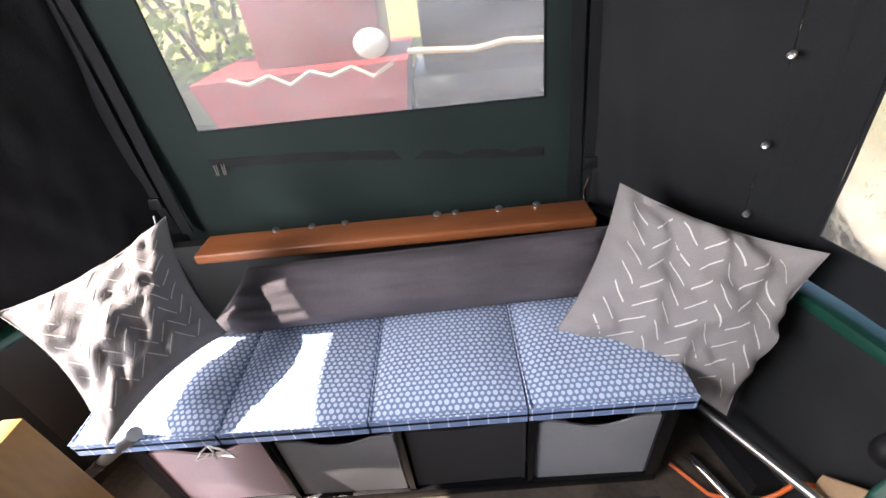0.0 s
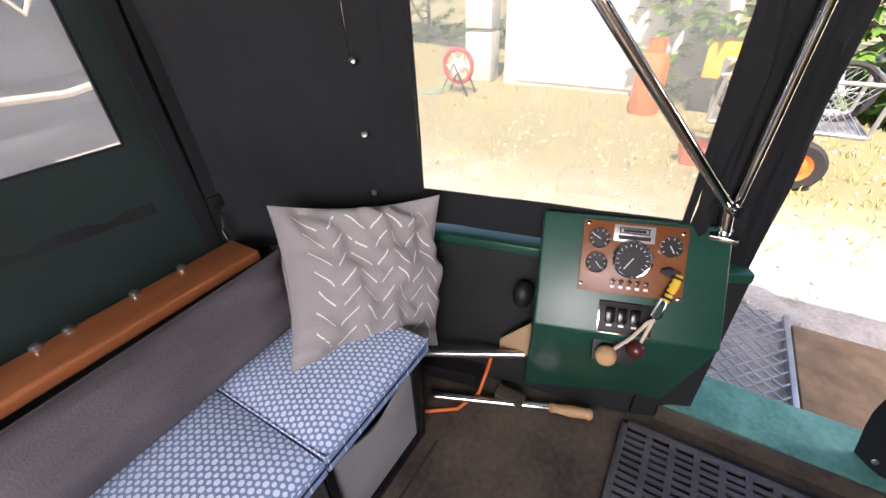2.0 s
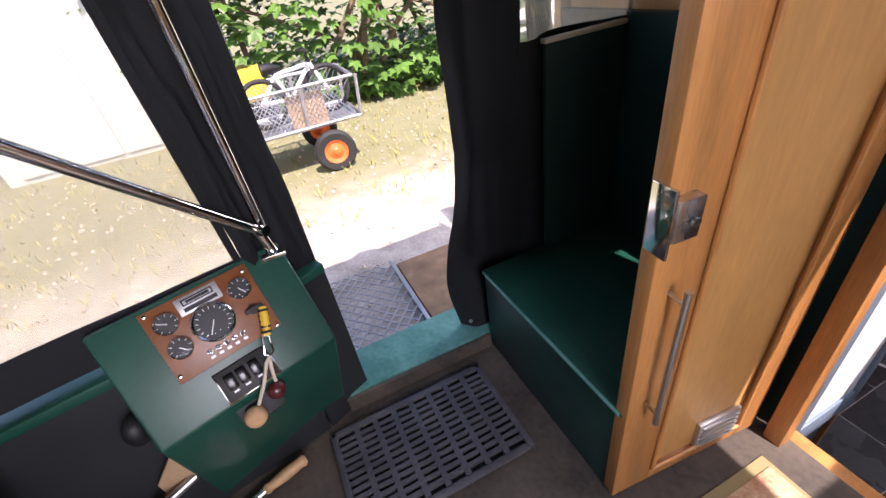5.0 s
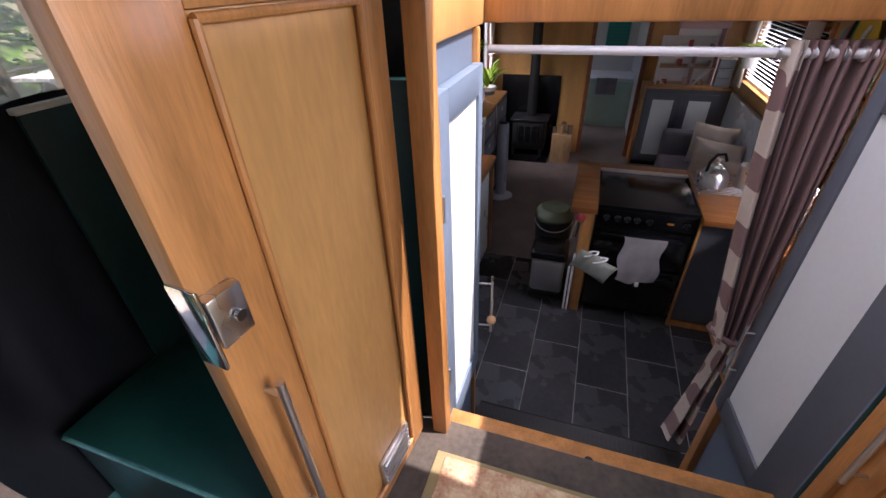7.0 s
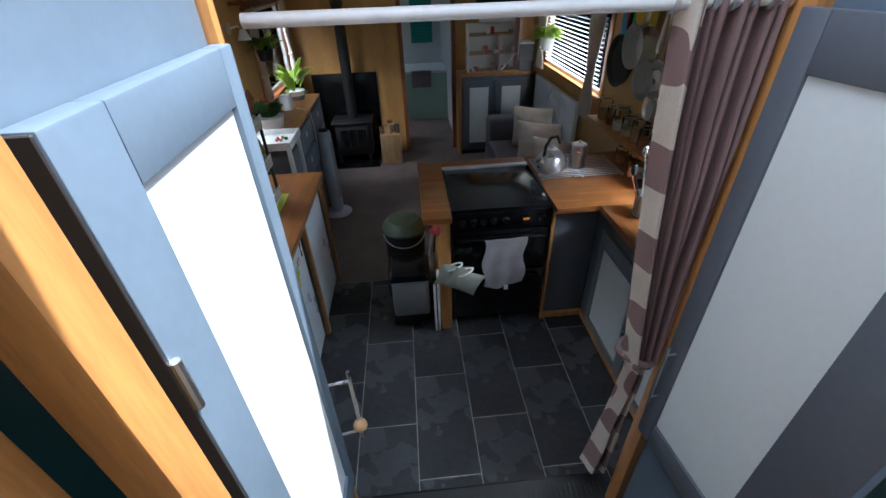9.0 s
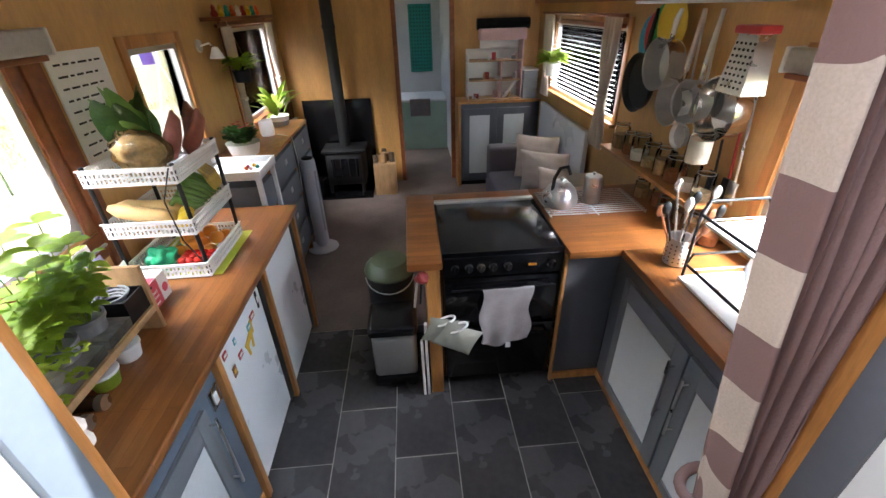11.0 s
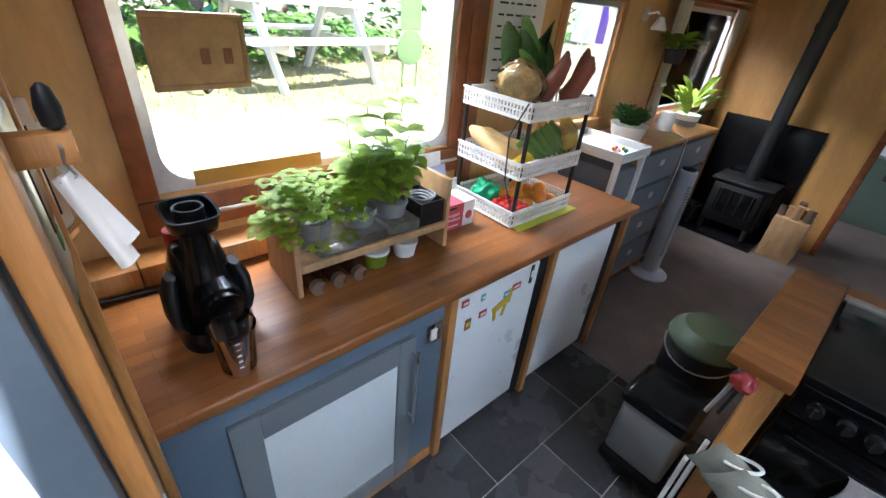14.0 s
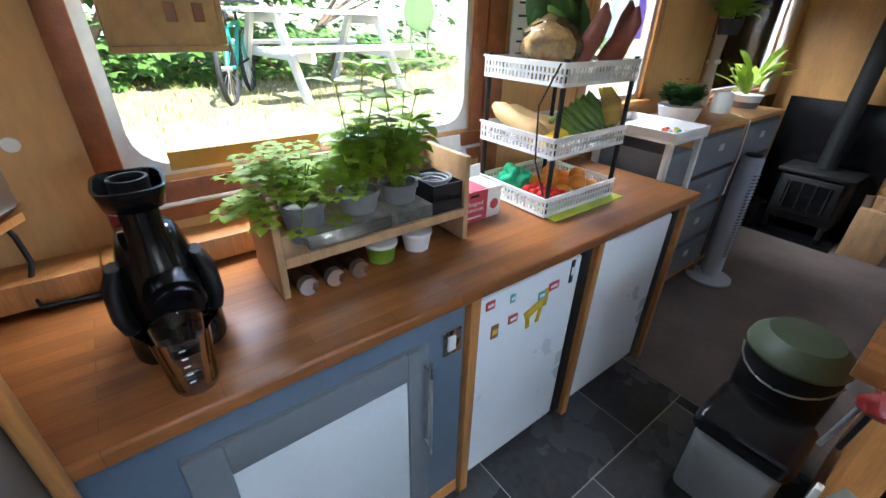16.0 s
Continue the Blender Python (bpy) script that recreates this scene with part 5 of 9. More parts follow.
for sy in (-1, 1):
    bm = loft(bmesh.new(), [(-1.0, jy + sy * 0.078, 0.967, 0.045, 0.018, 2.4), (-1.0, jy + sy * 0.086, 1.0, 0.05, 0.018, 2.4), (-1.0, jy + sy * 0.084, 1.06, 0.045, 0.018, 2.4), (-1.005, jy + sy * 0.072, 1.10, 0.028, 0.012, 2.2)], 18)
    part("side_cheek", bm, BLACKMATT, j, smooth=60)
bm = bmesh.new()
rod(bm, (-1.0, jy + 0.01, 1.045), (-0.915, jy + 0.012, 1.035), 0.052, 28)
rod(bm, (-0.915, jy + 0.012, 1.035), (-0.895, jy + 0.012, 1.033), 0.044, 28)
rod(bm, (-0.895, jy + 0.012, 1.033), (-0.882, jy + 0.012, 1.032), 0.026, 24)
part("drum", bm, BLACK, j)
bm = bmesh.new()
tube(bm, [(-0.93, jy + 0.012, 1.0), (-0.90, jy + 0.01, 0.985), (-0.872, jy + 0.008, 0.965)], [0.02, 0.017, 0.015], 14)
part("juice_spout", bm, BLACK, j)
bm = bmesh.new()
lathe(bm, [(0.05, 0), (0.04, 0.04), (0.034, 0.075), (0.034, 0.13)], (-1.0, jy, 1.085), 26)
part("chute", bm, BLACK, j)
bm = loft(bmesh.new(), [(-1.0, jy, 1.212, 0.036, 0.034, 2), (-1.0, jy, 1.226, 0.066, 0.05, 3.5), (-1.0, jy, 1.258, 0.076, 0.056, 4), (-1.0, jy, 1.266, 0.078, 0.058, 4), (-1.0, jy, 1.266, 0.072, 0.052, 4), (-1.0, jy, 1.236, 0.064, 0.046, 3.5)])
tray = part("hopper", bm, BLACK, j, smooth=50)
bm = bmesh.new()
lathe(bm, [(0.033, 0.0), (0.033, 0.036), (0.028, 0.036), (0.026, 0.004)], (-1.0, jy, 1.236), 26)
part("feed_ring", bm, BLACKMATT, tray)
bm = bmesh.new()
rod(bm, (-1.09, jy - 0.02, 1.13), (-1.092, jy - 0.02, 1.178), 0.034, 18)
part("cap", bm, REDPAINT, j, "red cap")
t = thing("measuring_jug", (-0.815, 2.705, 0.91), "clear plastic measuring jug in front of the juicer", "jug")
bm = bmesh.new()
lathe(bm, [(0.038, 0.004), (0.036, 0.0), (0.039, 0.008), (0.05, 0.13), (0.053, 0.135), (0.048, 0.13), (0.037, 0.010)], (-0.815, 2.705, 0.912), 28, None, False)
part("wall", bm, CLEAR, t)
bm = bmesh.new()
lathe(bm, [(0.037, 0.0), (0.037, 0.006)], (-0.815, 2.705, 0.912), 24)
part("base", bm, CLEAR, t)
bm = bmesh.new()
for k in range(5):
    box(bm, (-0.772, 2.695, 0.95 + 0.018 * k), (-0.7715, 2.705, 0.953 + 0.018 * k))
part("scale", bm, NEEDLE, t)

# planter box
px0, px1, py0, py1 = -1.20, -0.985, 2.95, 3.51
pl = thing("planter_box", (-1.09, 3.23, 0.91), "pale wooden herb stand with a shelf on the worktop", "planter")
for nm, lo, hi in (("side_board", (px0, py0 - 0.018, 0.911), (px1, py0, 1.185)), ("side_board", (px0, py1, 0.911), (px1, py1 + 0.018, 1.185)), ("shelf", (px0, py0, 1.0), (px1, py1, 1.015)), ("back_board", (px0 - 0.012, py0 - 0.018, 0.911), (px0, py1 + 0.018, 1.20)), ("front_rail", (px1 - 0.012, py0, 0.995), (px1 + 0.002, py1, 1.022))):
    part(nm, bbox(lo, hi, 0.002), PALEWOOD, pl)
rng = random.Random(12)
for y, kind in ((3.04, "parsley"), (3.20, "basil"), (3.33, "basil")):
    t = thing("herb_pot", (-1.08, y, 1.015), "bushy green " + ("parsley" if kind == "parsley" else "basil") + " growing in a grey pot in the herb stand", "herb", "herbs")
    bm = bmesh.new()
    lathe(bm, [(0.042, 0.0), (0.055, 0.09), (0.06, 0.09), (0.06, 0.105), (0.052, 0.105), (0.05, 0.085), (0.01, 0.083)], (-1.08, y, 1.016), 22)
    part("pot", bm, SOAPSTONE, t)
    leaves, stems = bmesh.new(), bmesh.new()
    if kind == "parsley":
        for q in range(70):
            a = rng.uniform(0, math.tau)
            r = rng.uniform(0.03, 0.15)
            lift = rng.uniform(0.04, 0.15) - 1.0 * max(0, r - 0.08)
            top = Vector((-1.05 + r * math.cos(a), y - 0.03 + r * math.sin(a) * 1.15, 1.12 + lift))
            tube(stems, [(-1.08, y, 1.10), (-1.07 + 0.5 * r * math.cos(a), y + 0.5 * r * math.sin(a), 1.17 + 0.4 * lift), top], 0.0013, 4)
            for w in range(7):
                b = a + w * math.tau / 7
                blade(leaves, top + Vector((0.012 * math.cos(b), 0.012 * math.sin(b), 0)), (math.cos(b), math.sin(b), rng.uniform(0.0, 0.6)), rng.uniform(0.02, 0.032), 0.024, 3, 0.4)
    else:
        sprig(leaves, stems, (-1.08, y, 1.10), rng, 0.21, 0.10, 0.055, 26)
        for dx, dy, h in ((0.03, -0.05, 0.30), (-0.02, 0.05, 0.33), (0.04, 0.04, 0.26)):
            tip = Vector((-1.08 + dx, y + dy, 1.10 + h))
            tube(stems, [(-1.08, y, 1.10), (-1.08 + dx * 0.4, y + dy * 0.4, 1.10 + h * 0.5), tip], 0.0018, 5)
            for w in range(9):
                b = w * 2.4
                f2 = 0.5 + 0.5 * (w // 3) / 2
                blade(leaves, Vector((-1.08, y, 1.10)).lerp(tip, f2), (math.cos(b), math.sin(b), 0.35), rng.uniform(0.06, 0.085), 0.055, 4, 0.2)
    part("stalk", stems, LEAFLIGHT, t)
    part("leaves", leaves, LEAFLIGHT, t, smooth=60)
for a, b in ((3.02, 3.26), (3.28, 3.40)):
    bm = bmesh.new()
    prism(bm, [(-1.15, a, 1.017), (-1.0, a, 1.017), (-0.99, a - 0.008, 1.062), (-1.16, a - 0.008, 1.062)], (0, b - a, 0))
    solo("drip_tray", bm, film_plastic("cloudy_tray", (0.85, 0.87, 0.88), 0.35), "cloudy plastic drip tray under the herb pots", "tray", "drip trays")
t = thing("plastic_punnet", (-1.07, 3.455, 1.016), "stacked black punnets with coiled grey cable in the stand", "punnet")
for k in (0, 1):
    bm = bmesh.new()
    z = 1.016 + 0.04 * k
    for lo, hi in (((-1.14, 3.40, z), (-1.0, 3.505, z + 0.004)), ((-1.145, 3.398, z + 0.004), (-1.14, 3.507, z + 0.055)), ((-1.0, 3.398, z + 0.004), (-0.995, 3.507, z + 0.055)), ((-1.14, 3.398, z + 0.004), (-1.0, 3.403, z + 0.055)), ((-1.14, 3.502, z + 0.004), (-1.0, 3.507, z + 0.055))):
        box(bm, lo, hi)
    part("punnet", bm, BLACKMATT, t)
bm = bmesh.new()
tube(bm, [(-1.07 + (0.03 + 0.0006 * k) * math.cos(k * 0.5), 3.453 + (0.03 + 0.0006 * k) * math.sin(k * 0.5), 1.085 + 0.0007 * k) for k in range(42)], 0.005, 6)
part("cable_coil", bm, BINGREY, t)
for k, y in enumerate((2.992, 3.064, 3.136)):
    t = thing("spice_jar", (-1.0, y, 0.911), "small glass spice jar lying with its steel lid outwards", "jar", "spice jars")
    bm = bmesh.new()
    rod(bm, (-1.075, y - 0.005, 0.936), (-0.99, y, 0.936), 0.023, 20)
    part("glass", bm, CLEAR, t)
    bm = bmesh.new()
    rod(bm, (-0.99, y, 0.936), (-0.968, y + 0.001, 0.936), 0.0245, 20)
    part("lid", bm, STEEL, t)
    bm = bmesh.new()
    rod(bm, (-1.07, y - 0.005, 0.935), (-0.995, y, 0.935), 0.0205, 16)
    part("spice", bm, mat("spice", (0.12, 0.05, 0.02), 0.9), t)
for y, m, mt2, w in ((3.235, LEAFLIGHT, WHITEPLASTIC, "green"), (3.36, WHITEPLASTIC, WHITEPLASTIC, "white")):
    t = thing("food_tub", (-1.03, y, 0.911), w + " plastic food tub with a white lid under the shelf", "tub", "food tubs")
    bm = bmesh.new()
    lathe(bm, [(0.037, 0), (0.046, 0.05), (0.048, 0.052)], (-1.03, y, 0.911), 24)
    part("tub", bm, m, t)
    bm = bmesh.new()
    lathe(bm, [(0.049, 0.052), (0.049, 0.062), (0.044, 0.064)], (-1.03, y, 0.911), 24)
    part("lid", bm, mt2, t)
# carton of tins, cards
REDCARTON, LILAC = flat("red_carton", (0.55, 0.06, 0.09), 0.5), flat("lilac_card", (0.42, 0.42, 0.62), 0.7)
cx0, cx1, cy0, cy1 = -1.19, -1.07, 3.565, 3.755
t = thing("tomato_carton", (-1.13, 3.66, 0.91), "red and white carton lettered Chopped Tomatoes on the worktop", "carton")
part("box", bbox((cx0, cy0, 0.911), (cx1, cy1, 1.025), 0.002), WHITEPLASTIC, t)
part("red_panel", bbox((cx1, cy0 + 0.002, 0.913), (cx1 + 0.001, cy0 + 0.125, 1.023), 0), REDCARTON, t)
part("red_top", bbox((cx0 + 0.002, cy0 + 0.002, 1.025), (cx1 - 0.002, cy0 + 0.125, 1.026), 0), REDCARTON, t)
part("red_end", bbox((cx0 + 0.002, cy0 - 0.001, 0.913), (cx1 - 0.002, cy0, 1.023), 0), LILAC, t)


def lettering(name, text, size, m, material, parent):
    cu = bpy.data.curves.new(name, "FONT")
    cu.body, cu.size, cu.align_x, cu.extrude = text, size, "CENTER", 0.0003
    tmp = bpy.data.objects.new(name, cu)
    scene.collection.objects.link(tmp)
    bpy.context.view_layer.update()
    me = bpy.data.meshes.new_from_object(tmp.evaluated_get(bpy.context.evaluated_depsgraph_get()))
    bpy.data.objects.remove(tmp)
    bm = bmesh.new()
    bm.from_mesh(me)
    bm.transform(m)
    return part(name, bm, material, parent, smooth=None)


LM = Matrix(((0, 0, 1, cx1 + 0.0015), (1, 0, 0, cy0 + 0.064), (0, 1, 0, 0.972), (0, 0, 0, 1)))
lettering("lettering", "Chopped\nTomatoes", 0.022, LM, WHITEPLASTIC, t)
part("small_print", bbox((cx1 + 0.001, cy0 + 0.03, 0.925), (cx1 + 0.0016, cy0 + 0.1, 0.931), 0), WHITEPLASTIC, t)
part("brand_bar", bbox((cx1 + 0.001, cy0 + 0.045, 1.002), (cx1 + 0.0016, cy0 + 0.085, 1.012), 0), BLACKMATT, t)
bm = bmesh.new()
bmesh.ops.create_uvsphere(bm, u_segments=12, v_segments=8, radius=0.02, matrix=Matrix.Translation((cx1, cy0 + 0.16, 0.96)) @ Matrix.Diagonal((0.06, 1, 1, 1)))
part("printed_tomato", bm, REDCARTON, t)
for k, (m, x, tilt) in enumerate(((WHITEPLASTIC, -1.30, 8), (LILAC, -1.26, 14), (WHITEPLASTIC, -1.22, 5))):
    bm = bbox((-0.0015, -0.09, 0), (0.0015, 0.09, 0.24 - 0.05 * k), 0)
    bm.transform(pose(x, 3.68 + 0.02 * k, 0.911, 0, -tilt, 5 * k))
    solo("card_sheet", bm, m, ("lilac" if k == 1 else "white") + " card leaning behind the carton", "card", "leaning cards")

# three-tier basket rack
rk = thing("basket_rack", (-1.12, 4.06, 0.91), "three-tier rack of white plastic baskets on black posts", "rack")
rx0, rx1, ry0, ry1 = -1.30, -0.94, 3.85, 4.27
for x in (rx0 + 0.01, rx1 - 0.008):
    for y in (ry0 + 0.015, ry1 - 0.015):
        bm = bmesh.new()
        rod(bm, (x, y, 0.915), (x, y, 1.44), 0.009, 12)
        part("post", bm, BLACKMATT, rk)


def basket(z, h):
    """A basket with a real lattice of slots in its rim."""
    bm = bmesh.new()
    for a, b in (((rx0, ry0), (rx1, ry0)), ((rx0, ry1), (rx1, ry1)), ((rx0, ry0), (rx0, ry1)), ((rx1, ry0), (rx1, ry1))):
        ax = 0 if a[1] == b[1] else 1
        L = (b[ax] - a[ax])
        w = 0.004

        def bar(s0, s1, za, zb):
            if ax == 0:
                box(bm, (a[0] + s0, a[1] - w / 2, za), (a[0] + s1, a[1] + w / 2, zb))
            else:
                box(bm, (a[0] - w / 2, a[1] + s0, za), (a[0] + w / 2, a[1] + s1, zb))
        bar(0, L, z, z + 0.012)
        bar(0, L, z + h - 0.016, z + h)
        bar(0, L, z + h * 0.48 - 0.002, z + h * 0.48 + 0.005)
        n = int(L / 0.017)
        for k in range(n + 1):
            s = L * k / n
            bar(max(0, s - 0.0035), min(L, s + 0.0035), z + 0.012, z + h - 0.016)
    for k in range(12):
        x = rx0 + (rx1 - rx0) * (k + 0.5) / 12
        box(bm, (x - 0.006, ry0, z), (x + 0.006, ry1, z + 0.004))
    box(bm, (rx0 - 0.006, ry0 - 0.006, z + h - 0.004), (rx1 + 0.006, ry0 + 0.002, z + h + 0.002))
    box(bm, (rx1 - 0.002, ry0, z + h - 0.004), (rx1 + 0.006, ry1, z + h + 0.002))
    return bm


for z, h in ((0.918, 0.07), (1.13, 0.07), (1.36, 0.07)):
    part("basket", basket(z, h), WHITEPLASTIC, rk, "white lattice basket")
bm = bmesh.new()
tube(bm, [(-0.95, 3.84, 1.43), (-1.0, 3.82, 1.30), (-0.985, 3.82, 1.12), (-0.945, 3.84, 1.0)], 0.003, 6)
solo("rack_cable", bm, BLACKMATT, "thin black cable draped over the rack", "cable")
solo("yellow_board", bbox((-1.28, 3.87, 0.9105), (-0.90, 4.30, 0.917), 0.002), flat("lime_board", (0.55, 0.62, 0.06), 0.5), "lime yellow board under the rack", "board")
FRUIT = {"crisps": mat("tan_crisps", (0.66, 0.48, 0.24), 0.7, vary=0.35, scale=30, fine=90, bump=0.6), "orange": mat("orange_peel", (0.7, 0.25, 0.02), 0.45, vary=0.15, fine=150, bump=0.2), "tomato": mat("tomato_skin", (0.5, 0.02, 0.012), 0.25, vary=0.15), "squash": mat("butternut", (0.6, 0.4, 0.17), 0.5, vary=0.12), "lemon": mat("lemon_skin", (0.75, 0.5, 0.03), 0.45, vary=0.1, fine=120, bump=0.2), "banana": mat("banana_skin", (0.55, 0.38, 0.05), 0.5, vary=0.35, scale=12, second=(0.2, 0.1, 0.03)), "greenveg": mat("courgette", (0.12, 0.22, 0.04), 0.4, vary=0.3, scale=9), "potato": mat("sweet_potato", (0.3, 0.1, 0.07), 0.7, vary=0.3, scale=9), "bag": glassy("clear_bag", (0.95, 0.9, 0.8), 0.15), "greenbag": mat("green_bag", (0.02, 0.35, 0.16), 0.3, vary=0.4, scale=8)}
rng = random.Random(21)


def ball(name, c, r, m, label, cat, group, sq=(1, 1, 0.94)):
    bm = bmesh.new()
    bmesh.ops.create_uvsphere(bm, u_segments=16, v_segments=10, radius=r, matrix=Matrix.Translation(c) @ Matrix.Diagonal((*sq, 1)))
    for v in bm.verts:
        d = (v.co - Vector(c))
        if abs(d.x) + abs(d.y) < r * 0.25 and d.z > 0:
            v.co.z -= r * 0.15
    return solo(name, bm, m, label, cat, group)


for k in range(9):
    ball("orange", (-1.0 - 0.07 * (k % 3) + 0.01 * (k // 3), 4.02 + 0.075 * (k // 3), 0.96 + 0.03 * (k % 2)), 0.034, FRUIT["orange"], "round orange in the lowest basket", "orange", "oranges")
for k in range(12):
    ball("tomato", (-0.965 - 0.036 * (k % 4), 3.90 + 0.034 * (k // 4), 0.975), 0.02, FRUIT["tomato"], "small red tomato in the lowest basket", "tomato", "tomatoes")
for k in range(3):
    ball("lemon", (-0.99 - 0.02 * k, 3.885 + 0.055 * k, 1.175), 0.03, FRUIT["lemon"], "yellow lemon in the middle basket", "lemon", "lemons", (1, 1.25, 0.9))
for k, (a, b) in enumerate((((-1.27, 3.88, 1.26), (-1.05, 3.93, 1.16)), ((-1.28, 3.95, 1.24), (-1.06, 4.03, 1.17)))):
    bm = bmesh.new()
    a, b = Vector(a), Vector(b)
    tube(bm, [a, a.lerp(b, 0.15), a.lerp(b, 0.5), a.lerp(b, 0.72), a.lerp(b, 0.9), b], [0.012, 0.032, 0.034, 0.045, 0.045, 0.015], 16)
    solo("butternut_squash", bm, FRUIT["squash"], "pale tan butternut squash in the middle basket", "squash", "squashes", smooth=70)
for k in range(6):
    bm = bmesh.new()
    y = 4.0 + 0.035 * k
    tube(bm, [(-1.10, y, 1.20), (-1.06, y, 1.24 + 0.012 * k), (-1.0, y + 0.03, 1.19 + 0.01 * k), (-0.97, y + 0.05, 1.19)], [0.012, 0.02, 0.02, 0.006], 12)
    solo("green_courgette", bm, FRUIT["greenveg"], "green courgette piled in the middle basket", "courgette", "green vegetables", smooth=70)
for k in range(4):
    bm = bmesh.new()
    y = 4.17 + 0.022 * k
    tube(bm, [(-1.02, y, 1.33), (-0.985, y + 0.012, 1.28), (-0.975, y + 0.02, 1.22), (-1.0, y + 0.02, 1.17)], [0.006, 0.017, 0.017, 0.006], 10)
    solo("banana", bm, FRUIT["banana"], "speckled ripe banana hanging over the basket", "banana", "bananas", smooth=70)
bm = bmesh.new()
bmesh.ops.create_icosphere(bm, subdivisions=4, radius=0.06, matrix=Matrix.Translation((-1.17, 3.93, 0.985)) @ Matrix.Diagonal((1.1, 1, 0.85, 1)))
for v in bm.verts:
    v.co += (v.co - Vector((-1.17, 3.93, 0.985))) * noise.noise(v.co * 28) * 0.45
solo("green_bag", bm, FRUIT["greenbag"], "crumpled green plastic bag in the lowest basket", "bag", smooth=40)
bm = bmesh.new()
bmesh.ops.create_icosphere(bm, subdivisions=4, radius=0.085, matrix=Matrix.Translation((-1.10, 3.95, 1.47)) @ Matrix.Diagonal((1.3, 0.9, 1.1, 1)))
for v in bm.verts:
    v.co += (v.co - Vector((-1.10, 3.95, 1.47))) * noise.noise(v.co * 22) * 0.35
t = thing("bread_bag", (-1.10, 3.95, 1.38), "crumpled clear bag of tan crisps in the top basket", "bag")
part("bag", bm, FRUIT["bag"], t, smooth=45)
bm = bmesh.new()
bmesh.ops.create_icosphere(bm, subdivisions=3, radius=0.075, matrix=Matrix.Translation((-1.10, 3.95, 1.46)) @ Matrix.Diagonal((1.25, 0.85, 1.05, 1)))
for v in bm.verts:
    v.co += (v.co - Vector((-1.10, 3.95, 1.46))) * noise.noise(v.co * 40) * 0.25
part("contents", bm, FRUIT["crisps"], t, smooth=60)
t = thing("leafy_greens", (-1.14, 4.10, 1.38), "bunch of long green leaves standing in the top basket", "vegetable")
for k in range(16):
    bm = bmesh.new()
    a = rng.uniform(-1, 1)
    blade(bm, (-1.17 + 0.04 * rng.uniform(-1, 1), 4.10 + 0.06 * a, 1.40), (0.3 * rng.random() - 0.12, 0.3 * a - 0.12, 1.0), rng.uniform(0.24, 0.36), 0.12, 7, rng.uniform(0.05, 0.25), 0.4)
    part("leaf", bm, FRUIT["greenveg"] if k % 2 else LEAFDARK, t, smooth=60)
for k, (x, y, z, dx) in enumerate(((-1.04, 4.06, 1.44, 0.02), (-0.99, 4.13, 1.43, 0.03), (-1.0, 4.20, 1.45, 0.0))):
    bm = bmesh.new()
    tube(bm, [(x, y, z - 0.04), (x, y, z), (x + dx, y + 0.02, z + 0.06), (x + dx * 2, y + 0.03, z + 0.12), (x + dx * 2, y + 0.03, z + 0.16)], [0.015, 0.035, 0.036, 0.025, 0.006], 14)
    solo("sweet_potato", bm, FRUIT["potato"], "reddish sweet potato standing in the top basket", "sweet potato", "sweet potatoes", smooth=70)

# ---- windows ----
def window(name, x, y0, y1, z0, z1, inward, label, r=0.09, trim=OAK, metal=ALU, trimw=0.06, sill=True):
    """A cabin window: rounded metal frame and pane in the wall, wooden surround inside."""
    t = thing(name, (x, (y0 + y1) / 2, z0), label, "window", kind="structure")

    def ring(g, rad):
        pts = []
        for cy, cz, a0 in ((y1 - g - rad, z1 - g - rad, 0), (y0 + g + rad, z1 - g - rad, 90), (y0 + g + rad, z0 + g + rad, 180), (y1 - g - rad, z0 + g + rad, 270)):
            for k in range(6):
                a = radians(a0 + 18 * k)
                pts.append((cy + rad * math.cos(a), cz + rad * math.sin(a)))
        return pts
    bm = bmesh.new()
    o, i = ring(-0.012, 0.03), ring(0.028, r)
    for xa, xb in ((x - inward * 0.045, x - inward * 0.004),):
        A = [[bm.verts.new((xx, *p)) for p in R] for xx in (xa, xb) for R in (o, i)]
        n = len(o)
        for k in range(n):
            q = (k + 1) % n
            bm.faces.new((A[0][k], A[0][q], A[1][q], A[1][k]))
            bm.faces.new((A[2][k], A[3][k], A[3][q], A[2][q]))
            bm.faces.new((A[1][k], A[1][q], A[3][q], A[3][k]))
            bm.faces.new((A[0][k], A[2][k], A[2][q], A[0][q]))
    part("window_frame", bm, metal, t, smooth=40)
    bm = bmesh.new()
    prism(bm, [(x - inward * 0.03, *p) for p in ring(0.02, r)], (inward * 0.003, 0, 0))
    part("pane", bm, GLASS, t, smooth=None).visible_shadow = False
    a, b = sorted((x - inward * 0.008, x + inward * 0.012))
    for nm, lo, hi in (("trim", (a, y0 - trimw, z0 - 0.01), (b, y0 - 0.001, z1 + trimw)), ("trim", (a, y1 + 0.001, z0 - 0.01), (b, y1 + trimw, z1 + trimw)), ("trim", (a, y0, z1 + 0.001), (b, y1, z1 + trimw))):
        part(nm, bbox(lo, hi, 0.003), trim, t)
    if sill:
        a, b = sorted((x - inward * 0.02, x + inward * 0.05))
        part("window_sill", bbox((a, y0 - trimw, z0 - 0.03), (b, y1 + trimw, z0 - 0.002), 0.004), trim, t)
    return t


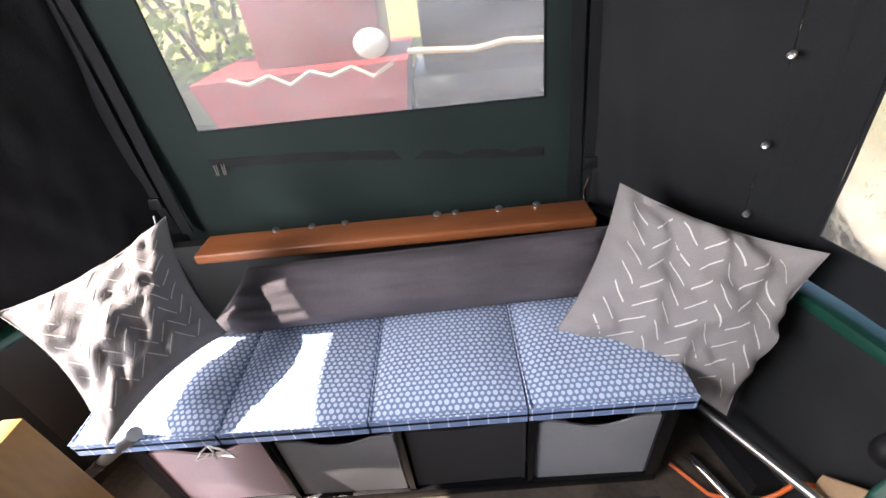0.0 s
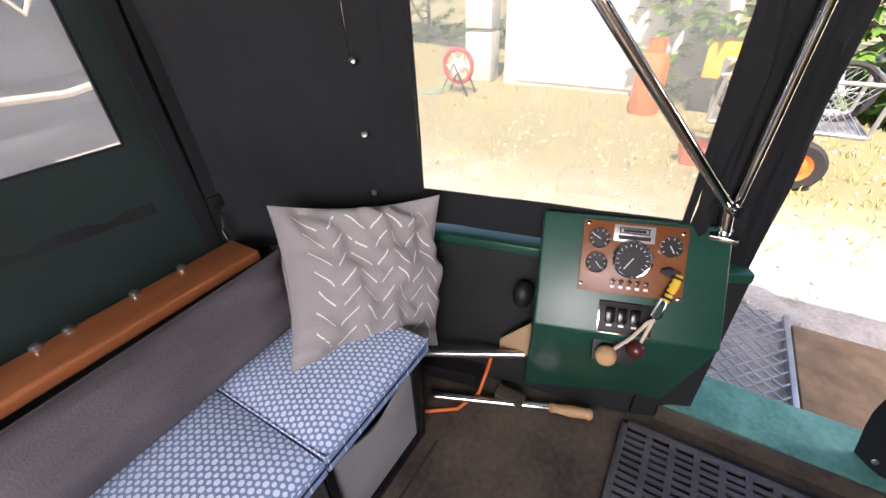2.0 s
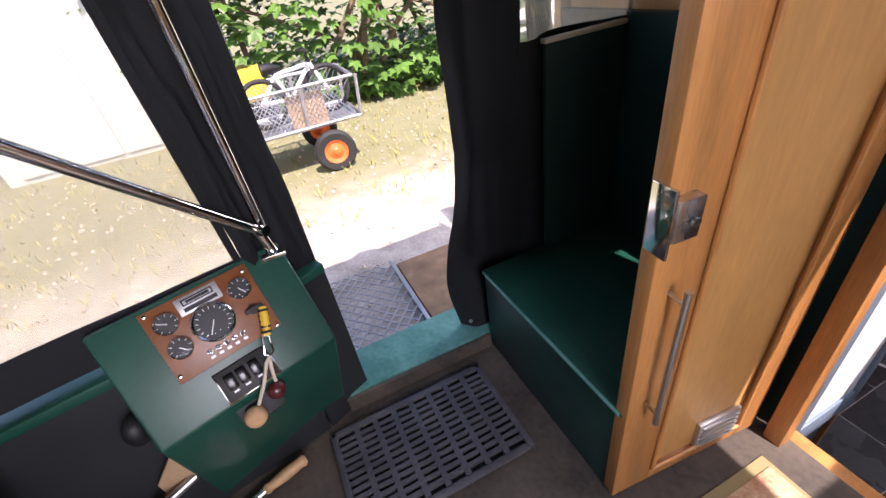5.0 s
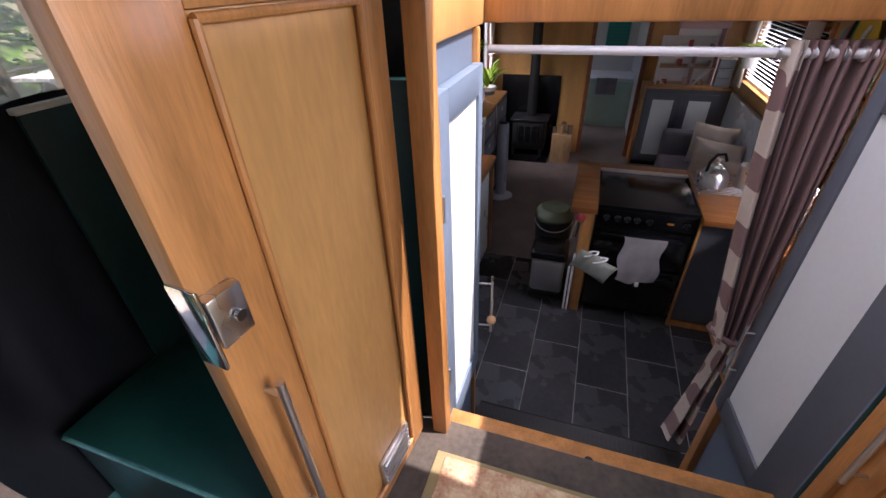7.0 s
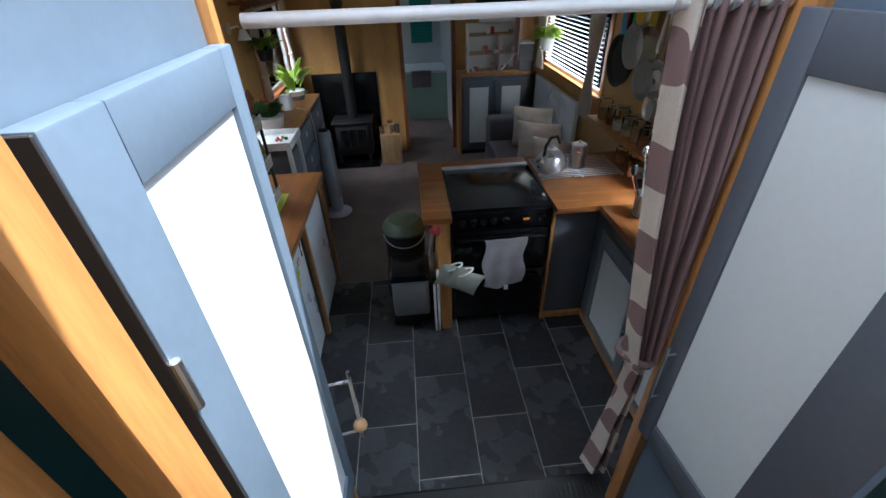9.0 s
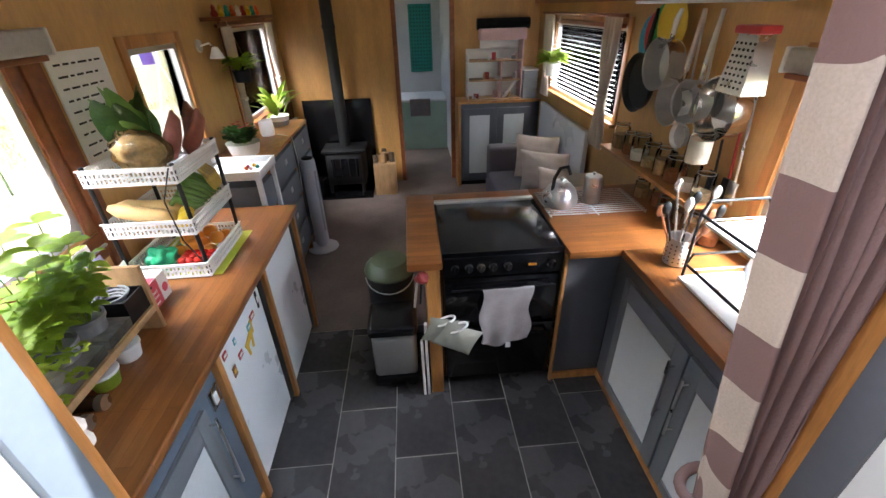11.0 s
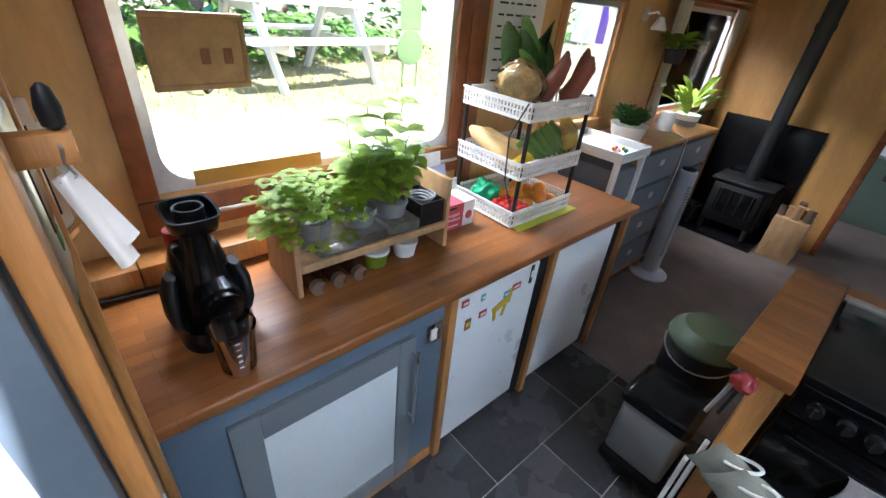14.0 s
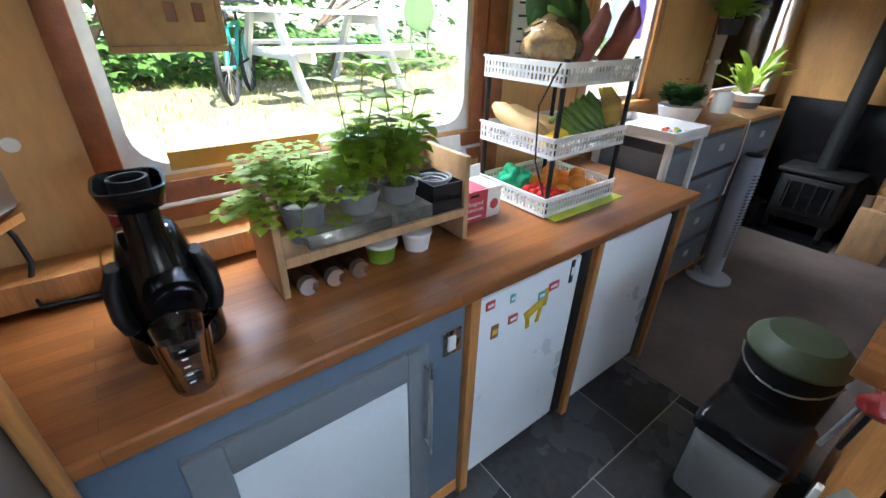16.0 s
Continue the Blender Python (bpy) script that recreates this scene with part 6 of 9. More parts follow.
window("window_1", XL, 2.70, 3.86, 1.15, 1.88, 1, "galley window in an aluminium frame with rounded corners", trim=SHELFWOOD, sill=False)
window("window_2", XL, 4.60, 5.12, 1.17, 1.80, 1, "upright side window in an oak frame", 0.02)
window("window_3", XL, 5.90, 6.98, 1.12, 1.84, 1, "saloon window with curtains in a wooden frame", 0.05, SHELFWOOD)
window("window_4", XR, 2.72, 3.74, 1.02, 1.74, -1, "galley window over the draining rack", 0.06)
window("window_5", XR, 5.25, 6.75, 1.17, 1.80, -1, "saloon window with a slatted wooden blind", 0.03)
# Unseen pair, added so daylight reaches the shower room.
window("unseen_window_port", XL, 8.3, 9.3, 1.1, 1.85, 1, "unseen window added to light the shower room", 0.05)
window("unseen_window_starboard", XR, 8.3, 9.3, 1.1, 1.85, -1, "unseen window added to light the shower room", 0.05)
for x, s, y0, y1, z in ((XL, 1, 2.60, 4.02, 1.83), (XR, -1, 2.62, 3.80, 1.70)):
    t = thing("blind_cassette", (x + s * 0.05, y0, z), "aluminium roller blind cassette over the galley window", "blind", "blind cassettes")
    a, b = sorted((x + s * 0.012, x + s * 0.085))
    part("box", bbox((a, y0, z), (b, y1, z + 0.085), 0.012, 3), ALU, t)
    part("slot", bbox((a + 0.01, y0 + 0.01, z - 0.022), (b - 0.02, y1 - 0.01, z - 0.001), 0.004), SHELFWOOD, t)
    part("end_cap", bbox((a - 0.002, y1, z - 0.004), (b + 0.002, y1 + 0.012, z + 0.088), 0.004), WHITEPLASTIC, t)
# wall pieces by the galley window
structure("trim_board_galley", bbox((XL, 3.925, 0.912), (XL + 0.018, 4.02, 1.83), 0.004), SHELFWOOD, "dark varnished board beside the galley window", 40)
structure("trim_rail_galley", bbox((XL, 2.64, 1.02), (XL + 0.012, 3.92, 1.135), 0.003), SHELFWOOD, "varnished board under the galley window", 40)
for ya, yb in ((2.104, 2.588), (2.591, 3.085), (3.088, 3.54)):
    structure("trim_plank_galley", bbox((XL + 0.001, ya, 0.922), (-1.268, yb, 0.99), 0.004, 2), OAK, "oak plank boxing along the back of the worktop", 40)
bm = bmesh.new()
lathe(bm, [(0.016, 0), (0.016, 0.012), (0.008, 0.016)], (XL, 2.735, 1.075), 14, pose(0, 0, 0, 0, 90, 0))
solo("pipe_clip", bm, STEEL, "steel clip holding the thin pipe", "clip")
bm = bmesh.new()
tube(bm, [(XL + 0.03, 2.74, 1.075), (XL + 0.03, 3.9, 1.085)], 0.007, 10)
solo("pipe", bm, ALU, "thin painted pipe along the wall under the window", "pipe")
t = thing("whiteboard", (XL + 0.02, 4.22, 1.35), "white list board with handwriting on the cabin side", "board")
part("board", bbox((XL + 0.002, 4.05, 1.35), (XL + 0.012, 4.40, 1.83), 0.003), WHITEPLASTIC, t)
bm = bmesh.new()
rng = random.Random(9)
for k in range(9):
    y = 4.08
    while y < 4.34:
        w = rng.uniform(0.02, 0.06)
        box(bm, (XL + 0.012, y, 1.78 - 0.045 * k), (XL + 0.0126, min(4.38, y + w), 1.788 - 0.045 * k))
        y += w + 0.015
tagged(part("writing", bm, BLACKMATT, t), "", "", "", "stuff")
t = thing("pin_board", (XL + 0.05, 2.873, 1.47), "framed cork pin board hanging in the galley window", "pin board")
PB = pose(XL + 0.045, 2.873, 1.47, 0, 0, 4)
part("cork", bbox((0, -0.115, 0), (0.012, 0.115, 0.16), 0.002, 2, PB), CORK, t)
part("frame", bbox((-0.002, -0.125, -0.015), (0.018, 0.125, 0.0), 0.003, 2, PB), PALEWOOD, t)
for lo, hi in (((-0.002, -0.125, 0.16), (0.018, 0.125, 0.175)), ((-0.002, -0.125, 0.0), (0.018, -0.111, 0.16)), ((-0.002, 0.111, 0.0), (0.018, 0.125, 0.16))):
    part("frame", bbox(lo, hi, 0.003, 2, PB), PALEWOOD, t)
for y in (0.0, 0.06):
    part("pinned_tag", bbox((0.012, y, 0.05), (0.015, y + 0.024, 0.09), 0.001, 1, PB), SHELFWOOD, t)
for y in (-0.1, 0.1):
    bm = bmesh.new()
    tube(bm, [PB @ Vector((0.006, y, 0.155)), (XL + 0.03, 2.873 + y * 0.5, 1.75), (XL - 0.002, 2.873, 1.90)], 0.0015, 6)
    part("cord", bm, STEEL, t)
GREENCARD = flat("sage_card", (0.5, 0.62, 0.4), 0.6)
lets_light(GREENCARD, 0.6)
t = thing("hanging_cutout", (XL + 0.03, 3.62, 1.45), "sage green paper cut-out hanging on the window glass", "ornament")
bm = bmesh.new()
box(bm, (XL + 0.012, 3.565, 1.62), (XL + 0.016, 3.655, 1.75))
bmesh.ops.create_cone(bm, cap_ends=True, segments=20, radius1=0.06, radius2=0.06, depth=0.004, matrix=Matrix.Translation((XL + 0.014, 3.61, 1.56)) @ Matrix.Rotation(radians(90), 4, "Y"))
for y in (3.575, 3.64):
    box(bm, (XL + 0.012, y, 1.42), (XL + 0.016, y + 0.008, 1.52))
part("shape", bm, GREENCARD, t)
bm = bmesh.new()
rod(bm, (XL + 0.014, 3.61, 1.75), (XL + 0.014, 3.61, 1.83), 0.001, 5)
part("string", bm, ROPE, t)
solo("brass_strip", bbox((XL + 0.014, 2.80, 1.165), (XL + 0.02, 3.22, 1.215), 0.002), flat("ochre_card", (0.45, 0.27, 0.05), 0.6), "ochre card strip standing on the window ledge", "strip")
# things on the lobby partition
t = thing("tag_hook", (-0.425, 2.52, 1.48), "white paper tags hanging from a steel hook on an oak peg", "tags")
part("peg", bbox((-0.445, 2.4875, 1.585), (-0.425, 2.552, 1.612), 0.003), OAK, t)
for k in (0, 1):
    bm = bmesh.new()
    sheet(bm, lambda u, v: (-0.432 + 0.02 * v + 0.004 * math.sin(u * 4) - 0.006 * k, 2.528 + 0.016 * u + (0.024 + 0.006 * k) * v, 1.572 - (0.085 - 0.02 * k) * v + 0.008 * u), 6, 8, 0.0012)
    part("paper_tag", bm, WHITEPLASTIC, t, "folded white paper")
bm = bmesh.new()
tube(bm, [(-0.435, 2.54, 1.612), (-0.424, 2.542, 1.60), (-0.426, 2.54, 1.588), (-0.432, 2.545, 1.575), (-0.43, 2.537, 1.566), (-0.428, 2.533, 1.572)], 0.0016, 8)
part("hook", bm, STEEL, t)
bm = bmesh.new()
lathe(bm, [(0.003, 0), (0.008, 0.004), (0.009, 0.018), (0.006, 0.032), (0.002, 0.036)], (-0.436, 2.543, 1.612), 14)
part("clip", bm, BLACKMATT, t, "black rubber clip")
structure("trim_batten", bbox((-0.737, 2.4875, 0.68), (-0.706, 2.508, 2.1), 0.006, 3), OAK, "oak batten edging the dark board", 40)
# microwave on its shelf in the alcove, turned to the galley
MW = pose(-1.30, 2.50, 1.15, 0, 0, -26.6)
solo("microwave_shelf", bbox((0.0, -0.18, -0.025), (0.47, -0.002, -0.001), 0.003, 2, MW), OAK, "oak corner shelf under the microwave", "shelf")
t = thing("microwave", (-1.1, 2.35, 1.15), "silver framed microwave with a black glass door", "microwave")
part("body", bbox((0.0, -0.17, 0.0), (0.48, -0.021, 0.315), 0.006, 2, MW), ALU, t)
mwd = part("door", bbox((0.0, -0.02, 0.0), (0.48, 0.0, 0.315), 0.008, 3, MW), STEEL, t, "brushed steel door frame")
part("glass", bbox((0.045, 0.0, 0.05), (0.40, 0.003, 0.265), 0.001, 1, MW), GLASSBLACK, mwd, "black door glass")
part("trim_bar", bbox((0.0, 0.0, 0.0), (0.48, 0.010, 0.018), 0.004, 2, MW), CHROME, mwd)
bm = bmesh.new()
tube(bm, [(-1.33, 2.44, 1.15), (-1.335, 2.46, 1.08), (-1.31, 2.47, 1.02), (-1.29, 2.45, 0.96), (-1.255, 2.46, 0.93), (-1.25, 2.6, 0.918), (-1.255, 2.80, 0.918)], 0.006, 8)
solo("power_cable", bm, BLACKMATT, "black power cable trailing along the worktop", "cable")
t = thing("wall_hooks", (XL, 2.51, 1.27), "two round white stick-on hooks on the plywood side", "hooks")
for y, z in ((2.509, 1.376), (2.516, 1.272)):
    bm = bmesh.new()
    lathe(bm, [(0.017, 0), (0.017, 0.006), (0.012, 0.009)], (XL, y, z), 18, pose(0, 0, 0, 0, 90, 0))
    part("pad", bm, WHITEPLASTIC, t)
t = thing("wall_unit", (-0.52, 2.487, 1.43), "rounded silver control unit on the dark board", "control unit")
part("case", bbox((-0.575, 2.4875, 1.43), (-0.455, 2.512, 1.62), 0.011, 3), ALU, t)
part("screen", bbox((-0.55, 2.512, 1.50), (-0.49, 2.5135, 1.57), 0.0), BLACK, t)
part("sticker", bbox((-0.525, 2.512, 1.475), (-0.50, 2.5135, 1.495), 0.0), LEAF, t, "green sticker")

# ---- peninsula and cooker ----
pen = thing("peninsula_cabinet", (0.05, 4.25, 0), "oak end panel and grey back of the galley peninsula", "cabinet")
part("end_panel", bbox((0.03, 3.885, 0), (0.098, 4.66, 0.87), 0.004), OAK, pen)
part("back_panel", bbox((0.098, 4.60, 0), (1.48, 4.66, 0.87), 0.002), GREY, pen)
part("side_panel", bbox((0.735, 3.93, 0.05), (1.02, 3.95, 0.868), 0.002), GREY, pen)
part("side_post", bbox((0.725, 3.905, 0.0), (0.74, 3.93, 0.87), 0.002), OAK, pen)
part("plinth", bbox((0.74, 3.915, 0.0), (1.02, 3.935, 0.045), 0.002), OAK, pen)
wt2 = thing("worktop", (0.9, 4.3, 0.872), "varnished block-board worktop round the cooker", "worktop")
for lo, hi, m in (((-0.058, 3.845, 0.872), (0.108, 4.68, 0.911), STAVE_X), ((0.1085, 4.575, 0.872), (0.7275, 4.68, 0.911), STAVE_X), ((0.728, 3.865, 0.872), (XR - 0.002, 4.68, 0.911), STAVE_X), ((0.985, 2.56, 0.872), (XR - 0.002, 3.8645, 0.911), STAVE_Y)):
    part("board", bbox(lo, hi, 0.004), m, wt2)
ck = thing("gas_cooker", (0.415, 4.25, 0), "black freestanding gas cooker with its glass lid down", "cooker")
part("body", bbox((0.112, 3.955, 0.05), (0.724, 4.555, 0.895), 0.004), BLACK, ck)
part("plinth", bbox((0.125, 3.99, 0.0), (0.71, 4.54, 0.05), 0.002), BLACKMATT, ck)
part("fascia", bbox((0.114, 3.925, 0.765), (0.722, 3.957, 0.885), 0.008, 3), BLACK, ck)
lid = part("glass_lid", bbox((0.118, 3.94, 0.897), (0.718, 4.525, 0.906), 0.004), GLASSBLACK, ck, "smoked glass lid")
bm = bmesh.new()
for lo, hi in (((0.112, 3.928, 0.888), (0.724, 3.942, 0.909)), ((0.112, 3.942, 0.888), (0.122, 4.53, 0.909)), ((0.714, 3.942, 0.888), (0.724, 4.53, 0.909))):
    box(bm, lo, hi)
part("lid_rim", bm, BLACK, lid)
part("lid_hinge_strip", bbox((0.112, 4.53, 0.896), (0.724, 4.568, 0.918), 0.004), ALU, lid)
for x in (0.175, 0.245, 0.305, 0.365, 0.44, 0.66):
    bm = bmesh.new()
    rod(bm, (x, 3.925, 0.825), (x, 3.905, 0.825), 0.019, 20)
    box(bm, (x - 0.004, 3.893, 0.81), (x + 0.004, 3.906, 0.84))
    k = part("knob", bm, BLACKMATT, ck)
    bm = bmesh.new()
    lathe(bm, [(0.0215, 0), (0.0215, 0.003)], (x, 3.9245, 0.825), 20, pose(0, 0, 0, 90, 0, 0))
    part("knob_ring", bm, CHROME, k)
part("clock", bbox((0.525, 3.921, 0.805), (0.605, 3.9255, 0.845), 0.002), GLASSBLACK, ck)
part("clock_digits", bbox((0.545, 3.9203, 0.818), (0.585, 3.921, 0.832), 0), flat("amber_digits", (0.6, 0.2, 0.02), 0.4), ck)
for za, zb in ((0.06, 0.44), (0.455, 0.755)):
    d = part("oven_door", bbox((0.118, 3.93, za), (0.718, 3.955, zb), 0.006, 2), GLASSBLACK, ck, "black glass oven door")
    bm = bmesh.new()
    rod(bm, (0.155, 3.895, zb - 0.045), (0.685, 3.895, zb - 0.045), 0.009, 14)
    for x in (0.17, 0.67):
        rod(bm, (x, 3.895, zb - 0.045), (x, 3.932, zb - 0.045), 0.007, 10)
    part("handle", bm, BLACK, d)
bm = bmesh.new()


def towelfn(u, v):
    z = 0.722 - 0.36 * abs(v - 0.02)
    x = 0.305 + 0.255 * u
    return (x + 0.012 * math.sin(v * 9 + u), 3.882 - 0.006 * math.sin(u * 14 + v * 3) * v - 0.012 * v, z - 0.02 * v * math.sin(u * 5))


sheet(bm, towelfn, 26, 24, 0.012)
t = thing("tea_towel", (0.43, 3.88, 0.4), "grey terry tea towel hung over the oven handle", "towel")
part("cloth", bm, TOWEL, t, smooth=70)
part("tag", bbox((0.44, 3.862, 0.335), (0.465, 3.866, 0.37), 0), WHITEPLASTIC, t)
mtt = thing("oven_mitts", (0.12, 3.86, 0.45), "pair of sage grey oven mitts hanging by the cooker", "oven mitts")
for k, (dx, dz, ry) in enumerate(((0.0, 0.0, 22), (0.06, -0.02, 34))):
    f = pillow_shape([(-0.10, 0, -0.09), (0.12, 0, -0.07), (0.10, 0, 0.10), (-0.10, 0, 0.07)], 0.03, 3 + k, 0.008)
    bm = bmesh.new()
    G = {}
    for s in (1, -1):
        for i in range(13):
            for jx2 in range(13):
                G[s, i, jx2] = G[1, i, jx2] if s == -1 and (i in (0, 12) or jx2 in (0, 12)) else bm.verts.new(f(i / 6 - 1, jx2 / 6 - 1, s))
        for i in range(12):
            for jx2 in range(12):
                bm.faces.new([G[s, i, jx2], G[s, i + 1, jx2], G[s, i + 1, jx2 + 1], G[s, i, jx2 + 1]][::s])
    bm.transform(pose(0.11 + dx, 3.85 - 0.035 * k, 0.49 + dz, 0, ry, 0))
    part("mitt", bm, MITT, mtt, smooth=70)
    bm = bmesh.new()
    tube(bm, [Vector((0.115 + dx, 3.85 - 0.035 * k, 0.56 + dz)) + Vector((0.10 * math.cos(radians(ry)) * 0 + 0.05 * math.cos(a), 0.028 * math.sin(a), 0.02 * math.cos(a))) for a in [q * math.tau / 16 for q in range(17)]], 0.006, 6)
    part("cuff", bm, WHITEPLASTIC, mtt, smooth=60)
gl = thing("lighter", (-0.01, 3.83, 0.8), "red handled gas lighter and scissors hanging on the peninsula end", "lighter")
bm = bmesh.new()
bmesh.ops.create_icosphere(bm, subdivisions=3, radius=0.032, matrix=Matrix.Translation((0.005, 3.835, 0.84)))
for v in bm.verts:
    v.co += (v.co - Vector((0.005, 3.835, 0.84))) * noise.noise(v.co * 35) * 0.6
part("red_grip", bm, REDPAINT, gl)
for k in (0, 1):
    bm = bmesh.new()
    rod(bm, (0.005 - 0.02 * k, 3.838, 0.815), (-0.005 - 0.03 * k, 3.84, 0.69 - 0.02 * k), 0.006)
    part("shaft", bm, STEEL if k else BLACKMATT, gl)
fs = thing("folding_step", (0.0, 3.90, 0), "folded white step stool standing against the peninsula", "step stool")
for k in (0, 1):
    part("frame", bbox((-0.02 + 0.024 * k, 3.872, 0.0), (-0.004 + 0.024 * k, 3.90, 0.40 + 0.12 * k), 0.003), WHITEPLASTIC, fs)
# bins
bn = thing("pedal_bin", (-0.165, 4.09, 0), "square black and grey pedal bin by the peninsula", "bin")
part("body", bbox((-0.295, 3.975, 0.06), (-0.045, 4.20, 0.36), 0.025, 3), BINBODY, bn)
part("base", bbox((-0.305, 3.965, 0.0), (-0.035, 4.21, 0.062), 0.015, 3), BLACKMATT, bn)
part("lid", bbox((-0.31, 3.96, 0.362), (-0.03, 4.215, 0.445), 0.03, 3), BLACK, bn)
part("pedal", bbox((-0.21, 3.935, 0.015), (-0.12, 3.966, 0.03), 0.004), BLACKMATT, bn)
gb = thing("round_bin", (-0.2, 4.43, 0), "tall dark round bin with an olive green lid", "bin")
bm = bmesh.new()
lathe(bm, [(0.11, 0), (0.135, 0.02), (0.148, 0.5), (0.15, 0.51), (0.02, 0.51)], (-0.19, 4.43, 0), 32)
part("body", bm, BLACKMATT, gb)
bm = bmesh.new()
lathe(bm, [(0.152, 0.515), (0.158, 0.53), (0.15, 0.56), (0.11, 0.6), (0.02, 0.612)], (-0.19, 4.43, 0), 32)
part("lid", bm, BINGREEN, gb)
bm = bmesh.new()
tube(bm, [(-0.19 + 0.154 * math.cos(a), 4.43 + 0.154 * math.sin(a), 0.50 - 0.06 * math.sin(-a)) for a in [radians(-170 + 16 * k) for k in range(11)]], 0.004, 6)
part("carry_wire", bm, STEEL, gb)

# ---- galley, starboard side ----
ur = thing("base_cabinet", (1.25, 3.2, 0), "grey base cabinets with pale panel doors under the sink side", "cabinet")
part("carcass", bbox((1.022, 2.56, 0.05), (XR - 0.01, 3.93, 0.868), 0.002), GREY, ur)
part("plinth", bbox((1.012, 2.56, 0.0), (1.03, 3.93, 0.05), 0.002), OAK, ur)
RX = Matrix(((0, -1, 0, 1.022), (1, 0, 0, 0), (0, 0, 1, 0), (0, 0, 0, 1)))
for a, b, pa, pb, hy in ((3.292, 3.812, 3.372, 3.768, 3.338), (2.765, 3.282, 2.81, 3.205, 3.242)):
    d = part("door", bbox((a, 0, 0.06), (b, 0.008, 0.78), 0.002, 2, RX), GREYMID, ur)
    for lo, hi in (((a, 0.008, 0.06), (pa, 0.02, 0.78)), ((pb, 0.008, 0.06), (b, 0.02, 0.78)), ((pa, 0.008, 0.675), (pb, 0.02, 0.78)), ((pa, 0.008, 0.06), (pb, 0.02, 0.115))):
        part("frame", bbox(lo, hi, 0.003, 2, RX), GREYMID, d)
    part("panel", bbox((pa, 0.008, 0.115), (pb, 0.011, 0.675), 0.001, 1, RX), WHITEPANEL, d, "pale panel")
    bar_handle(ur, RX @ Matrix.Translation((0, 0.02, 0)), hy, 0.40, 0.68, 0.006, 0.03)
# trivet rack
tv = thing("cooling_rack", (1.0, 4.42, 0.912), "chrome wire rack lying on the worktop", "rack")
for k in range(13):
    y = 4.25 + 0.027 * k
    bm = bmesh.new()
    rod(bm, (0.74, y, 0.926), (1.30, y, 0.926), 0.0035, 8)
    part("wire", bm, STEEL, tv)
for x in (0.75, 1.02, 1.29):
    bm = bmesh.new()
    rod(bm, (x, 4.24, 0.918), (x, 4.585, 0.918), 0.005, 8)
    part("cross_wire", bm, STEEL, tv)
kt = thing("kettle", (0.84, 4.39, 0.93), "brushed steel whistling kettle with a black handle", "kettle")
bm = bmesh.new()
lathe(bm, [(0.085, 0), (0.098, 0.01), (0.10, 0.04), (0.085, 0.09), (0.055, 0.125), (0.04, 0.132)], (0.84, 4.39, 0.930), 32)
part("body", bm, STEEL, kt)
bm = bmesh.new()
lathe(bm, [(0.042, 0.132), (0.036, 0.142), (0.008, 0.146), (0.012, 0.16), (0.004, 0.166)], (0.84, 4.39, 0.930), 24)
part("lid", bm, STEEL, kt)
bm = bmesh.new()
tube(bm, [(0.78, 4.36, 1.03), (0.785, 4.36, 1.10), (0.82, 4.38, 1.15), (0.87, 4.40, 1.15), (0.895, 4.41, 1.10)], 0.010, 10)
part("handle", bm, BLACKMATT, kt)
bm = bmesh.new()
tube(bm, [(0.77, 4.35, 0.99), (0.735, 4.33, 1.03), (0.72, 4.32, 1.045)], [0.02, 0.014, 0.012], 12)
part("spout", bm, STEEL, kt)
ps = thing("coffee_pot", (1.03, 4.40, 0.93), "tall polished steel coffee pot beside the kettle", "coffee pot")
bm = bmesh.new()
lathe(bm, [(0.05, 0), (0.052, 0.01), (0.046, 0.14), (0.05, 0.15), (0.046, 0.16), (0.008, 0.166), (0.01, 0.18)], (1.03, 4.40, 0.930), 28)
part("body", bm, STEEL, ps)
bm = bmesh.new()
tube(bm, [(1.07, 4.42, 1.06), (1.10, 4.435, 1.05), (1.105, 4.44, 0.99), (1.078, 4.425, 0.96)], 0.006, 8)
part("handle", bm, STEEL, ps)
# jar shelf
structure("shelf_jars", bbox((1.30, 3.92, 1.075), (XR - 0.001, 4.98, 1.097), 0.003), OAK, "narrow wooden jar shelf on the cabin side", 40)
FILL = [mat("oats", (0.55, 0.42, 0.25), 0.95, vary=0.3, scale=60), mat("flour", (0.75, 0.7, 0.6), 0.95), mat("lentils", (0.35, 0.13, 0.05), 0.95, vary=0.3, scale=70), mat("nuts", (0.4, 0.24, 0.11), 0.9, vary=0.4, scale=50)]
rng = random.Random(31)


def jar(x, y, z, r, h, fill, m):
    t = thing("glass_jar", (x, y, z), "clip-top glass jar of dry food by the cabin side", "jar", "glass jars")
    bm = bmesh.new()
    lathe(bm, [(r * 0.95, 0), (r, 0.008), (r, h * 0.78), (r * 0.8, h * 0.86), (r * 0.8, h * 0.9)], (x, y, z), 20, None, False)
    part("glass", bm, CLEAR, t)
    bm = bmesh.new()
    lathe(bm, [(r * 0.9, 0.006), (r * 0.92, h * fill)], (x, y, z), 18)
    part("contents", bm, m, t)
    bm = bmesh.new()
    lathe(bm, [(r * 0.86, h * 0.9), (r * 0.88, h * 0.93), (r * 0.86, h * 0.97), (r * 0.3, h)], (x, y, z), 20)
    l = part("lid", bm, CLEAR, t)
    bm = bmesh.new()
    tube(bm, [(x + r * 0.84 * math.cos(k), y + r * 0.84 * math.sin(k), z + h * 0.9) for k in [i * 0.45 for i in range(15)]], 0.002, 5)
    part("wire", bm, STEEL, l)


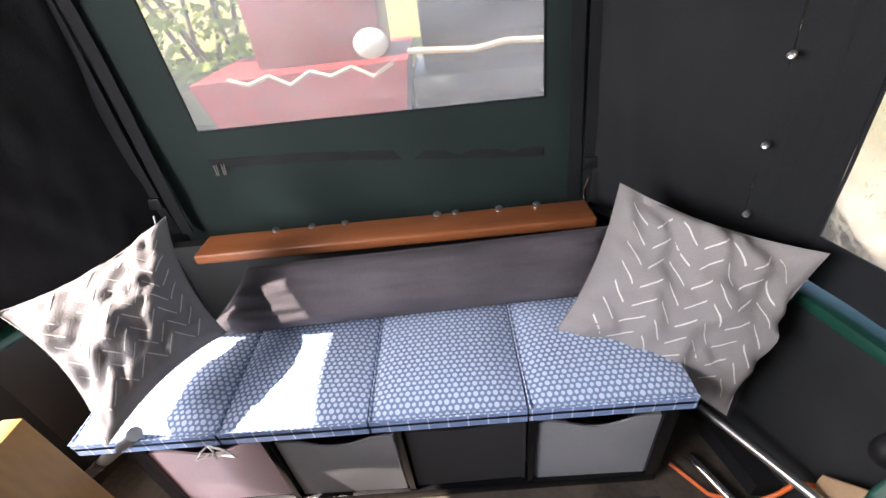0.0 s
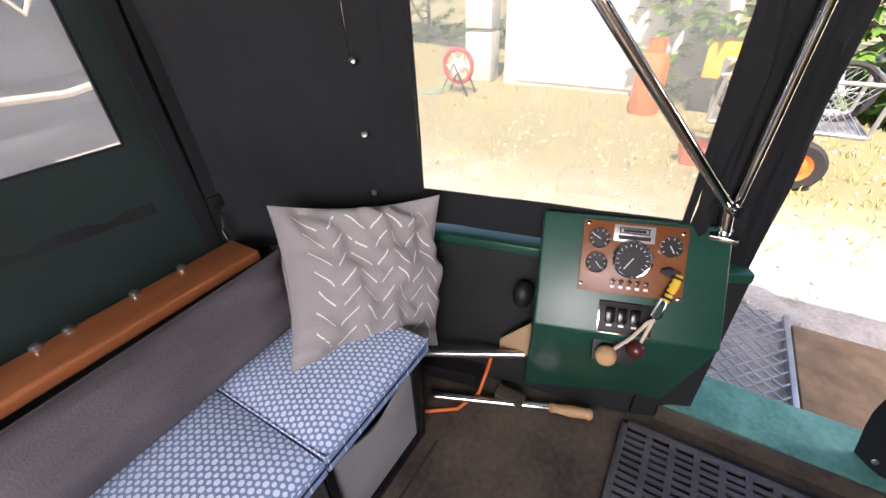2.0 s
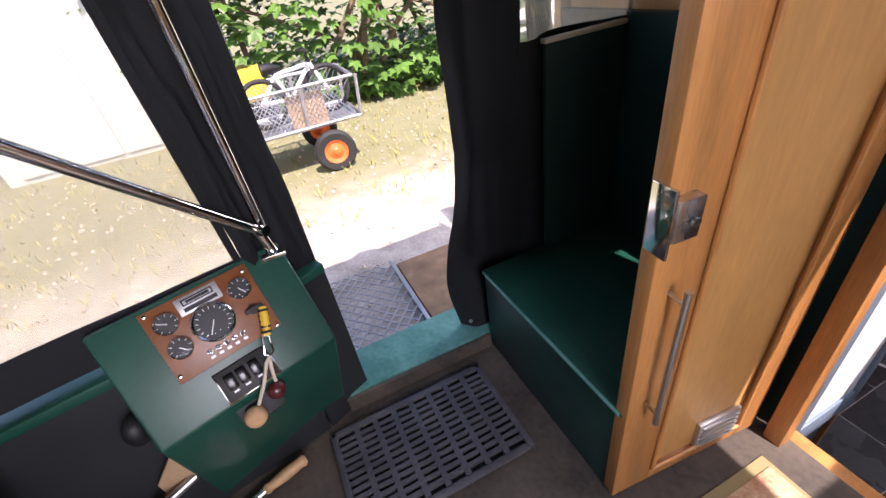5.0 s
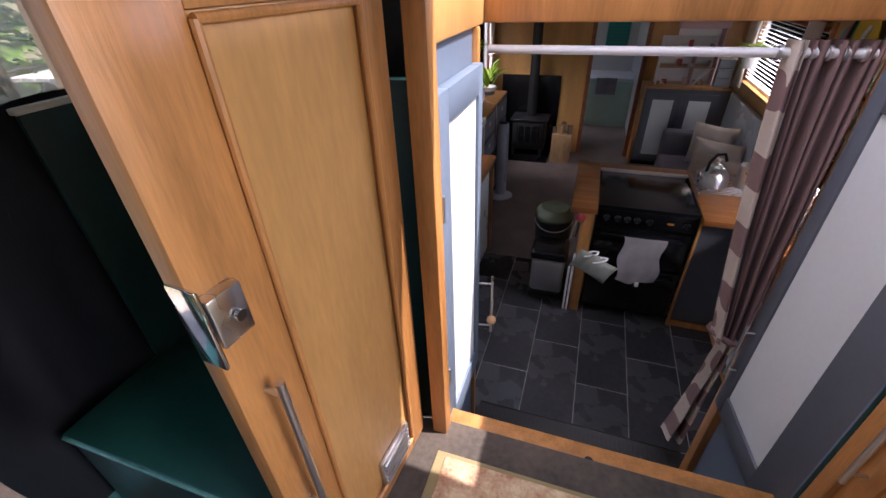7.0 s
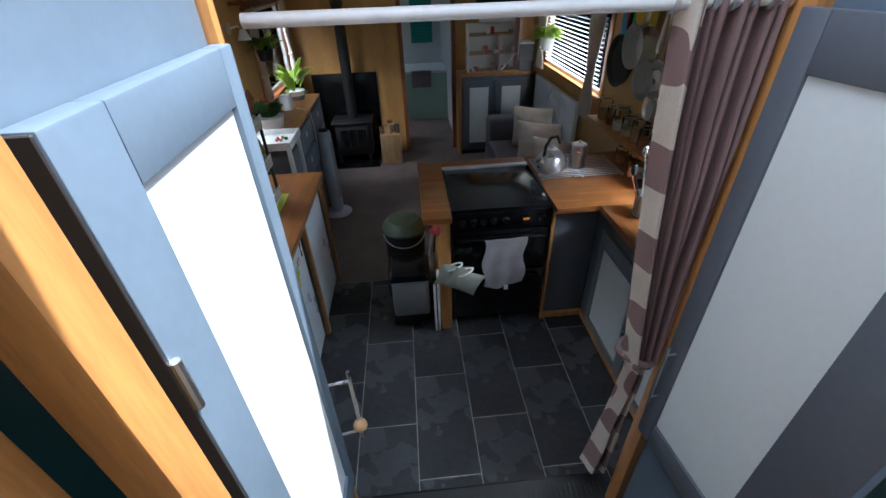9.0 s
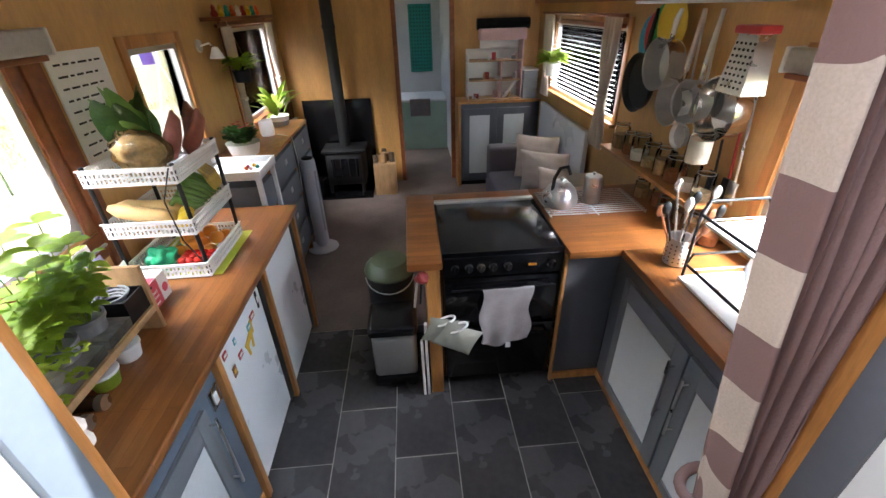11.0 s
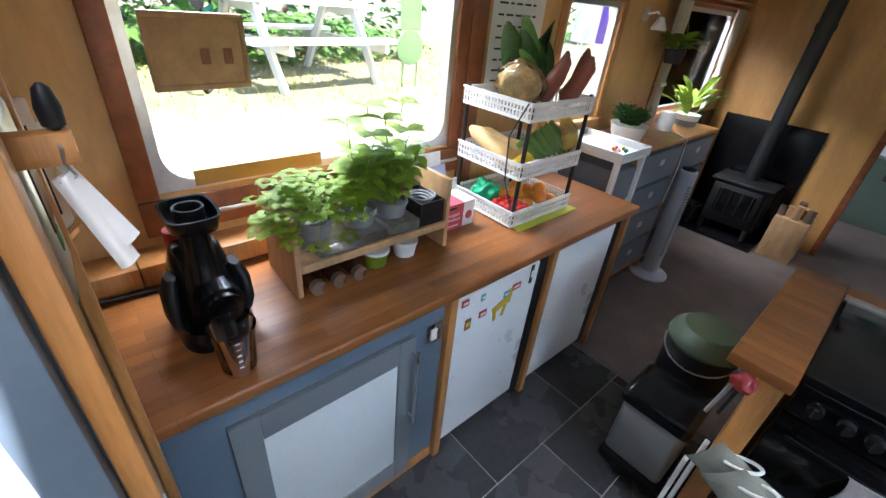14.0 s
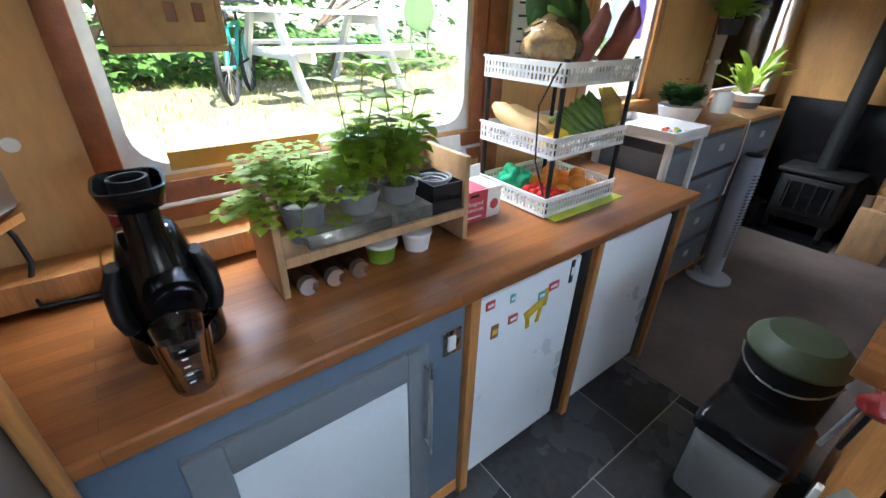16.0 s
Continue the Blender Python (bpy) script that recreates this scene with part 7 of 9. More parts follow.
for k, y in enumerate((3.98, 4.10, 4.22, 4.34, 4.47, 4.60, 4.72, 4.86)):
    jar(1.385, y, 1.098, 0.047 + 0.004 * (k % 3), 0.15 + 0.02 * (k % 2), rng.uniform(0.3, 0.65), FILL[k % 4])
for k, y in enumerate((3.86, 3.98, 4.09, 4.2, 4.32, 4.46)):
    jar(1.40 - 0.03 * (k % 2), y, 0.912, 0.042, 0.125, rng.uniform(0.4, 0.7), FILL[(k + 2) % 4])
jar(1.34, 4.02, 1.275, 0.055, 0.16, 0.7, FILL[1])
# utensil pot
up = thing("utensil_pot", (1.165, 3.73, 0.912), "perforated steel pot full of spoons and spatulas", "utensil pot")
bm = bmesh.new()
lathe(bm, [(0.05, 0), (0.055, 0.005), (0.055, 0.13), (0.058, 0.132), (0.05, 0.13), (0.048, 0.01)], (1.165, 3.73, 0.912), 26)
part("pot", bm, STEEL, up)
bm = bmesh.new()
for i in range(5):
    for k in range(16):
        a = k * math.tau / 16
        rod(bm, (1.165 + 0.0545 * math.cos(a), 3.73 + 0.0545 * math.sin(a), 0.935 + 0.02 * i), (1.165 + 0.0565 * math.cos(a), 3.73 + 0.0565 * math.sin(a), 0.935 + 0.02 * i), 0.0035, 6)
part("holes", bm, BLACKMATT, up)
for k in range(9):
    a = k * 0.8
    p = Vector((1.165 + 0.02 * math.cos(a), 3.73 + 0.02 * math.sin(a), 0.94))
    q = p + Vector((0.09 * math.cos(a), 0.09 * math.sin(a), 0.2 + 0.05 * (k % 3)))
    bm = bmesh.new()
    rod(bm, p, q, 0.005, 8)
    bmesh.ops.create_uvsphere(bm, u_segments=10, v_segments=8, radius=0.022, matrix=Matrix.Translation(q) @ Matrix.Diagonal((0.9, 0.5, 1.4, 1)))
    part("utensil", bm, (SHELFWOOD, BLACKMATT, STEEL)[k % 3], up)
# dish rack, two tiers
dk = thing("dish_rack", (1.27, 3.28, 0.912), "two-tier black and chrome dish rack with a white drip tray", "dish rack")
for y in (2.97, 3.60):
    for zt in (1.0, 1.24):
        bm = bmesh.new()
        tube(bm, [(1.12, y, 0.915), (1.12, y, zt - 0.02), (1.14, y, zt + 0.03), (1.38, y, zt + 0.03), (1.41, y, zt - 0.02), (1.41, y, 0.915)], 0.006, 8)
        part("leg_frame", bm, BLACKMATT, dk)
for z in (0.985, 1.215):
    for x in (1.12, 1.41):
        bm = bmesh.new()
        rod(bm, (x, 2.97, z), (x, 3.60, z), 0.006, 10)
        part("side_rail", bm, BLACKMATT, dk)
    for k in range(16):
        y = 3.0 + 0.038 * k
        bm = bmesh.new()
        tube(bm, [(1.12, y, z), (1.14, y, z - 0.012), (1.39, y, z - 0.012), (1.41, y, z)], 0.0028, 6)
        part("wire", bm, CHROME, dk)
part("drip_tray", bbox((1.13, 2.99, 1.175), (1.40, 3.58, 1.188), 0.004), WHITEPLASTIC, dk)
part("drip_tray", bbox((1.10, 2.95, 0.913), (1.42, 3.60, 0.928), 0.004), WHITEPLASTIC, dk)
for k in range(5):
    t = thing("plate", (1.27, 3.1 + 0.07 * k, 0.98), "white plate standing in the dish rack", "plate", "draining plates")
    bm = bmesh.new()
    lathe(bm, [(0.05, 0.0), (0.09, 0.008), (0.105, 0.014), (0.105, 0.018), (0.05, 0.006), (0.01, 0.004)], (0, 0, 0), 24)
    bm.transform(pose(1.27, 3.1 + 0.07 * k, 1.09, 80, 0, 0))
    part("plate", bm, WHITE, t)
# hanging pans
bm = bmesh.new()
rod(bm, (1.42, 3.85, 1.94), (1.42, 5.05, 1.94), 0.008, 12)
hr = solo("pan_rail", bm, STEEL, "steel rail with hooks for pans along the cabin side", "rail")
structure("trim_cornice", bbox((1.43, 2.62, 1.95), (XR - 0.001, 7.39, 2.0), 0.004), SHELFWOOD, "dark wooden cornice along the cabin side", 40)
PANBLACK = mat("black_nonstick", (0.012, 0.012, 0.012), 0.5, vary=0.2, scale=8)


def pan(name, y, zc, r, depth, m, label, x=1.36, handle=True, ry=-90):
    t = thing(name, (x, y, zc - r), label, "pan", "hanging pans")
    bm = bmesh.new()
    lathe(bm, [(0.01, 0), (r * 0.86, 0), (r * 0.92, 0.008), (r, depth), (r * 1.02, depth), (r * 0.98, depth - 0.004), (r * 0.88, 0.012), (0.01, 0.006)], (0, 0, 0), 34)
    bm.transform(pose(x + depth * 0.5, y, zc, 0, ry, 0))
    part("body", bm, m, t)
    if handle:
        bm = bmesh.new()
        tube(bm, [(x + 0.01, y, zc + r * 0.95), (x + 0.015, y, zc + r + 0.08), (x + 0.03, y, 1.91)], [0.011, 0.014, 0.009], 10)
        part("handle", bm, BLACKMATT if m is PANBLACK else STEEL, t)
    return t


pan("frying_pan", 4.78, 1.52, 0.165, 0.045, PANBLACK, "black non-stick frying pan hanging on the rail", 1.39)
pan("saucepan", 4.45, 1.66, 0.125, 0.10, STEEL, "polished steel saucepan hanging on the rail", 1.33)
pan("saucepan", 4.30, 1.50, 0.115, 0.09, STEEL, "polished steel saucepan hanging low on the rail", 1.35)
pan("saucepan", 4.14, 1.53, 0.10, 0.08, STEEL, "small polished steel saucepan hanging on the rail", 1.33)
pan("colander", 3.97, 1.53, 0.135, 0.09, CHROME, "shiny steel colander bowl hanging on the rail", 1.36, False)
pan("skimmer", 4.10, 1.385, 0.06, 0.03, STEEL, "perforated steel skimmer hanging by its handle", 1.28, False)
for k, (c, w) in enumerate((((0.02, 0.3, 0.5), "blue"), ((0.55, 0.03, 0.03), "red"), ((0.03, 0.4, 0.08), "green"), ((0.75, 0.5, 0.03), "yellow"))):
    bm = bmesh.new()
    lathe(bm, [(0.14, 0), (0.14, 0.003)], (0, 0, 0), 30)
    bm.transform(pose(1.455 - 0.008 * k, 4.86 - 0.075 * k, 1.74 + 0.03 * k, 0, 88, 0))
    solo("chopping_mat", bm, flat("mat_" + w, c, 0.5), w + " round plastic chopping mat hanging behind the pans", "chopping mat", "chopping mats")
gt = thing("box_grater", (1.29, 3.83, 1.62), "steel box grater with a red handle hanging up", "grater")
bm = bmesh.new()
prism(bm, [(1.26, 3.77, 1.62), (1.36, 3.77, 1.62), (1.345, 3.79, 1.83), (1.28, 3.79, 1.83)], (0, 0.004, 0))
prism(bm, [(1.26, 3.77, 1.62), (1.26, 3.92, 1.62), (1.28, 3.90, 1.83), (1.28, 3.79, 1.83)], (0.003, 0, 0))
part("blade", bm, STEEL, gt)
bm = bmesh.new()
for i in range(8):
    for k in range(5):
        rod(bm, (1.262 + 0.0022 * i, 3.795 + 0.024 * k, 1.645 + 0.022 * i), (1.258 + 0.0022 * i, 3.795 + 0.024 * k, 1.645 + 0.022 * i), 0.005, 6)
part("teeth", bm, BLACKMATT, gt)
part("handle", bbox((1.265, 3.775, 1.83), (1.35, 3.915, 1.86), 0.008, 2), REDPAINT, gt)
for k, (y, m) in enumerate(((3.92, REDPAINT), (3.88, STEEL), (4.02, BLACKMATT), (4.24, STEEL), (4.36, STEEL))):
    t = thing("kitchen_utensil", (1.44, y, 1.15), "long-handled kitchen utensil hanging on the cabin side", "utensil", "hanging utensils")
    bm = bmesh.new()
    rod(bm, (1.455, y, 1.22), (1.46, y + 0.05, 1.6 if k < 3 else 1.9), 0.006, 8)
    part("shaft", bm, m, t)
    part("blade", bbox((1.445, y - 0.03, 1.12), (1.455, y + 0.03, 1.225), 0.004), BLACKMATT if k != 1 else STEEL, t)

# ---- saloon ----
# blind slats, curtains, plant at the starboard window
bd = thing("slatted_blind", (XR - 0.03, 6.0, 1.2), "brown slatted wooden blind half lowered, slats coloured white as if backlit", "blind")
# White slat colour stands in for the sky's glare through the blind.
for k in range(17):
    part("slat", bbox((-0.01, -0.72, -0.001), (0.01, 0.72, 0.001), 0, 1, pose(XR - 0.03, 6.0, 1.22 + 0.034 * k, 0, 8, 0)), WHITEPAINT, bd)
part("head_rail", bbox((XR - 0.05, 5.27, 1.79), (XR - 0.01, 6.73, 1.82), 0.004), SHELFWOOD, bd)


def drape(name, x, y0, y1, z0, z1, tie, m, label, folds=4, group="saloon curtains"):
    def f(u, v):
        squeeze = 1 - 0.62 * math.exp(-((v - tie) / 0.22) ** 2)
        mid = (y0 + y1) / 2
        return (x + 0.018 * math.sin(u * folds * math.tau), mid + (y0 - mid + (y1 - y0) * u) * squeeze, z0 + (z1 - z0) * v)
    bm = bmesh.new()
    sheet(bm, f, 36, 20, 0.003)
    t = thing(name, (x, (y0 + y1) / 2, z0), label, "curtain", group)
    part("cloth", bm, m, t, smooth=70)
    zt = z0 + (z1 - z0) * tie
    part("tie_back", bbox((x - 0.026, (y0 + y1) / 2 - 0.045, zt - 0.012), (x + 0.026, (y0 + y1) / 2 + 0.045, zt + 0.012), 0.006), m, t)


drape("curtain", XR - 0.09, 5.20, 5.42, 0.98, 1.86, 0.42, CREAMCLOTH, "cream linen curtain tied back at the saloon window")
drape("curtain", XR - 0.09, 6.60, 6.85, 1.12, 1.86, 0.3, CREAMCLOTH, "cream linen curtain tied back at the saloon window")
drape("curtain", XL + 0.07, 5.70, 5.90, 1.07, 1.86, 0.35, CREAMCLOTH, "cream linen curtain tied back at the port window")
drape("curtain", XL + 0.07, 6.80, 6.97, 1.10, 1.86, 0.35, CREAMCLOTH, "cream linen curtain tied back at the port window")
for x, y0, y1 in ((XR - 0.09, 5.12, 6.95), (XL + 0.07, 5.62, 7.04)):
    bm = bmesh.new()
    rod(bm, (x, y0, 1.87), (x, y1, 1.87), 0.012, 12)
    solo("curtain_pole", bm, SHELFWOOD, "dark wooden curtain pole over the saloon window", "curtain pole", "curtain poles")
structure("shelf_ornaments", bbox((XL, 5.55, 1.90), (XL + 0.14, 6.85, 1.925), 0.003), SHELFWOOD, "narrow shelf with ornaments over the window", 40)
rng = random.Random(5)
for k in range(9):
    m = (REDPAINT, YELLOW, TURQ, ORANGEPAINT, WHITEPLASTIC)[k % 5]
    bm = bmesh.new()
    lathe(bm, [(0.02, 0), (0.026, 0.02), (0.012, 0.045), (0.016, 0.06), (0.004, 0.075)], (XL + 0.07, 5.65 + 0.12 * k, 1.926), 14)
    solo("ornament", bm, m, "small coloured ornament on the shelf", "ornament", "shelf ornaments")


def potted(name, at, pot_r, pot_h, potm, leafm, n, length, width, label, up=0.7, flowers=None, band=None, seed=1):
    r = random.Random(seed)
    t = thing(name, at, label, "plant", "potted plants")
    bm = bmesh.new()
    lathe(bm, [(pot_r * 0.8, 0), (pot_r, pot_h), (pot_r * 1.03, pot_h), (pot_r * 0.92, pot_h - 0.006), (0.01, pot_h - 0.012)], at, 24)
    pt = part("pot", bm, potm, t)
    if band:
        bm = bmesh.new()
        lathe(bm, [(pot_r * 0.815, pot_h * 0.03), (pot_r * 0.905, pot_h * 0.5), (pot_r * 0.915, pot_h * 0.5), (pot_r * 0.825, pot_h * 0.03)], at, 24, None, False)
        part("band", bm, band, pt)
    bm = bmesh.new()
    for k in range(n):
        a = r.uniform(0, math.tau)
        p = Vector(at) + Vector((0.5 * pot_r * math.cos(a), 0.5 * pot_r * math.sin(a), pot_h + r.uniform(0, length * 0.5)))
        blade(bm, p, (math.cos(a), math.sin(a), up * r.uniform(0.5, 1.6)), length * r.uniform(0.6, 1.2), width, 4, r.uniform(0.1, 0.6))
    part("leaves", bm, leafm, t, smooth=60)
    if flowers:
        bm = bmesh.new()
        for k in range(9):
            a, q = r.uniform(0, math.tau), r.uniform(0, 0.8)
            c = Vector(at) + Vector((q * 0.11 * math.cos(a), q * 0.11 * math.sin(a), pot_h + length * r.uniform(0.9, 1.3)))
            for j in range(6):
                b = j * math.tau / 6
                blade(bm, c, (math.cos(b), math.sin(b), 0.5), 0.022, 0.018, 2, 0.1)
        part("flowers", bm, flowers, t)
    return t


# drawers, port side
cd = thing("chest_of_drawers", (-1.19, 5.65, 0), "low wooden chest with grey fabric drawers along the side", "drawers")
part("top", bbox((XL + 0.002, 5.08, 1.04), (-0.985, 6.30, 1.066), 0.004), OAK, cd)
for y in (5.08, 5.68, 6.27):
    part("upright", bbox((XL + 0.01, y, 0.0), (-0.99, y + 0.03, 1.04), 0.003), OAK, cd)
part("bottom_rail", bbox((XL + 0.01, 5.11, 0.08), (-0.995, 6.27, 0.11), 0.003), OAK, cd)
for i, (a, b) in enumerate(((5.12, 5.67), (5.72, 6.26))):
    for k in range(4):
        z = 0.13 + 0.228 * k
        d = part("drawer", bbox((XL + 0.03, a, z), (-0.978, b, z + 0.205), 0.012, 2), GREYDRAWER, cd, "grey fabric drawer")
        part("label_holder", bbox((-0.978, (a + b) / 2 - 0.03, z + 0.11), (-0.974, (a + b) / 2 + 0.03, z + 0.15), 0.002), ALU, d)
tt = thing("tray_table", (-1.16, 4.86, 0), "small white plastic tray table with toys on it", "table")
part("tray", bbox((-1.36, 4.69, 1.06), (-0.93, 5.03, 1.075), 0.003), WHITEPLASTIC, tt)
for lo, hi in (((-1.36, 4.69, 1.075), (-1.345, 5.03, 1.115)), ((-0.945, 4.69, 1.075), (-0.93, 5.03, 1.115)), ((-1.345, 4.69, 1.075), (-0.945, 4.705, 1.115)), ((-1.345, 5.015, 1.075), (-0.945, 5.03, 1.115))):
    part("rim", bbox(lo, hi, 0.003), WHITEPLASTIC, tt)
for x in (-1.34, -0.97):
    for y in (4.70, 4.99):
        part("leg", bbox((x, y, 0.0), (x + 0.03, y + 0.03, 1.06), 0.003), WHITEPLASTIC, tt)
part("drawer", bbox((-1.33, 4.74, 0.80), (-0.955, 4.98, 1.0), 0.006), GREYDRAWER, tt)
for k in range(5):
    ball("toy", (-1.06 + 0.03 * (k % 3), 4.84 + 0.03 * (k // 2), 1.09), 0.013, (ORANGEPAINT, PINK, TURQ, REDPAINT, YELLOW)[k], "tiny bright toy lying on the white tray", "toy", "toys on the tray")
potted("potted_begonia", (-1.2, 5.25, 1.067), 0.115, 0.085, WHITEPLASTIC, LEAFDARK, 230, 0.10, 0.055, "dark leaved begonia with red flowers in a white pot", 1.6, REDPAINT, None, 2)
potted("potted_plant", (-1.17, 6.1, 1.067), 0.09, 0.085, WHITEPLASTIC, LEAFLIGHT, 34, 0.26, 0.05, "striped long-leaved plant in a two-tone pot", 1.4, None, SOAPSTONE, 3)
bm = bmesh.new()
lathe(bm, [(0.05, 0), (0.058, 0.03), (0.055, 0.11), (0.045, 0.125), (0.01, 0.128)], (-1.18, 5.75, 1.067), 24)
solo("smart_speaker", bm, WHITEPLASTIC, "white rounded speaker on the chest of drawers", "speaker")
bm = bmesh.new()
tube(bm, [(-1.1, 5.74, 1.075), (-0.98, 5.7, 1.06), (-0.965, 5.68, 0.85), (-0.97, 5.66, 0.6)], 0.004, 6)
solo("white_cable", bm, WHITEPLASTIC, "white cable hanging over the chest of drawers", "cable")
hp = potted("hanging_plant", (-1.22, 5.62, 1.50), 0.065, 0.08, BLACKMATT, LEAFLIGHT, 60, 0.13, 0.06, "trailing plant in a black pot hung at the window", 0.6, None, None, 6)
bm = bmesh.new()
for k in range(3):
    a = k * math.tau / 3
    rod(bm, (-1.22 + 0.06 * math.cos(a), 5.62 + 0.06 * math.sin(a), 1.58), (-1.24, 5.62, 1.9), 0.0015, 5)
part("cord", bm, ROPE, hp)
hp = potted("hanging_plant", (1.36, 6.35, 1.36), 0.07, 0.11, WHITEPLASTIC, LEAFLIGHT, 110, 0.14, 0.05, "bright green trailing plant in a white hanging pot", 0.5, None, None, 7)
bm = bmesh.new()
for k in range(3):
    a = k * math.tau / 3
    rod(bm, (1.36 + 0.06 * math.cos(a), 6.35 + 0.06 * math.sin(a), 1.47), (1.39, 6.35, 1.86), 0.0015, 5)
part("cord", bm, ROPE, hp)
wl2 = thing("wall_lamp", (XL + 0.03, 5.42, 1.72), "steel wall lamp with a frosted glass shade", "lamp")
bm = bmesh.new()
lathe(bm, [(0.04, 0), (0.04, 0.012), (0.02, 0.016)], (XL, 5.42, 1.76), 18, pose(0, 0, 0, 0, 90, 0))
part("backplate", bm, STEEL, wl2)
bm = bmesh.new()
tube(bm, [(XL + 0.01, 5.42, 1.76), (XL + 0.07, 5.43, 1.775), (XL + 0.09, 5.44, 1.75)], 0.007, 8)
part("arm", bm, STEEL, wl2)
bm = bmesh.new()
lathe(bm, [(0.018, 0.0), (0.05, -0.07), (0.046, -0.07), (0.014, 0)], (XL + 0.095, 5.445, 1.75), 20, None, False)
part("shade", bm, WHITEPLASTIC, wl2)
# tower fan
tf = thing("tower_fan", (-0.90, 5.72, 0), "slim grey tower fan on a round base", "fan")
bm = bmesh.new()
lathe(bm, [(0.14, 0), (0.14, 0.012), (0.05, 0.028), (0.03, 0.05)], (-0.90, 5.72, 0), 32)
part("base", bm, FANGREY, tf)
bm = bmesh.new()
lathe(bm, [(0.05, 0.04), (0.062, 0.06), (0.062, 0.83), (0.056, 0.86), (0.01, 0.865)], (-0.90, 5.72, 0), 28)
part("column", bm, FANGREY, tf)
bm = bmesh.new()
lathe(bm, [(0.045, 0.862), (0.045, 0.872), (0.01, 0.874)], (-0.90, 5.72, 0), 24)
part("control_top", bm, BLACKMATT, tf)
for k in range(26):
    bm = bmesh.new()
    box(bm, (-0.853, 5.675, 0.2 + 0.022 * k), (-0.838, 5.76, 0.208 + 0.022 * k))
    part("grille_slat", bm, SOAPSTONE, tf)
# stove
structure("hearth", bbox((-1.28, 6.86, 0.0), (-0.50, 7.39, 0.03), 0.004), BLACK, "black slate hearth slab", 40)
structure("stove_surround", bbox((-1.26, 7.375, 0.03), (-0.46, 7.398, 1.04), 0.003), BLACK, "glossy black panel behind the stove", 40)
structure("stove_surround_side", bbox((XL + 0.002, 6.90, 0.03), (XL + 0.02, 7.374, 1.04), 0.003), BLACK, "glossy black panel beside the stove", 40)
CAST = mat("cast_iron", (0.008, 0.008, 0.008), 0.55, vary=0.3, scale=8, bump=0.3)
st = thing("wood_stove", (-0.80, 7.13, 0.03), "black cast iron wood stove with a glass door", "stove")
part("body", bbox((-1.02, 6.99, 0.13), (-0.58, 7.31, 0.52), 0.012, 3), CAST, st)
part("top_plate", bbox((-1.05, 6.96, 0.52), (-0.55, 7.33, 0.55), 0.008, 2), CAST, st)
dd = part("door", bbox((-0.99, 6.965, 0.2), (-0.61, 6.99, 0.5), 0.008, 2), CAST, st)
part("glass", bbox((-0.95, 6.960, 0.24), (-0.65, 6.966, 0.46), 0.002), GLASSBLACK, dd)
for k in range(4):
    bm = bmesh.new()
    rod(bm, (-0.93 + 0.087 * k, 6.955, 0.24), (-0.93 + 0.087 * k, 6.955, 0.46), 0.005, 8)
    part("bar", bm, CAST, dd)
for x in (-1.0, -0.62):
    for y in (7.01, 7.28):
        bm = bmesh.new()
        rod(bm, (x, y, 0.03), (x, y, 0.13), 0.018, 10, 0.024)
        part("leg", bm, CAST, st)
bm = bmesh.new()
rod(bm, (-0.80, 7.2, 0.55), (-0.80, 7.2, 2.25), 0.062, 24)
part("flue_pipe", bm, CAST, st)
bm = bmesh.new()
rod(bm, (-0.80, 7.2, 1.78), (-0.80, 7.2, 1.82), 0.07, 24)
part("flue_collar", bm, CAST, st)
kt2 = thing("coal_bucket", (-1.13, 6.97, 0.03), "black coal bucket on the hearth", "bucket")
bm = bmesh.new()
lathe(bm, [(0.08, 0), (0.10, 0.2), (0.105, 0.2), (0.095, 0.195), (0.02, 0.15)], (-1.13, 6.97, 0.031), 20)
part("bucket", bm, BLACK, kt2)
lb = thing("log_crate", (-0.35, 7.05, 0), "pale wooden crate of split logs by the stove", "log crate")
part("crate", bbox((-0.47, 6.93, 0.0), (-0.22, 7.2, 0.38), 0.004), PALEWOOD, lb)
rng = random.Random(8)
for k in range(7):
    bm = bmesh.new()
    x, y = -0.43 + 0.03 * k, 7.0 + 0.05 * (k % 3)
    rod(bm, (x, y, 0.2), (x + rng.uniform(-0.03, 0.03), y + rng.uniform(-0.03, 0.04), 0.45 + rng.uniform(0, 0.1)), 0.034, 6)
    part("log", bm, PALEWOOD if k % 2 else BARK, lb)
bm = bmesh.new()
prism(bm, [(-0.56, 6.93, 0.5), (-0.44, 6.98, 0.46), (-0.43, 6.98, 0.62), (-0.53, 6.93, 0.68)], (0, 0.004, 0))
solo("leaflet", bm, GLASS, "clear plastic sheet leaning by the stove", "sheet")
# forward doorway
for nm, lo, hi in (("trim_door_l", (-0.15, 7.38, 0), (-0.10, 7.46, 2.2)), ("trim_door_r", (0.49, 7.38, 0), (0.54, 7.46, 2.2))):
    structure(nm, bbox(lo, hi, 0.003), SHELFWOOD, "dark door lining of the shower room", 40)
structure("wall_passage", bbox((0.56, 7.5, 0), (0.60, 9.88, 2.25), 0), WHITEPANEL, "white passage wall")
structure("wall_passage_port", bbox((-0.62, 7.5, 0), (-0.58, 8.2, 2.25), 0), WHITEPANEL, "white passage wall")
bt = thing("bath", (0.1, 9.2, 0), "white bath with a pale green panel in the shower room", "bath")
part("panel", bbox((-0.6, 8.75, 0.0), (0.55, 8.78, 0.72), 0.003), mat("pale_green_panel", (0.42, 0.6, 0.5), 0.4, vary=0.06), bt)
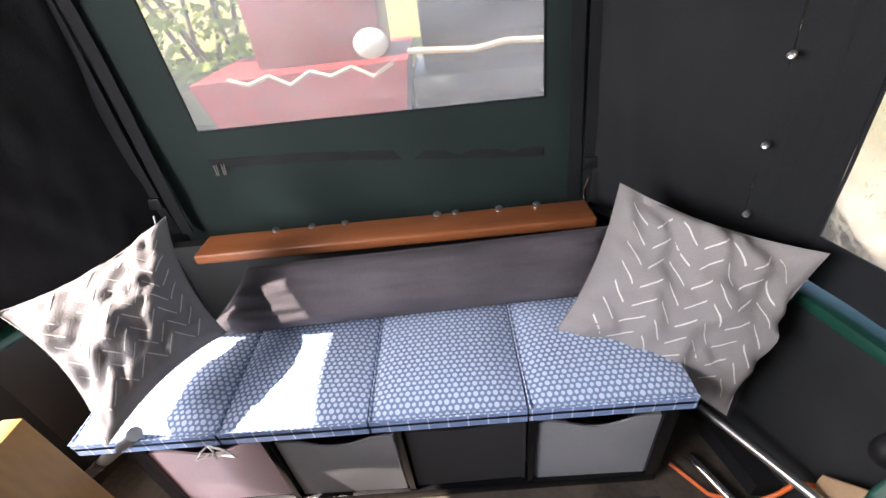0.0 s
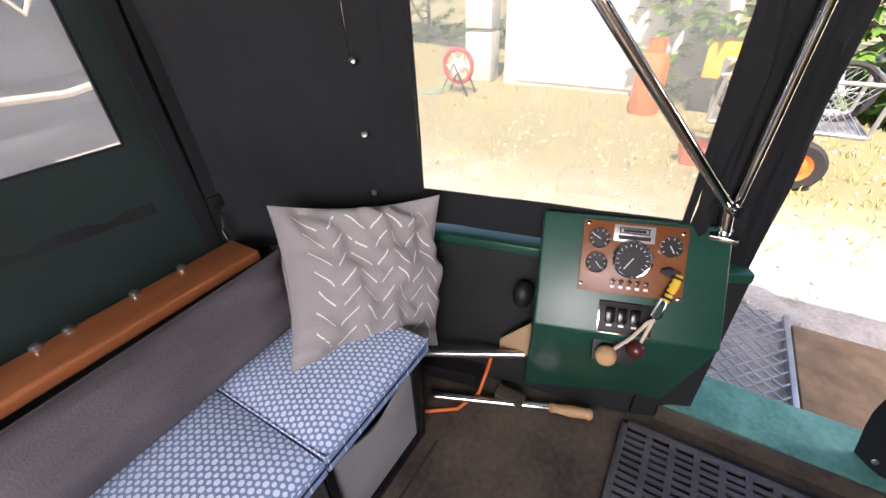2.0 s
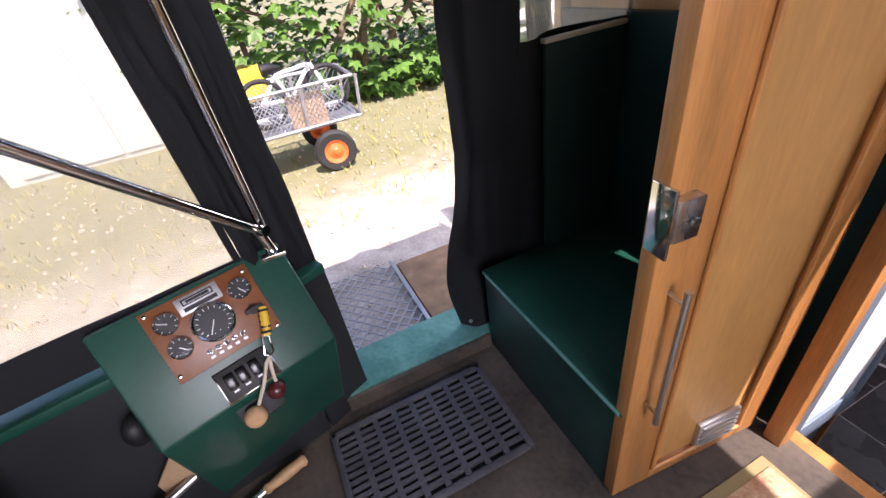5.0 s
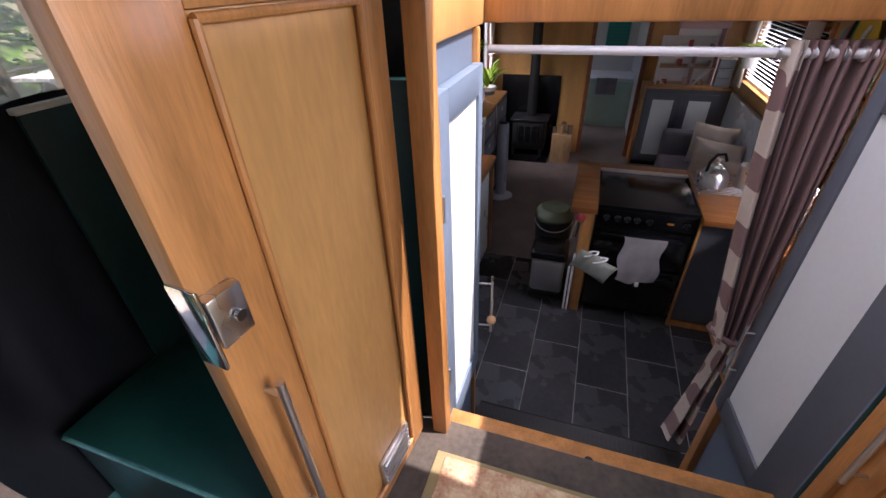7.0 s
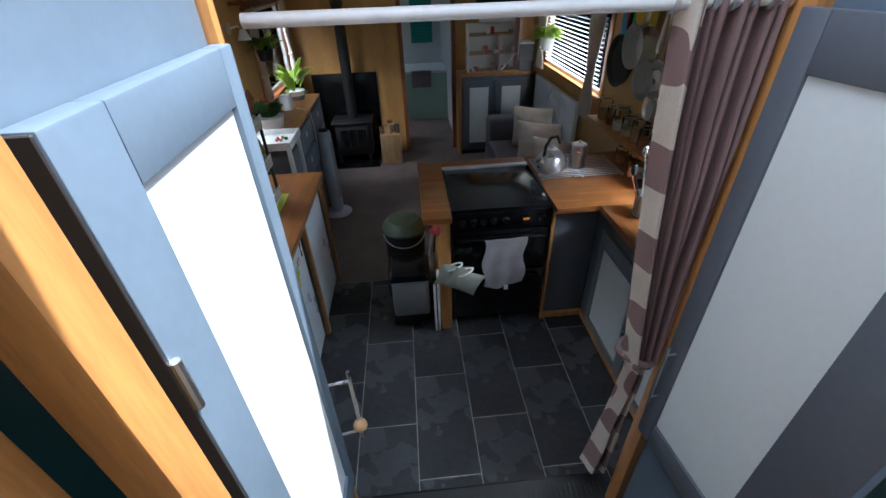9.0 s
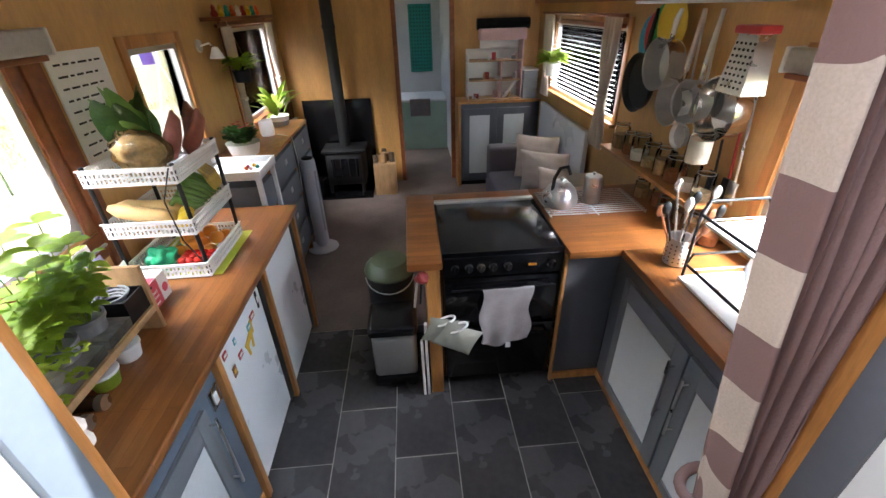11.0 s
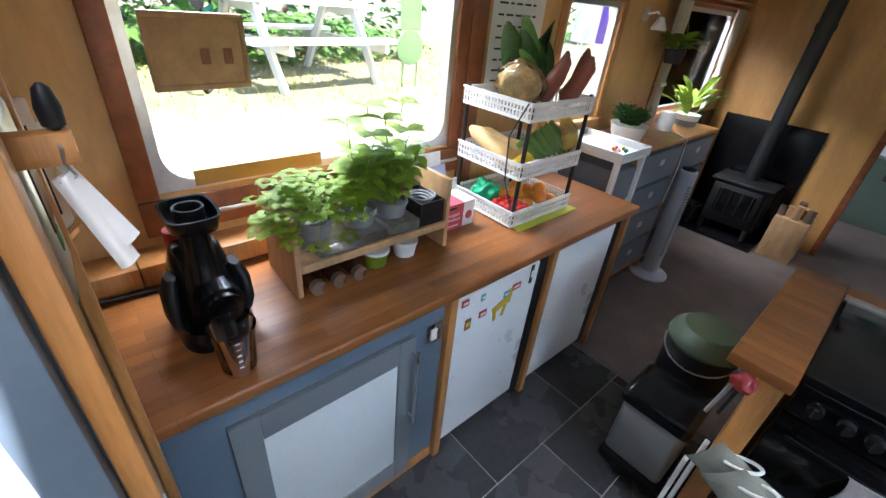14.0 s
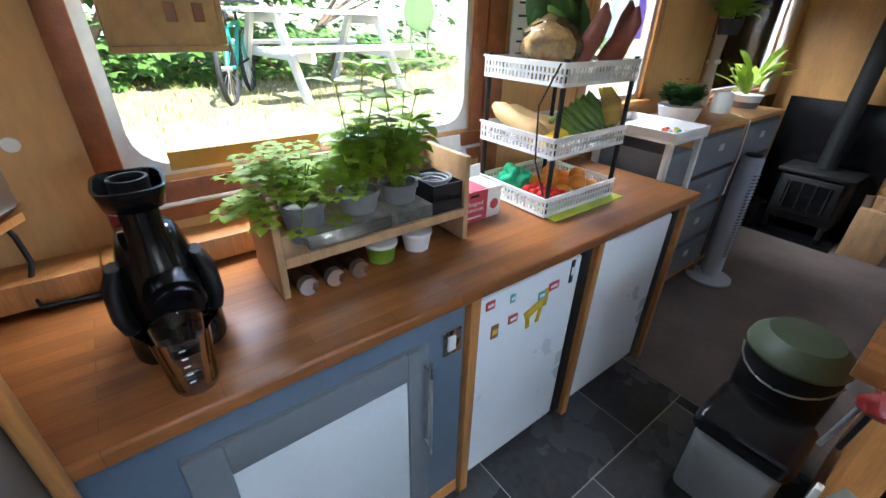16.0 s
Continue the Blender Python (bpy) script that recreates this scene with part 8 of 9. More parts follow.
part("rim", bbox((-0.6, 8.73, 0.72), (0.55, 9.4, 0.76), 0.012, 3), WHITE, bt)
bm = bmesh.new()
sheet(bm, lambda u, v: (0.0 + 0.3 * u, 8.715 - 0.01 * math.sin(u * 9), 0.52 + 0.25 * v), 12, 8, 0.01)
solo("bath_towel", bm, TOWEL, "pale towel hung over the bath edge", "towel")
tm = thing("bath_mat", (0.22, 9.84, 1.05), "teal rubber bath mat with holes hanging on the wall", "bath mat")
part("mat", bbox((0.05, 9.883, 1.0), (0.42, 9.898, 2.0), 0.01, 2), TURQ, tm)
bm = bmesh.new()
for i in range(7):
    for k in range(18):
        box(bm, (0.08 + 0.048 * i, 9.880, 1.04 + 0.053 * k), (0.105 + 0.048 * i, 9.883, 1.065 + 0.053 * k))
tagged(part("holes", bm, flat("dark_teal", (0.01, 0.16, 0.13), 0.6), tm), "", "", "", "stuff")
# cabinet with the dolls' house
cb = thing("low_cabinet", (1.0, 7.25, 0), "grey two-door cabinet with pale panels and an oak top", "cabinet")
part("carcass", bbox((0.575, 7.10, 0.06), (XR - 0.01, 7.395, 0.985), 0.002), GREY, cb)
part("top", bbox((0.54, 7.07, 0.985), (XR - 0.004, 7.397, 1.012), 0.004), OAK, cb)
part("end_panel", bbox((0.54, 7.08, 0.0), (0.575, 7.395, 0.985), 0.003), OAK, cb)
part("plinth", bbox((0.575, 7.13, 0.0), (XR - 0.01, 7.39, 0.06), 0.002), BLACKMATT, cb)
for a, b in ((0.60, 0.985), (1.0, 1.385)):
    d = part("door", bbox((a, 7.08, 0.09), (b, 7.10, 0.93), 0.003), GREY, cb)
    part("panel", bbox((a + 0.075, 7.076, 0.165), (b - 0.075, 7.0805, 0.855), 0.001), WHITEPANEL, d, "pale panel")
dh = thing("dolls_house", (0.98, 7.24, 1.012), "open-fronted white and pink toy house with tiny furniture", "toy house")
DX0, DX1, DY0, DY1, DZ = 0.66, 1.27, 7.12, 7.33, 1.013
for z in (0.0, 0.2, 0.4):
    part("floor_board", bbox((DX0, DY0, DZ + z), (DX1, DY1, DZ + z + 0.014), 0.002), PALEWOOD, dh)
part("back_wall", bbox((DX0, DY1, DZ), (DX1, DY1 + 0.008, DZ + 0.52), 0.001), WHITEPLASTIC, dh)
for x, h in ((DX0, 0.47), (1.03, 0.4), (DX1 - 0.012, 0.62)):
    part("side_wall", bbox((x, DY0, DZ + 0.001), (x + 0.012, DY1, DZ + h), 0.001), PINK if x > 1 else WHITEPLASTIC, dh)
part("upper_wall", bbox((0.82, DY1, DZ + 0.5), (DX1, DY1 + 0.008, DZ + 0.64), 0.001), WHITEPLASTIC, dh)
part("roof", bbox((0.80, DY0 + 0.02, DZ + 0.61), (DX1 + 0.03, DY1, DZ + 0.72), 0.006), PINK, dh, "pale pink roof")
bm = bmesh.new()
prism(bm, [(1.06, DY0, DZ + 0.02), (1.08, DY0, DZ + 0.02), (1.23, DY0, DZ + 0.2), (1.21, DY0, DZ + 0.2)], (0, 0.05, 0))
part("stair", bm, WHITEPLASTIC, dh)
rng = random.Random(17)
for k in range(16):
    x, z = rng.uniform(DX0 + 0.03, DX1 - 0.07), (0.014, 0.214, 0.414)[k % 3]
    if z > 0.4:
        x = rng.uniform(0.85, DX1 - 0.08)
    w, h = rng.uniform(0.02, 0.06), rng.uniform(0.02, 0.08)
    part("toy_furniture", bbox((x, 7.16, DZ + z), (x + w, 7.16 + 0.04, DZ + z + h), 0.003), (PINK, PALEWOOD, WHITEPLASTIC, GREYDRAWER, REDPAINT)[k % 5], dh)
bg = bmesh.new()
rod(bg, (0.78, 7.3, 1.775), (1.36, 7.3, 1.775), 0.055, 18)
solo("rolled_bag", bg, FABRIC, "black rolled bag lying on the toy house roof", "bag")
for k in range(3):
    t = thing("storage_box", (1.36, 7.24, 1.013 + 0.105 * k), "grey lidded storage box stacked on the cabinet", "storage box", "stacked boxes")
    part("box", bbox((1.29, 7.12, 1.013 + 0.105 * k), (1.45, 7.36, 1.10 + 0.105 * k), 0.004), GREYDRAWER, t)
    part("lid", bbox((1.285, 7.115, 1.10 + 0.105 * k), (1.455, 7.365, 1.116 + 0.105 * k), 0.003), WHITEPLASTIC if k == 2 else SOAPSTONE, t)
# sofa
sf = thing("sofa", (1.15, 5.85, 0), "grey upholstered corner sofa under the saloon window", "sofa")
part("base", bbox((0.80, 5.15, 0.05), (XR - 0.01, 6.62, 0.28), 0.02, 3), SOFA, sf)
part("seat", bbox((0.785, 5.16, 0.28), (XR - 0.13, 6.42, 0.42), 0.04, 4), SOFA, sf)
part("back", bbox((XR - 0.16, 5.15, 0.30), (XR - 0.012, 6.60, 0.62), 0.04, 4), SOFA, sf)
part("arm", bbox((0.80, 6.43, 0.28), (1.30, 6.63, 0.66), 0.04, 4), SOFA, sf)
pillow("pillow", [(1.02, 6.2, 0.43), (1.38, 5.9, 0.45), (1.40, 6.05, 0.85), (1.06, 6.38, 0.82)], 0.08, CREAMCLOTH, "cream linen pillow on the grey sofa", 21, 0, "sofa pillows")
pillow("pillow", [(1.0, 5.85, 0.43), (1.40, 5.6, 0.44), (1.42, 5.8, 0.76), (1.04, 6.1, 0.74)], 0.08, CREAMCLOTH, "cream linen pillow on the grey sofa", 24, 0, "sofa pillows")
pillow("pillow", [(1.05, 5.45, 0.43), (1.42, 5.25, 0.44), (1.43, 5.4, 0.72), (1.08, 5.65, 0.72)], 0.07, CREAMCLOTH, "cream linen pillow on the grey sofa", 27, 0, "sofa pillows")
rd = thing("radiator", (XR - 0.04, 6.1, 0.5), "white panel radiator under the saloon window", "radiator")
part("panel", bbox((XR - 0.075, 5.55, 0.60), (XR - 0.03, 6.85, 1.02), 0.008, 2), WHITE, rd)
for k in range(2):
    part("bracket", bbox((XR - 0.03, 5.75 + 0.9 * k, 0.62), (XR - 0.001, 5.79 + 0.9 * k, 0.98), 0.002), WHITE, rd)
part("top_grille", bbox((XR - 0.07, 5.56, 1.02), (XR - 0.035, 6.84, 1.03), 0.002), ALU, rd)

# ---- outside ----
GZ = 0.86
bm = bmesh.new()
rng = random.Random(2)
NX, NY = 60, 90
grid = {}
for i in range(NX + 1):
    x = -1.32 - 14 * (i / NX) ** 1.6 if i < NX else -900
    for k in range(NY + 1):
        y = -10 + 22 * k / NY
        y = -700 if k == 0 else 700 if k == NY else y
        grid[i, k] = bm.verts.new((x, y, GZ + (0.02 * noise.noise(Vector((x * 1.3, y * 1.3, 0))) if 0 < i < NX else 0)))
for i in range(NX):
    for k in range(NY):
        bm.faces.new((grid[i, k], grid[i + 1, k], grid[i + 1, k + 1], grid[i, k + 1]))
GROUND = mat("gravel_and_grass", (0.42, 0.39, 0.345), 0.95, vary=0.4, scale=5, fine=55, second=(0.25, 0.22, 0.18), bump=0.9)
gn, gll = GROUND.node_tree.nodes, GROUND.node_tree.links
gco, gsp, gno, gma, grr = gn.new("ShaderNodeTexCoord"), gn.new("ShaderNodeSeparateXYZ"), gn.new("ShaderNodeTexNoise"), gn.new("ShaderNodeMath"), gn.new("ShaderNodeMapRange")
gll.new(gco.outputs["Object"], gsp.inputs[0])
gno.inputs["Scale"].default_value, gno.inputs["Detail"].default_value = 1.6, 6
gma.operation, gma.inputs[1].default_value = "MULTIPLY_ADD", 3.2
gll.new(gno.outputs["Fac"], gma.inputs[0])
gll.new(gsp.outputs[0], gma.inputs[2])
grr.inputs["From Min"].default_value, grr.inputs["From Max"].default_value, grr.inputs["To Min"].default_value, grr.inputs["To Max"].default_value = -1.0, -2.2, 0.0, 0.85
gll.new(gma.outputs[0], grr.inputs["Value"])
gmx = gn.new("ShaderNodeMix")
gmx.data_type = "RGBA"
gll.new(grr.outputs[0], gmx.inputs["Factor"])
gb2 = gn["Principled BSDF"]
gll.new(gb2.inputs["Base Color"].links[0].from_socket, gmx.inputs[6])
gmx.inputs[7].default_value = (0.15, 0.15, 0.055, 1)
gll.new(gmx.outputs[2], gb2.inputs["Base Color"])
structure("ground", bm, GROUND, "gravel towpath running into dry grass", 60)
bm = bmesh.new()
for lo, hi in (((-1.31, -700, 0.0), (900, -0.5, 0.28)), ((-1.31, 10.1, 0.0), (900, 700, 0.28)), ((1.58, -0.5, 0.0), (900, 10.1, 0.28)), ((-1.31, -0.5, 0.0), (-1.301, 2.04, 0.28))):
    box(bm, lo, hi)
structure("water", bm, WATER, "dark green canal water")
bm = bmesh.new()
box(bm, (3.6, -5.0, 0.2), (400, 300, 0.86))
box(bm, (-1.31, -300, 0.2), (400, -6.4, 0.86))
structure("ground_far_bank", bm, GRASS, "grassy far bank of the canal")
# the boat's own hull below the deck
bm = bmesh.new()
box(bm, (-1.30, -0.5, 0.1), (1.30, 2.04, 0.895))
box(bm, (XL - 0.07, 2.04, -0.2), (XR + 0.07, 10.1, -0.121))
structure("hull", bm, GREENDARK, "dark green steel hull under the deck")
# tufts and stones on the bank
bm = bmesh.new()
rng = random.Random(44)
for k in range(5200):
    x, y = -rng.uniform(2.6, 8.5), rng.uniform(-6, 9)
    for j in range(3):
        a = rng.uniform(0, math.tau)
        blade(bm, (x + 0.03 * math.cos(a), y + 0.03 * math.sin(a), GZ), (math.cos(a) * 0.5, math.sin(a) * 0.5, 1), rng.uniform(0.03, 0.11), 0.008, 2, 0.2)
ob = new("grass", finish(bm, "grass", mat("dry_grass", (0.22, 0.25, 0.05), 0.8, vary=0.4, scale=1, second=(0.42, 0.33, 0.13)), None))
tagged(ob, "tufts of half-dry grass on the bank", "grass", "", "stuff")
bm = bmesh.new()
for k in range(1900):
    x, y = -rng.uniform(1.35, 5.5), rng.uniform(-3, 7)
    r = rng.uniform(0.006, 0.02)
    bmesh.ops.create_cone(bm, cap_ends=True, segments=5, radius1=r, radius2=r * 0.5, depth=r, matrix=pose(x, y, GZ + 0.01, rng.uniform(-20, 20), rng.uniform(-20, 20), rng.uniform(0, 360))) if k < 1500 else blade(bm, (x - 1.5, y, GZ + 0.012), (rng.uniform(-1, 1), rng.uniform(-1, 1), 0.1), 0.03, 0.018, 2, 0.1)
ob = new("gravel", finish(bm, "gravel", GRAVEL, None))
tagged(ob, "loose pale stones and dry leaves on the path", "gravel", "", "stuff")
# mesh plate and mat outside the exit
mp2 = thing("mesh_plate", (-1.6, 1.12, GZ), "expanded steel mesh plate on the path by the exit", "mesh plate")
bm = bmesh.new()
X0, X1, Y0, Y1, ZM = -2.0, -1.33, 0.80, 1.33, GZ + 0.03
nx, ny = 20, 9
for i in range(nx):
    for k in range(ny):
        x, y = X0 + (X1 - X0) * i / nx, Y0 + (Y1 - Y0) * (k + 0.5 * (i % 2)) / ny
        dx, dy = (X1 - X0) / nx, (Y1 - Y0) / ny
        for sy in (0, 1):
            a = Vector((x, y + (0.0 if sy else dy), ZM))
            b = Vector((x + dx, y + dy * 0.5, ZM + 0.004))
            n = (b - a).cross(Vector((0, 0, 1))).normalized() * 0.004
            prism(bm, [a - n, a + n, b + n, b - n], (0, 0, 0.006))
part("mesh", bm, GALV, mp2, smooth=None)
for lo, hi in (((X0, Y0 - 0.02, GZ), (X1, Y0, ZM + 0.012)), ((X0, Y1 + 0.03, GZ), (X1, Y1 + 0.05, ZM + 0.012))):
    part("edge", bbox(lo, hi, 0.002), GALV, mp2)
solo("coir_mat", bbox((-1.95, 1.39, GZ + 0.005), (-1.32, 1.85, GZ + 0.035), 0.006), mat("coir", (0.22, 0.14, 0.08), 0.98, vary=0.35, scale=14, fine=200, bump=0.9), "brown coir mat on the path by the exit", "mat")


def lobed(bm, p, d, up, size):
    """A fig leaf: five lobes round a stalk end."""
    d, up = Vector(d).normalized(), Vector(up).normalized()
    s = d.cross(up).normalized()
    c = bm.verts.new(Vector(p))
    ring = []
    for a, r in ((-150, 0.35), (-115, 0.6), (-85, 0.42), (-50, 0.85), (-25, 0.55), (0, 1.0), (25, 0.55), (50, 0.85), (85, 0.42), (115, 0.6), (150, 0.35)):
        q = radians(a)
        ring.append(bm.verts.new(Vector(p) + (d * math.cos(q) + s * math.sin(q)) * r * size - Vector((0, 0, 0.25 * r * r * size))))
    for a, b in zip(ring, ring[1:]):
        bm.faces.new((c, a, b))


def bush(name, centre, size, n, leaf, m, label, seed, trunk=True):
    r = random.Random(seed)
    t = thing(name, (centre[0], centre[1], GZ), label, "bush", "bank bushes")
    bm = bmesh.new()
    for k in range(7):
        a = r.uniform(0, math.tau)
        tip = Vector(centre) + Vector((size[0] * 0.7 * math.cos(a), size[1] * 0.7 * math.sin(a), size[2] * r.uniform(-0.1, 0.7)))
        base = Vector((centre[0] + r.uniform(-0.3, 0.3) * size[0], centre[1] + r.uniform(-0.4, 0.4) * size[1], GZ - 0.05))
        tube(bm, [base, base.lerp(tip, 0.4) + Vector((0, 0, 0.2)), tip], [0.05, 0.035, 0.012], 7)
    part("trunk", bm, BARK, t)
    bm = bmesh.new()
    for k in range(n):
        a, h = r.uniform(0, math.tau), r.uniform(-1, 1)
        rr = (1 - h * h) ** 0.5 * r.uniform(0.55, 1.0) ** 0.5
        w = 1 + 0.35 * noise.noise(Vector((math.cos(a) * 1.7, math.sin(a) * 1.7 + seed, h * 2)))
        p = Vector(centre) + Vector((size[0] * rr * math.cos(a) * w, size[1] * rr * math.sin(a) * w, size[2] * h * w))
        if p.z < GZ + 0.03:
            p.z = GZ + r.uniform(0.03, 0.4)
        out = Vector((math.cos(a), math.sin(a), r.uniform(-0.6, 0.3)))
        lobed(bm, p, out, (r.uniform(-0.4, 0.7), r.uniform(-0.4, 0.4), 1), leaf * r.uniform(0.6, 1.2))
    part("crown", bm, m, t, smooth=None)


bush("fig_bush", (-6.3, 2.6, 2.5), (1.3, 2.6, 2.2), 2600, 0.17, LEAF, "large fig bush with broad lobed leaves on the bank", 1)
bush("fig_bush", (-6.6, 0.6, 2.6), (1.2, 1.3, 2.4), 1100, 0.15, LEAF, "leafy fig bush behind the garden trailer", 2)
bush("hedge", (-8.4, 5.4, 2.2), (1.5, 3.6, 2.4), 2600, 0.13, LEAFDARK, "dense dark hedge behind the picnic table", 3)
bush("ivy", (-6.3, 4.6, 1.0), (1.0, 2.8, 0.38), 2200, 0.09, LEAF, "low ivy spreading along the bank", 4)
bush("hedge", (-9.5, -3.5, 2.8), (1.5, 5.0, 2.8), 2600, 0.15, LEAFDARK, "dense dark hedge behind the white shed", 5)
bush("tree", (3.8, -7.5, 3.2), (3.0, 1.8, 2.6), 1800, 0.22, LEAFLIGHT, "sunlit tree on the far bank", 6)
bush("hedge", (-10.5, 16.0, 2.2), (3.0, 1.2, 2.0), 1500, 0.16, LEAF, "leafy hedge along the bank", 7)
bush("tree", (26.0, -6.0, 2.6), (3.0, 7.0, 3.2), 1500, 0.22, LEAF, "leafy trees on the far bank", 8)
# garden trailer with bicycle
tr = thing("garden_trailer", (-3.9, 0.75, GZ), "grey mesh-sided garden trailer with orange wheel hubs", "trailer")
TX0, TX1, TY0, TY1, TZ0, TZ1 = -4.30, -3.66, 0.86, 1.76, 1.26, 1.58
bm = bmesh.new()
for x in (TX0, TX1):
    for z in (TZ0, TZ1):
        rod(bm, (x, TY0, z), (x, TY1, z), 0.014, 8)
    for y in (TY0, (TY0 + TY1) / 2, TY1):
        rod(bm, (x, y, TZ0), (x, y + 0.03, TZ1), 0.014, 8)
for y in (TY0, TY1):
    for z in (TZ0, TZ1):
        rod(bm, (TX0, y, z), (TX1, y, z), 0.014, 8)
part("frame", bm, GALV, tr)
for x in (TX0, TX1):
    bm = bmesh.new()
    for k in range(-7, 34):
        for s in (1, -1):
            ya = TY0 + 0.04 * k
            yb = ya + s * 0.28
            p, q = [ya, TZ0], [yb, TZ1]
            if s < 0:
                p, q = [ya + 0.28, TZ0], [ya, TZ1]
            if min(p[0], q[0]) < TY0 or max(p[0], q[0]) > TY1:
                continue
            rod(bm, (x, p[0], p[1]), (x, q[0], q[1]), 0.003, 4)
    part("mesh_side", bm, GALV, tr)
part("floor", bbox((TX0, TY0, TZ0 - 0.02), (TX1, TY1, TZ0 - 0.005), 0), GALV, tr)
for x in (TX0 - 0.06, TX1 + 0.05):
    for y in (1.46,):
        w = bmesh.new()
        lathe(w, [(0.1, -0.035), (0.155, -0.04), (0.175, -0.022), (0.175, 0.022), (0.155, 0.04), (0.1, 0.035)], (x, y, GZ + 0.175), 26, pose(0, 0, 0, 0, 90, 0), False)
        wh = part("tyre", w, RUBBER, tr)
        w = bmesh.new()
        lathe(w, [(0.02, -0.02), (0.101, -0.03), (0.101, 0.034), (0.07, 0.02), (0.03, 0.03), (0.02, 0.04)], (x, y, GZ + 0.175), 24, pose(0, 0, 0, 0, 90, 0))
        part("hub", w, ORANGEPAINT, wh)
part("axle", bbox((TX0 - 0.06, 1.44, GZ + 0.13), (TX1 + 0.05, 1.48, GZ + 0.17), 0.003), ORANGEPAINT, tr)
solo("cardboard_sheet", bbox((-3.72, 1.2, 1.26), (-3.715, 1.5, 1.52), 0, 1), CARD, "cardboard sheet standing in the trailer", "cardboard")


def bicycle(name, at, rz, scale, colour, label):
    t = thing(name, at, label, "bicycle", "", rz)
    R = 0.3 * scale
    for y in (-0.45 * scale, 0.45 * scale):
        w = bmesh.new()
        tube(w, [(0, y + R * math.cos(a), R + R * math.sin(a)) for a in [k * math.tau / 28 for k in range(29)]], 0.02, 8)
        wh = part("tyre", w, RUBBER, t, local=True)
        w = bmesh.new()
        for k in range(14):
            a = k * math.tau / 14
            rod(w, (0.01, y, R), (0, y + R * math.cos(a), R + R * math.sin(a)), 0.0018, 4)
        rod(w, (-0.04, y, R), (0.04, y, R), 0.02, 10)
        part("spokes", w, ALU, wh, local=True)
    S = scale
    pts = {"bb": (0, -0.08 * S, 0.28 * S), "seat": (0, -0.2 * S, 0.62 * S), "head": (0, 0.3 * S, 0.66 * S), "rear": (0, -0.45 * S, R), "front": (0, 0.45 * S, R)}
    bm = bmesh.new()
    for a, b in (("bb", "seat"), ("bb", "head"), ("seat", "head"), ("bb", "rear"), ("seat", "rear"), ("head", "front")):
        rod(bm, pts[a], pts[b], 0.017, 10)
    part("frame", bm, colour, t, local=True)
    bm = bmesh.new()
    tube(bm, [(-0.25 * S, 0.24 * S, 0.82 * S), (-0.1 * S, 0.28 * S, 0.84 * S), (0.1 * S, 0.28 * S, 0.84 * S), (0.25 * S, 0.24 * S, 0.82 * S)], 0.013, 8)
    rod(bm, pts["head"], (0, 0.28 * S, 0.84 * S), 0.014, 8)
    part("handlebar", bm, BLACKMATT, t, local=True)
    bm = bmesh.new()
    tube(bm, [(0, -0.34 * S, 0.71 * S), (0, -0.22 * S, 0.71 * S), (0, -0.08 * S, 0.70 * S)], [0.05, 0.045, 0.012], 10)
    rod(bm, pts["seat"], (0, -0.22 * S, 0.7 * S), 0.012, 8)
    part("saddle", bm, BLACKMATT, t, local=True)
    bm = bmesh.new()
    rod(bm, (-0.12, -0.08 * S, 0.2 * S), (0.12, -0.08 * S, 0.36 * S), 0.01, 8)
    part("pedals", bm, BLACKMATT, t, local=True)
    return t


b1 = bicycle("bicycle", (-3.98, 1.32, 1.27), 6, 0.62, WHITEPAINT, "white and turquoise bicycle lying in the garden trailer")
bicycle("childs_bicycle", (-4.55, 3.75, GZ), 65, 0.95, TURQ, "turquoise child's bicycle parked on the grass")
# picnic table
pt = thing("picnic_table", (-4.6, 4.55, GZ), "white weathered wooden picnic table on the grass", "picnic table")
PM = pose(-4.6, 4.55, GZ, 0, 0, 8)
for k in range(5):
    part("top_board", bbox((-0.36 + 0.145 * k, -0.85, 0.71), (-0.225 + 0.145 * k, 0.85, 0.745), 0.004, 2, PM), WHITEPAINT, pt)
for s in (-1, 1):
    for k in range(2):
        part("bench_board", bbox((s * 0.66 - 0.13 + 0.135 * k, -0.85, 0.42), (s * 0.66 - 0.005 + 0.135 * k, 0.85, 0.455), 0.004, 2, PM), WHITEPAINT, pt)
for y in (-0.55, 0.55):
    for s in (-1, 1):
        bm = bmesh.new()
        prism(bm, [(s * 0.62, y, 0), (s * 0.72, y, 0), (s * 0.30, y, 0.71), (s * 0.20, y, 0.71)], (0, 0.045, 0))
        bm.transform(PM)
        part("leg", bm, WHITEPAINT, pt)
    part("cross_beam", bbox((-0.76, y + 0.046, 0.33), (0.76, y + 0.09, 0.42), 0.004, 2, PM), WHITEPAINT, pt)
    part("top_beam", bbox((-0.36, y + 0.046, 0.63), (0.36, y + 0.09, 0.709), 0.004, 2, PM), WHITEPAINT, pt)
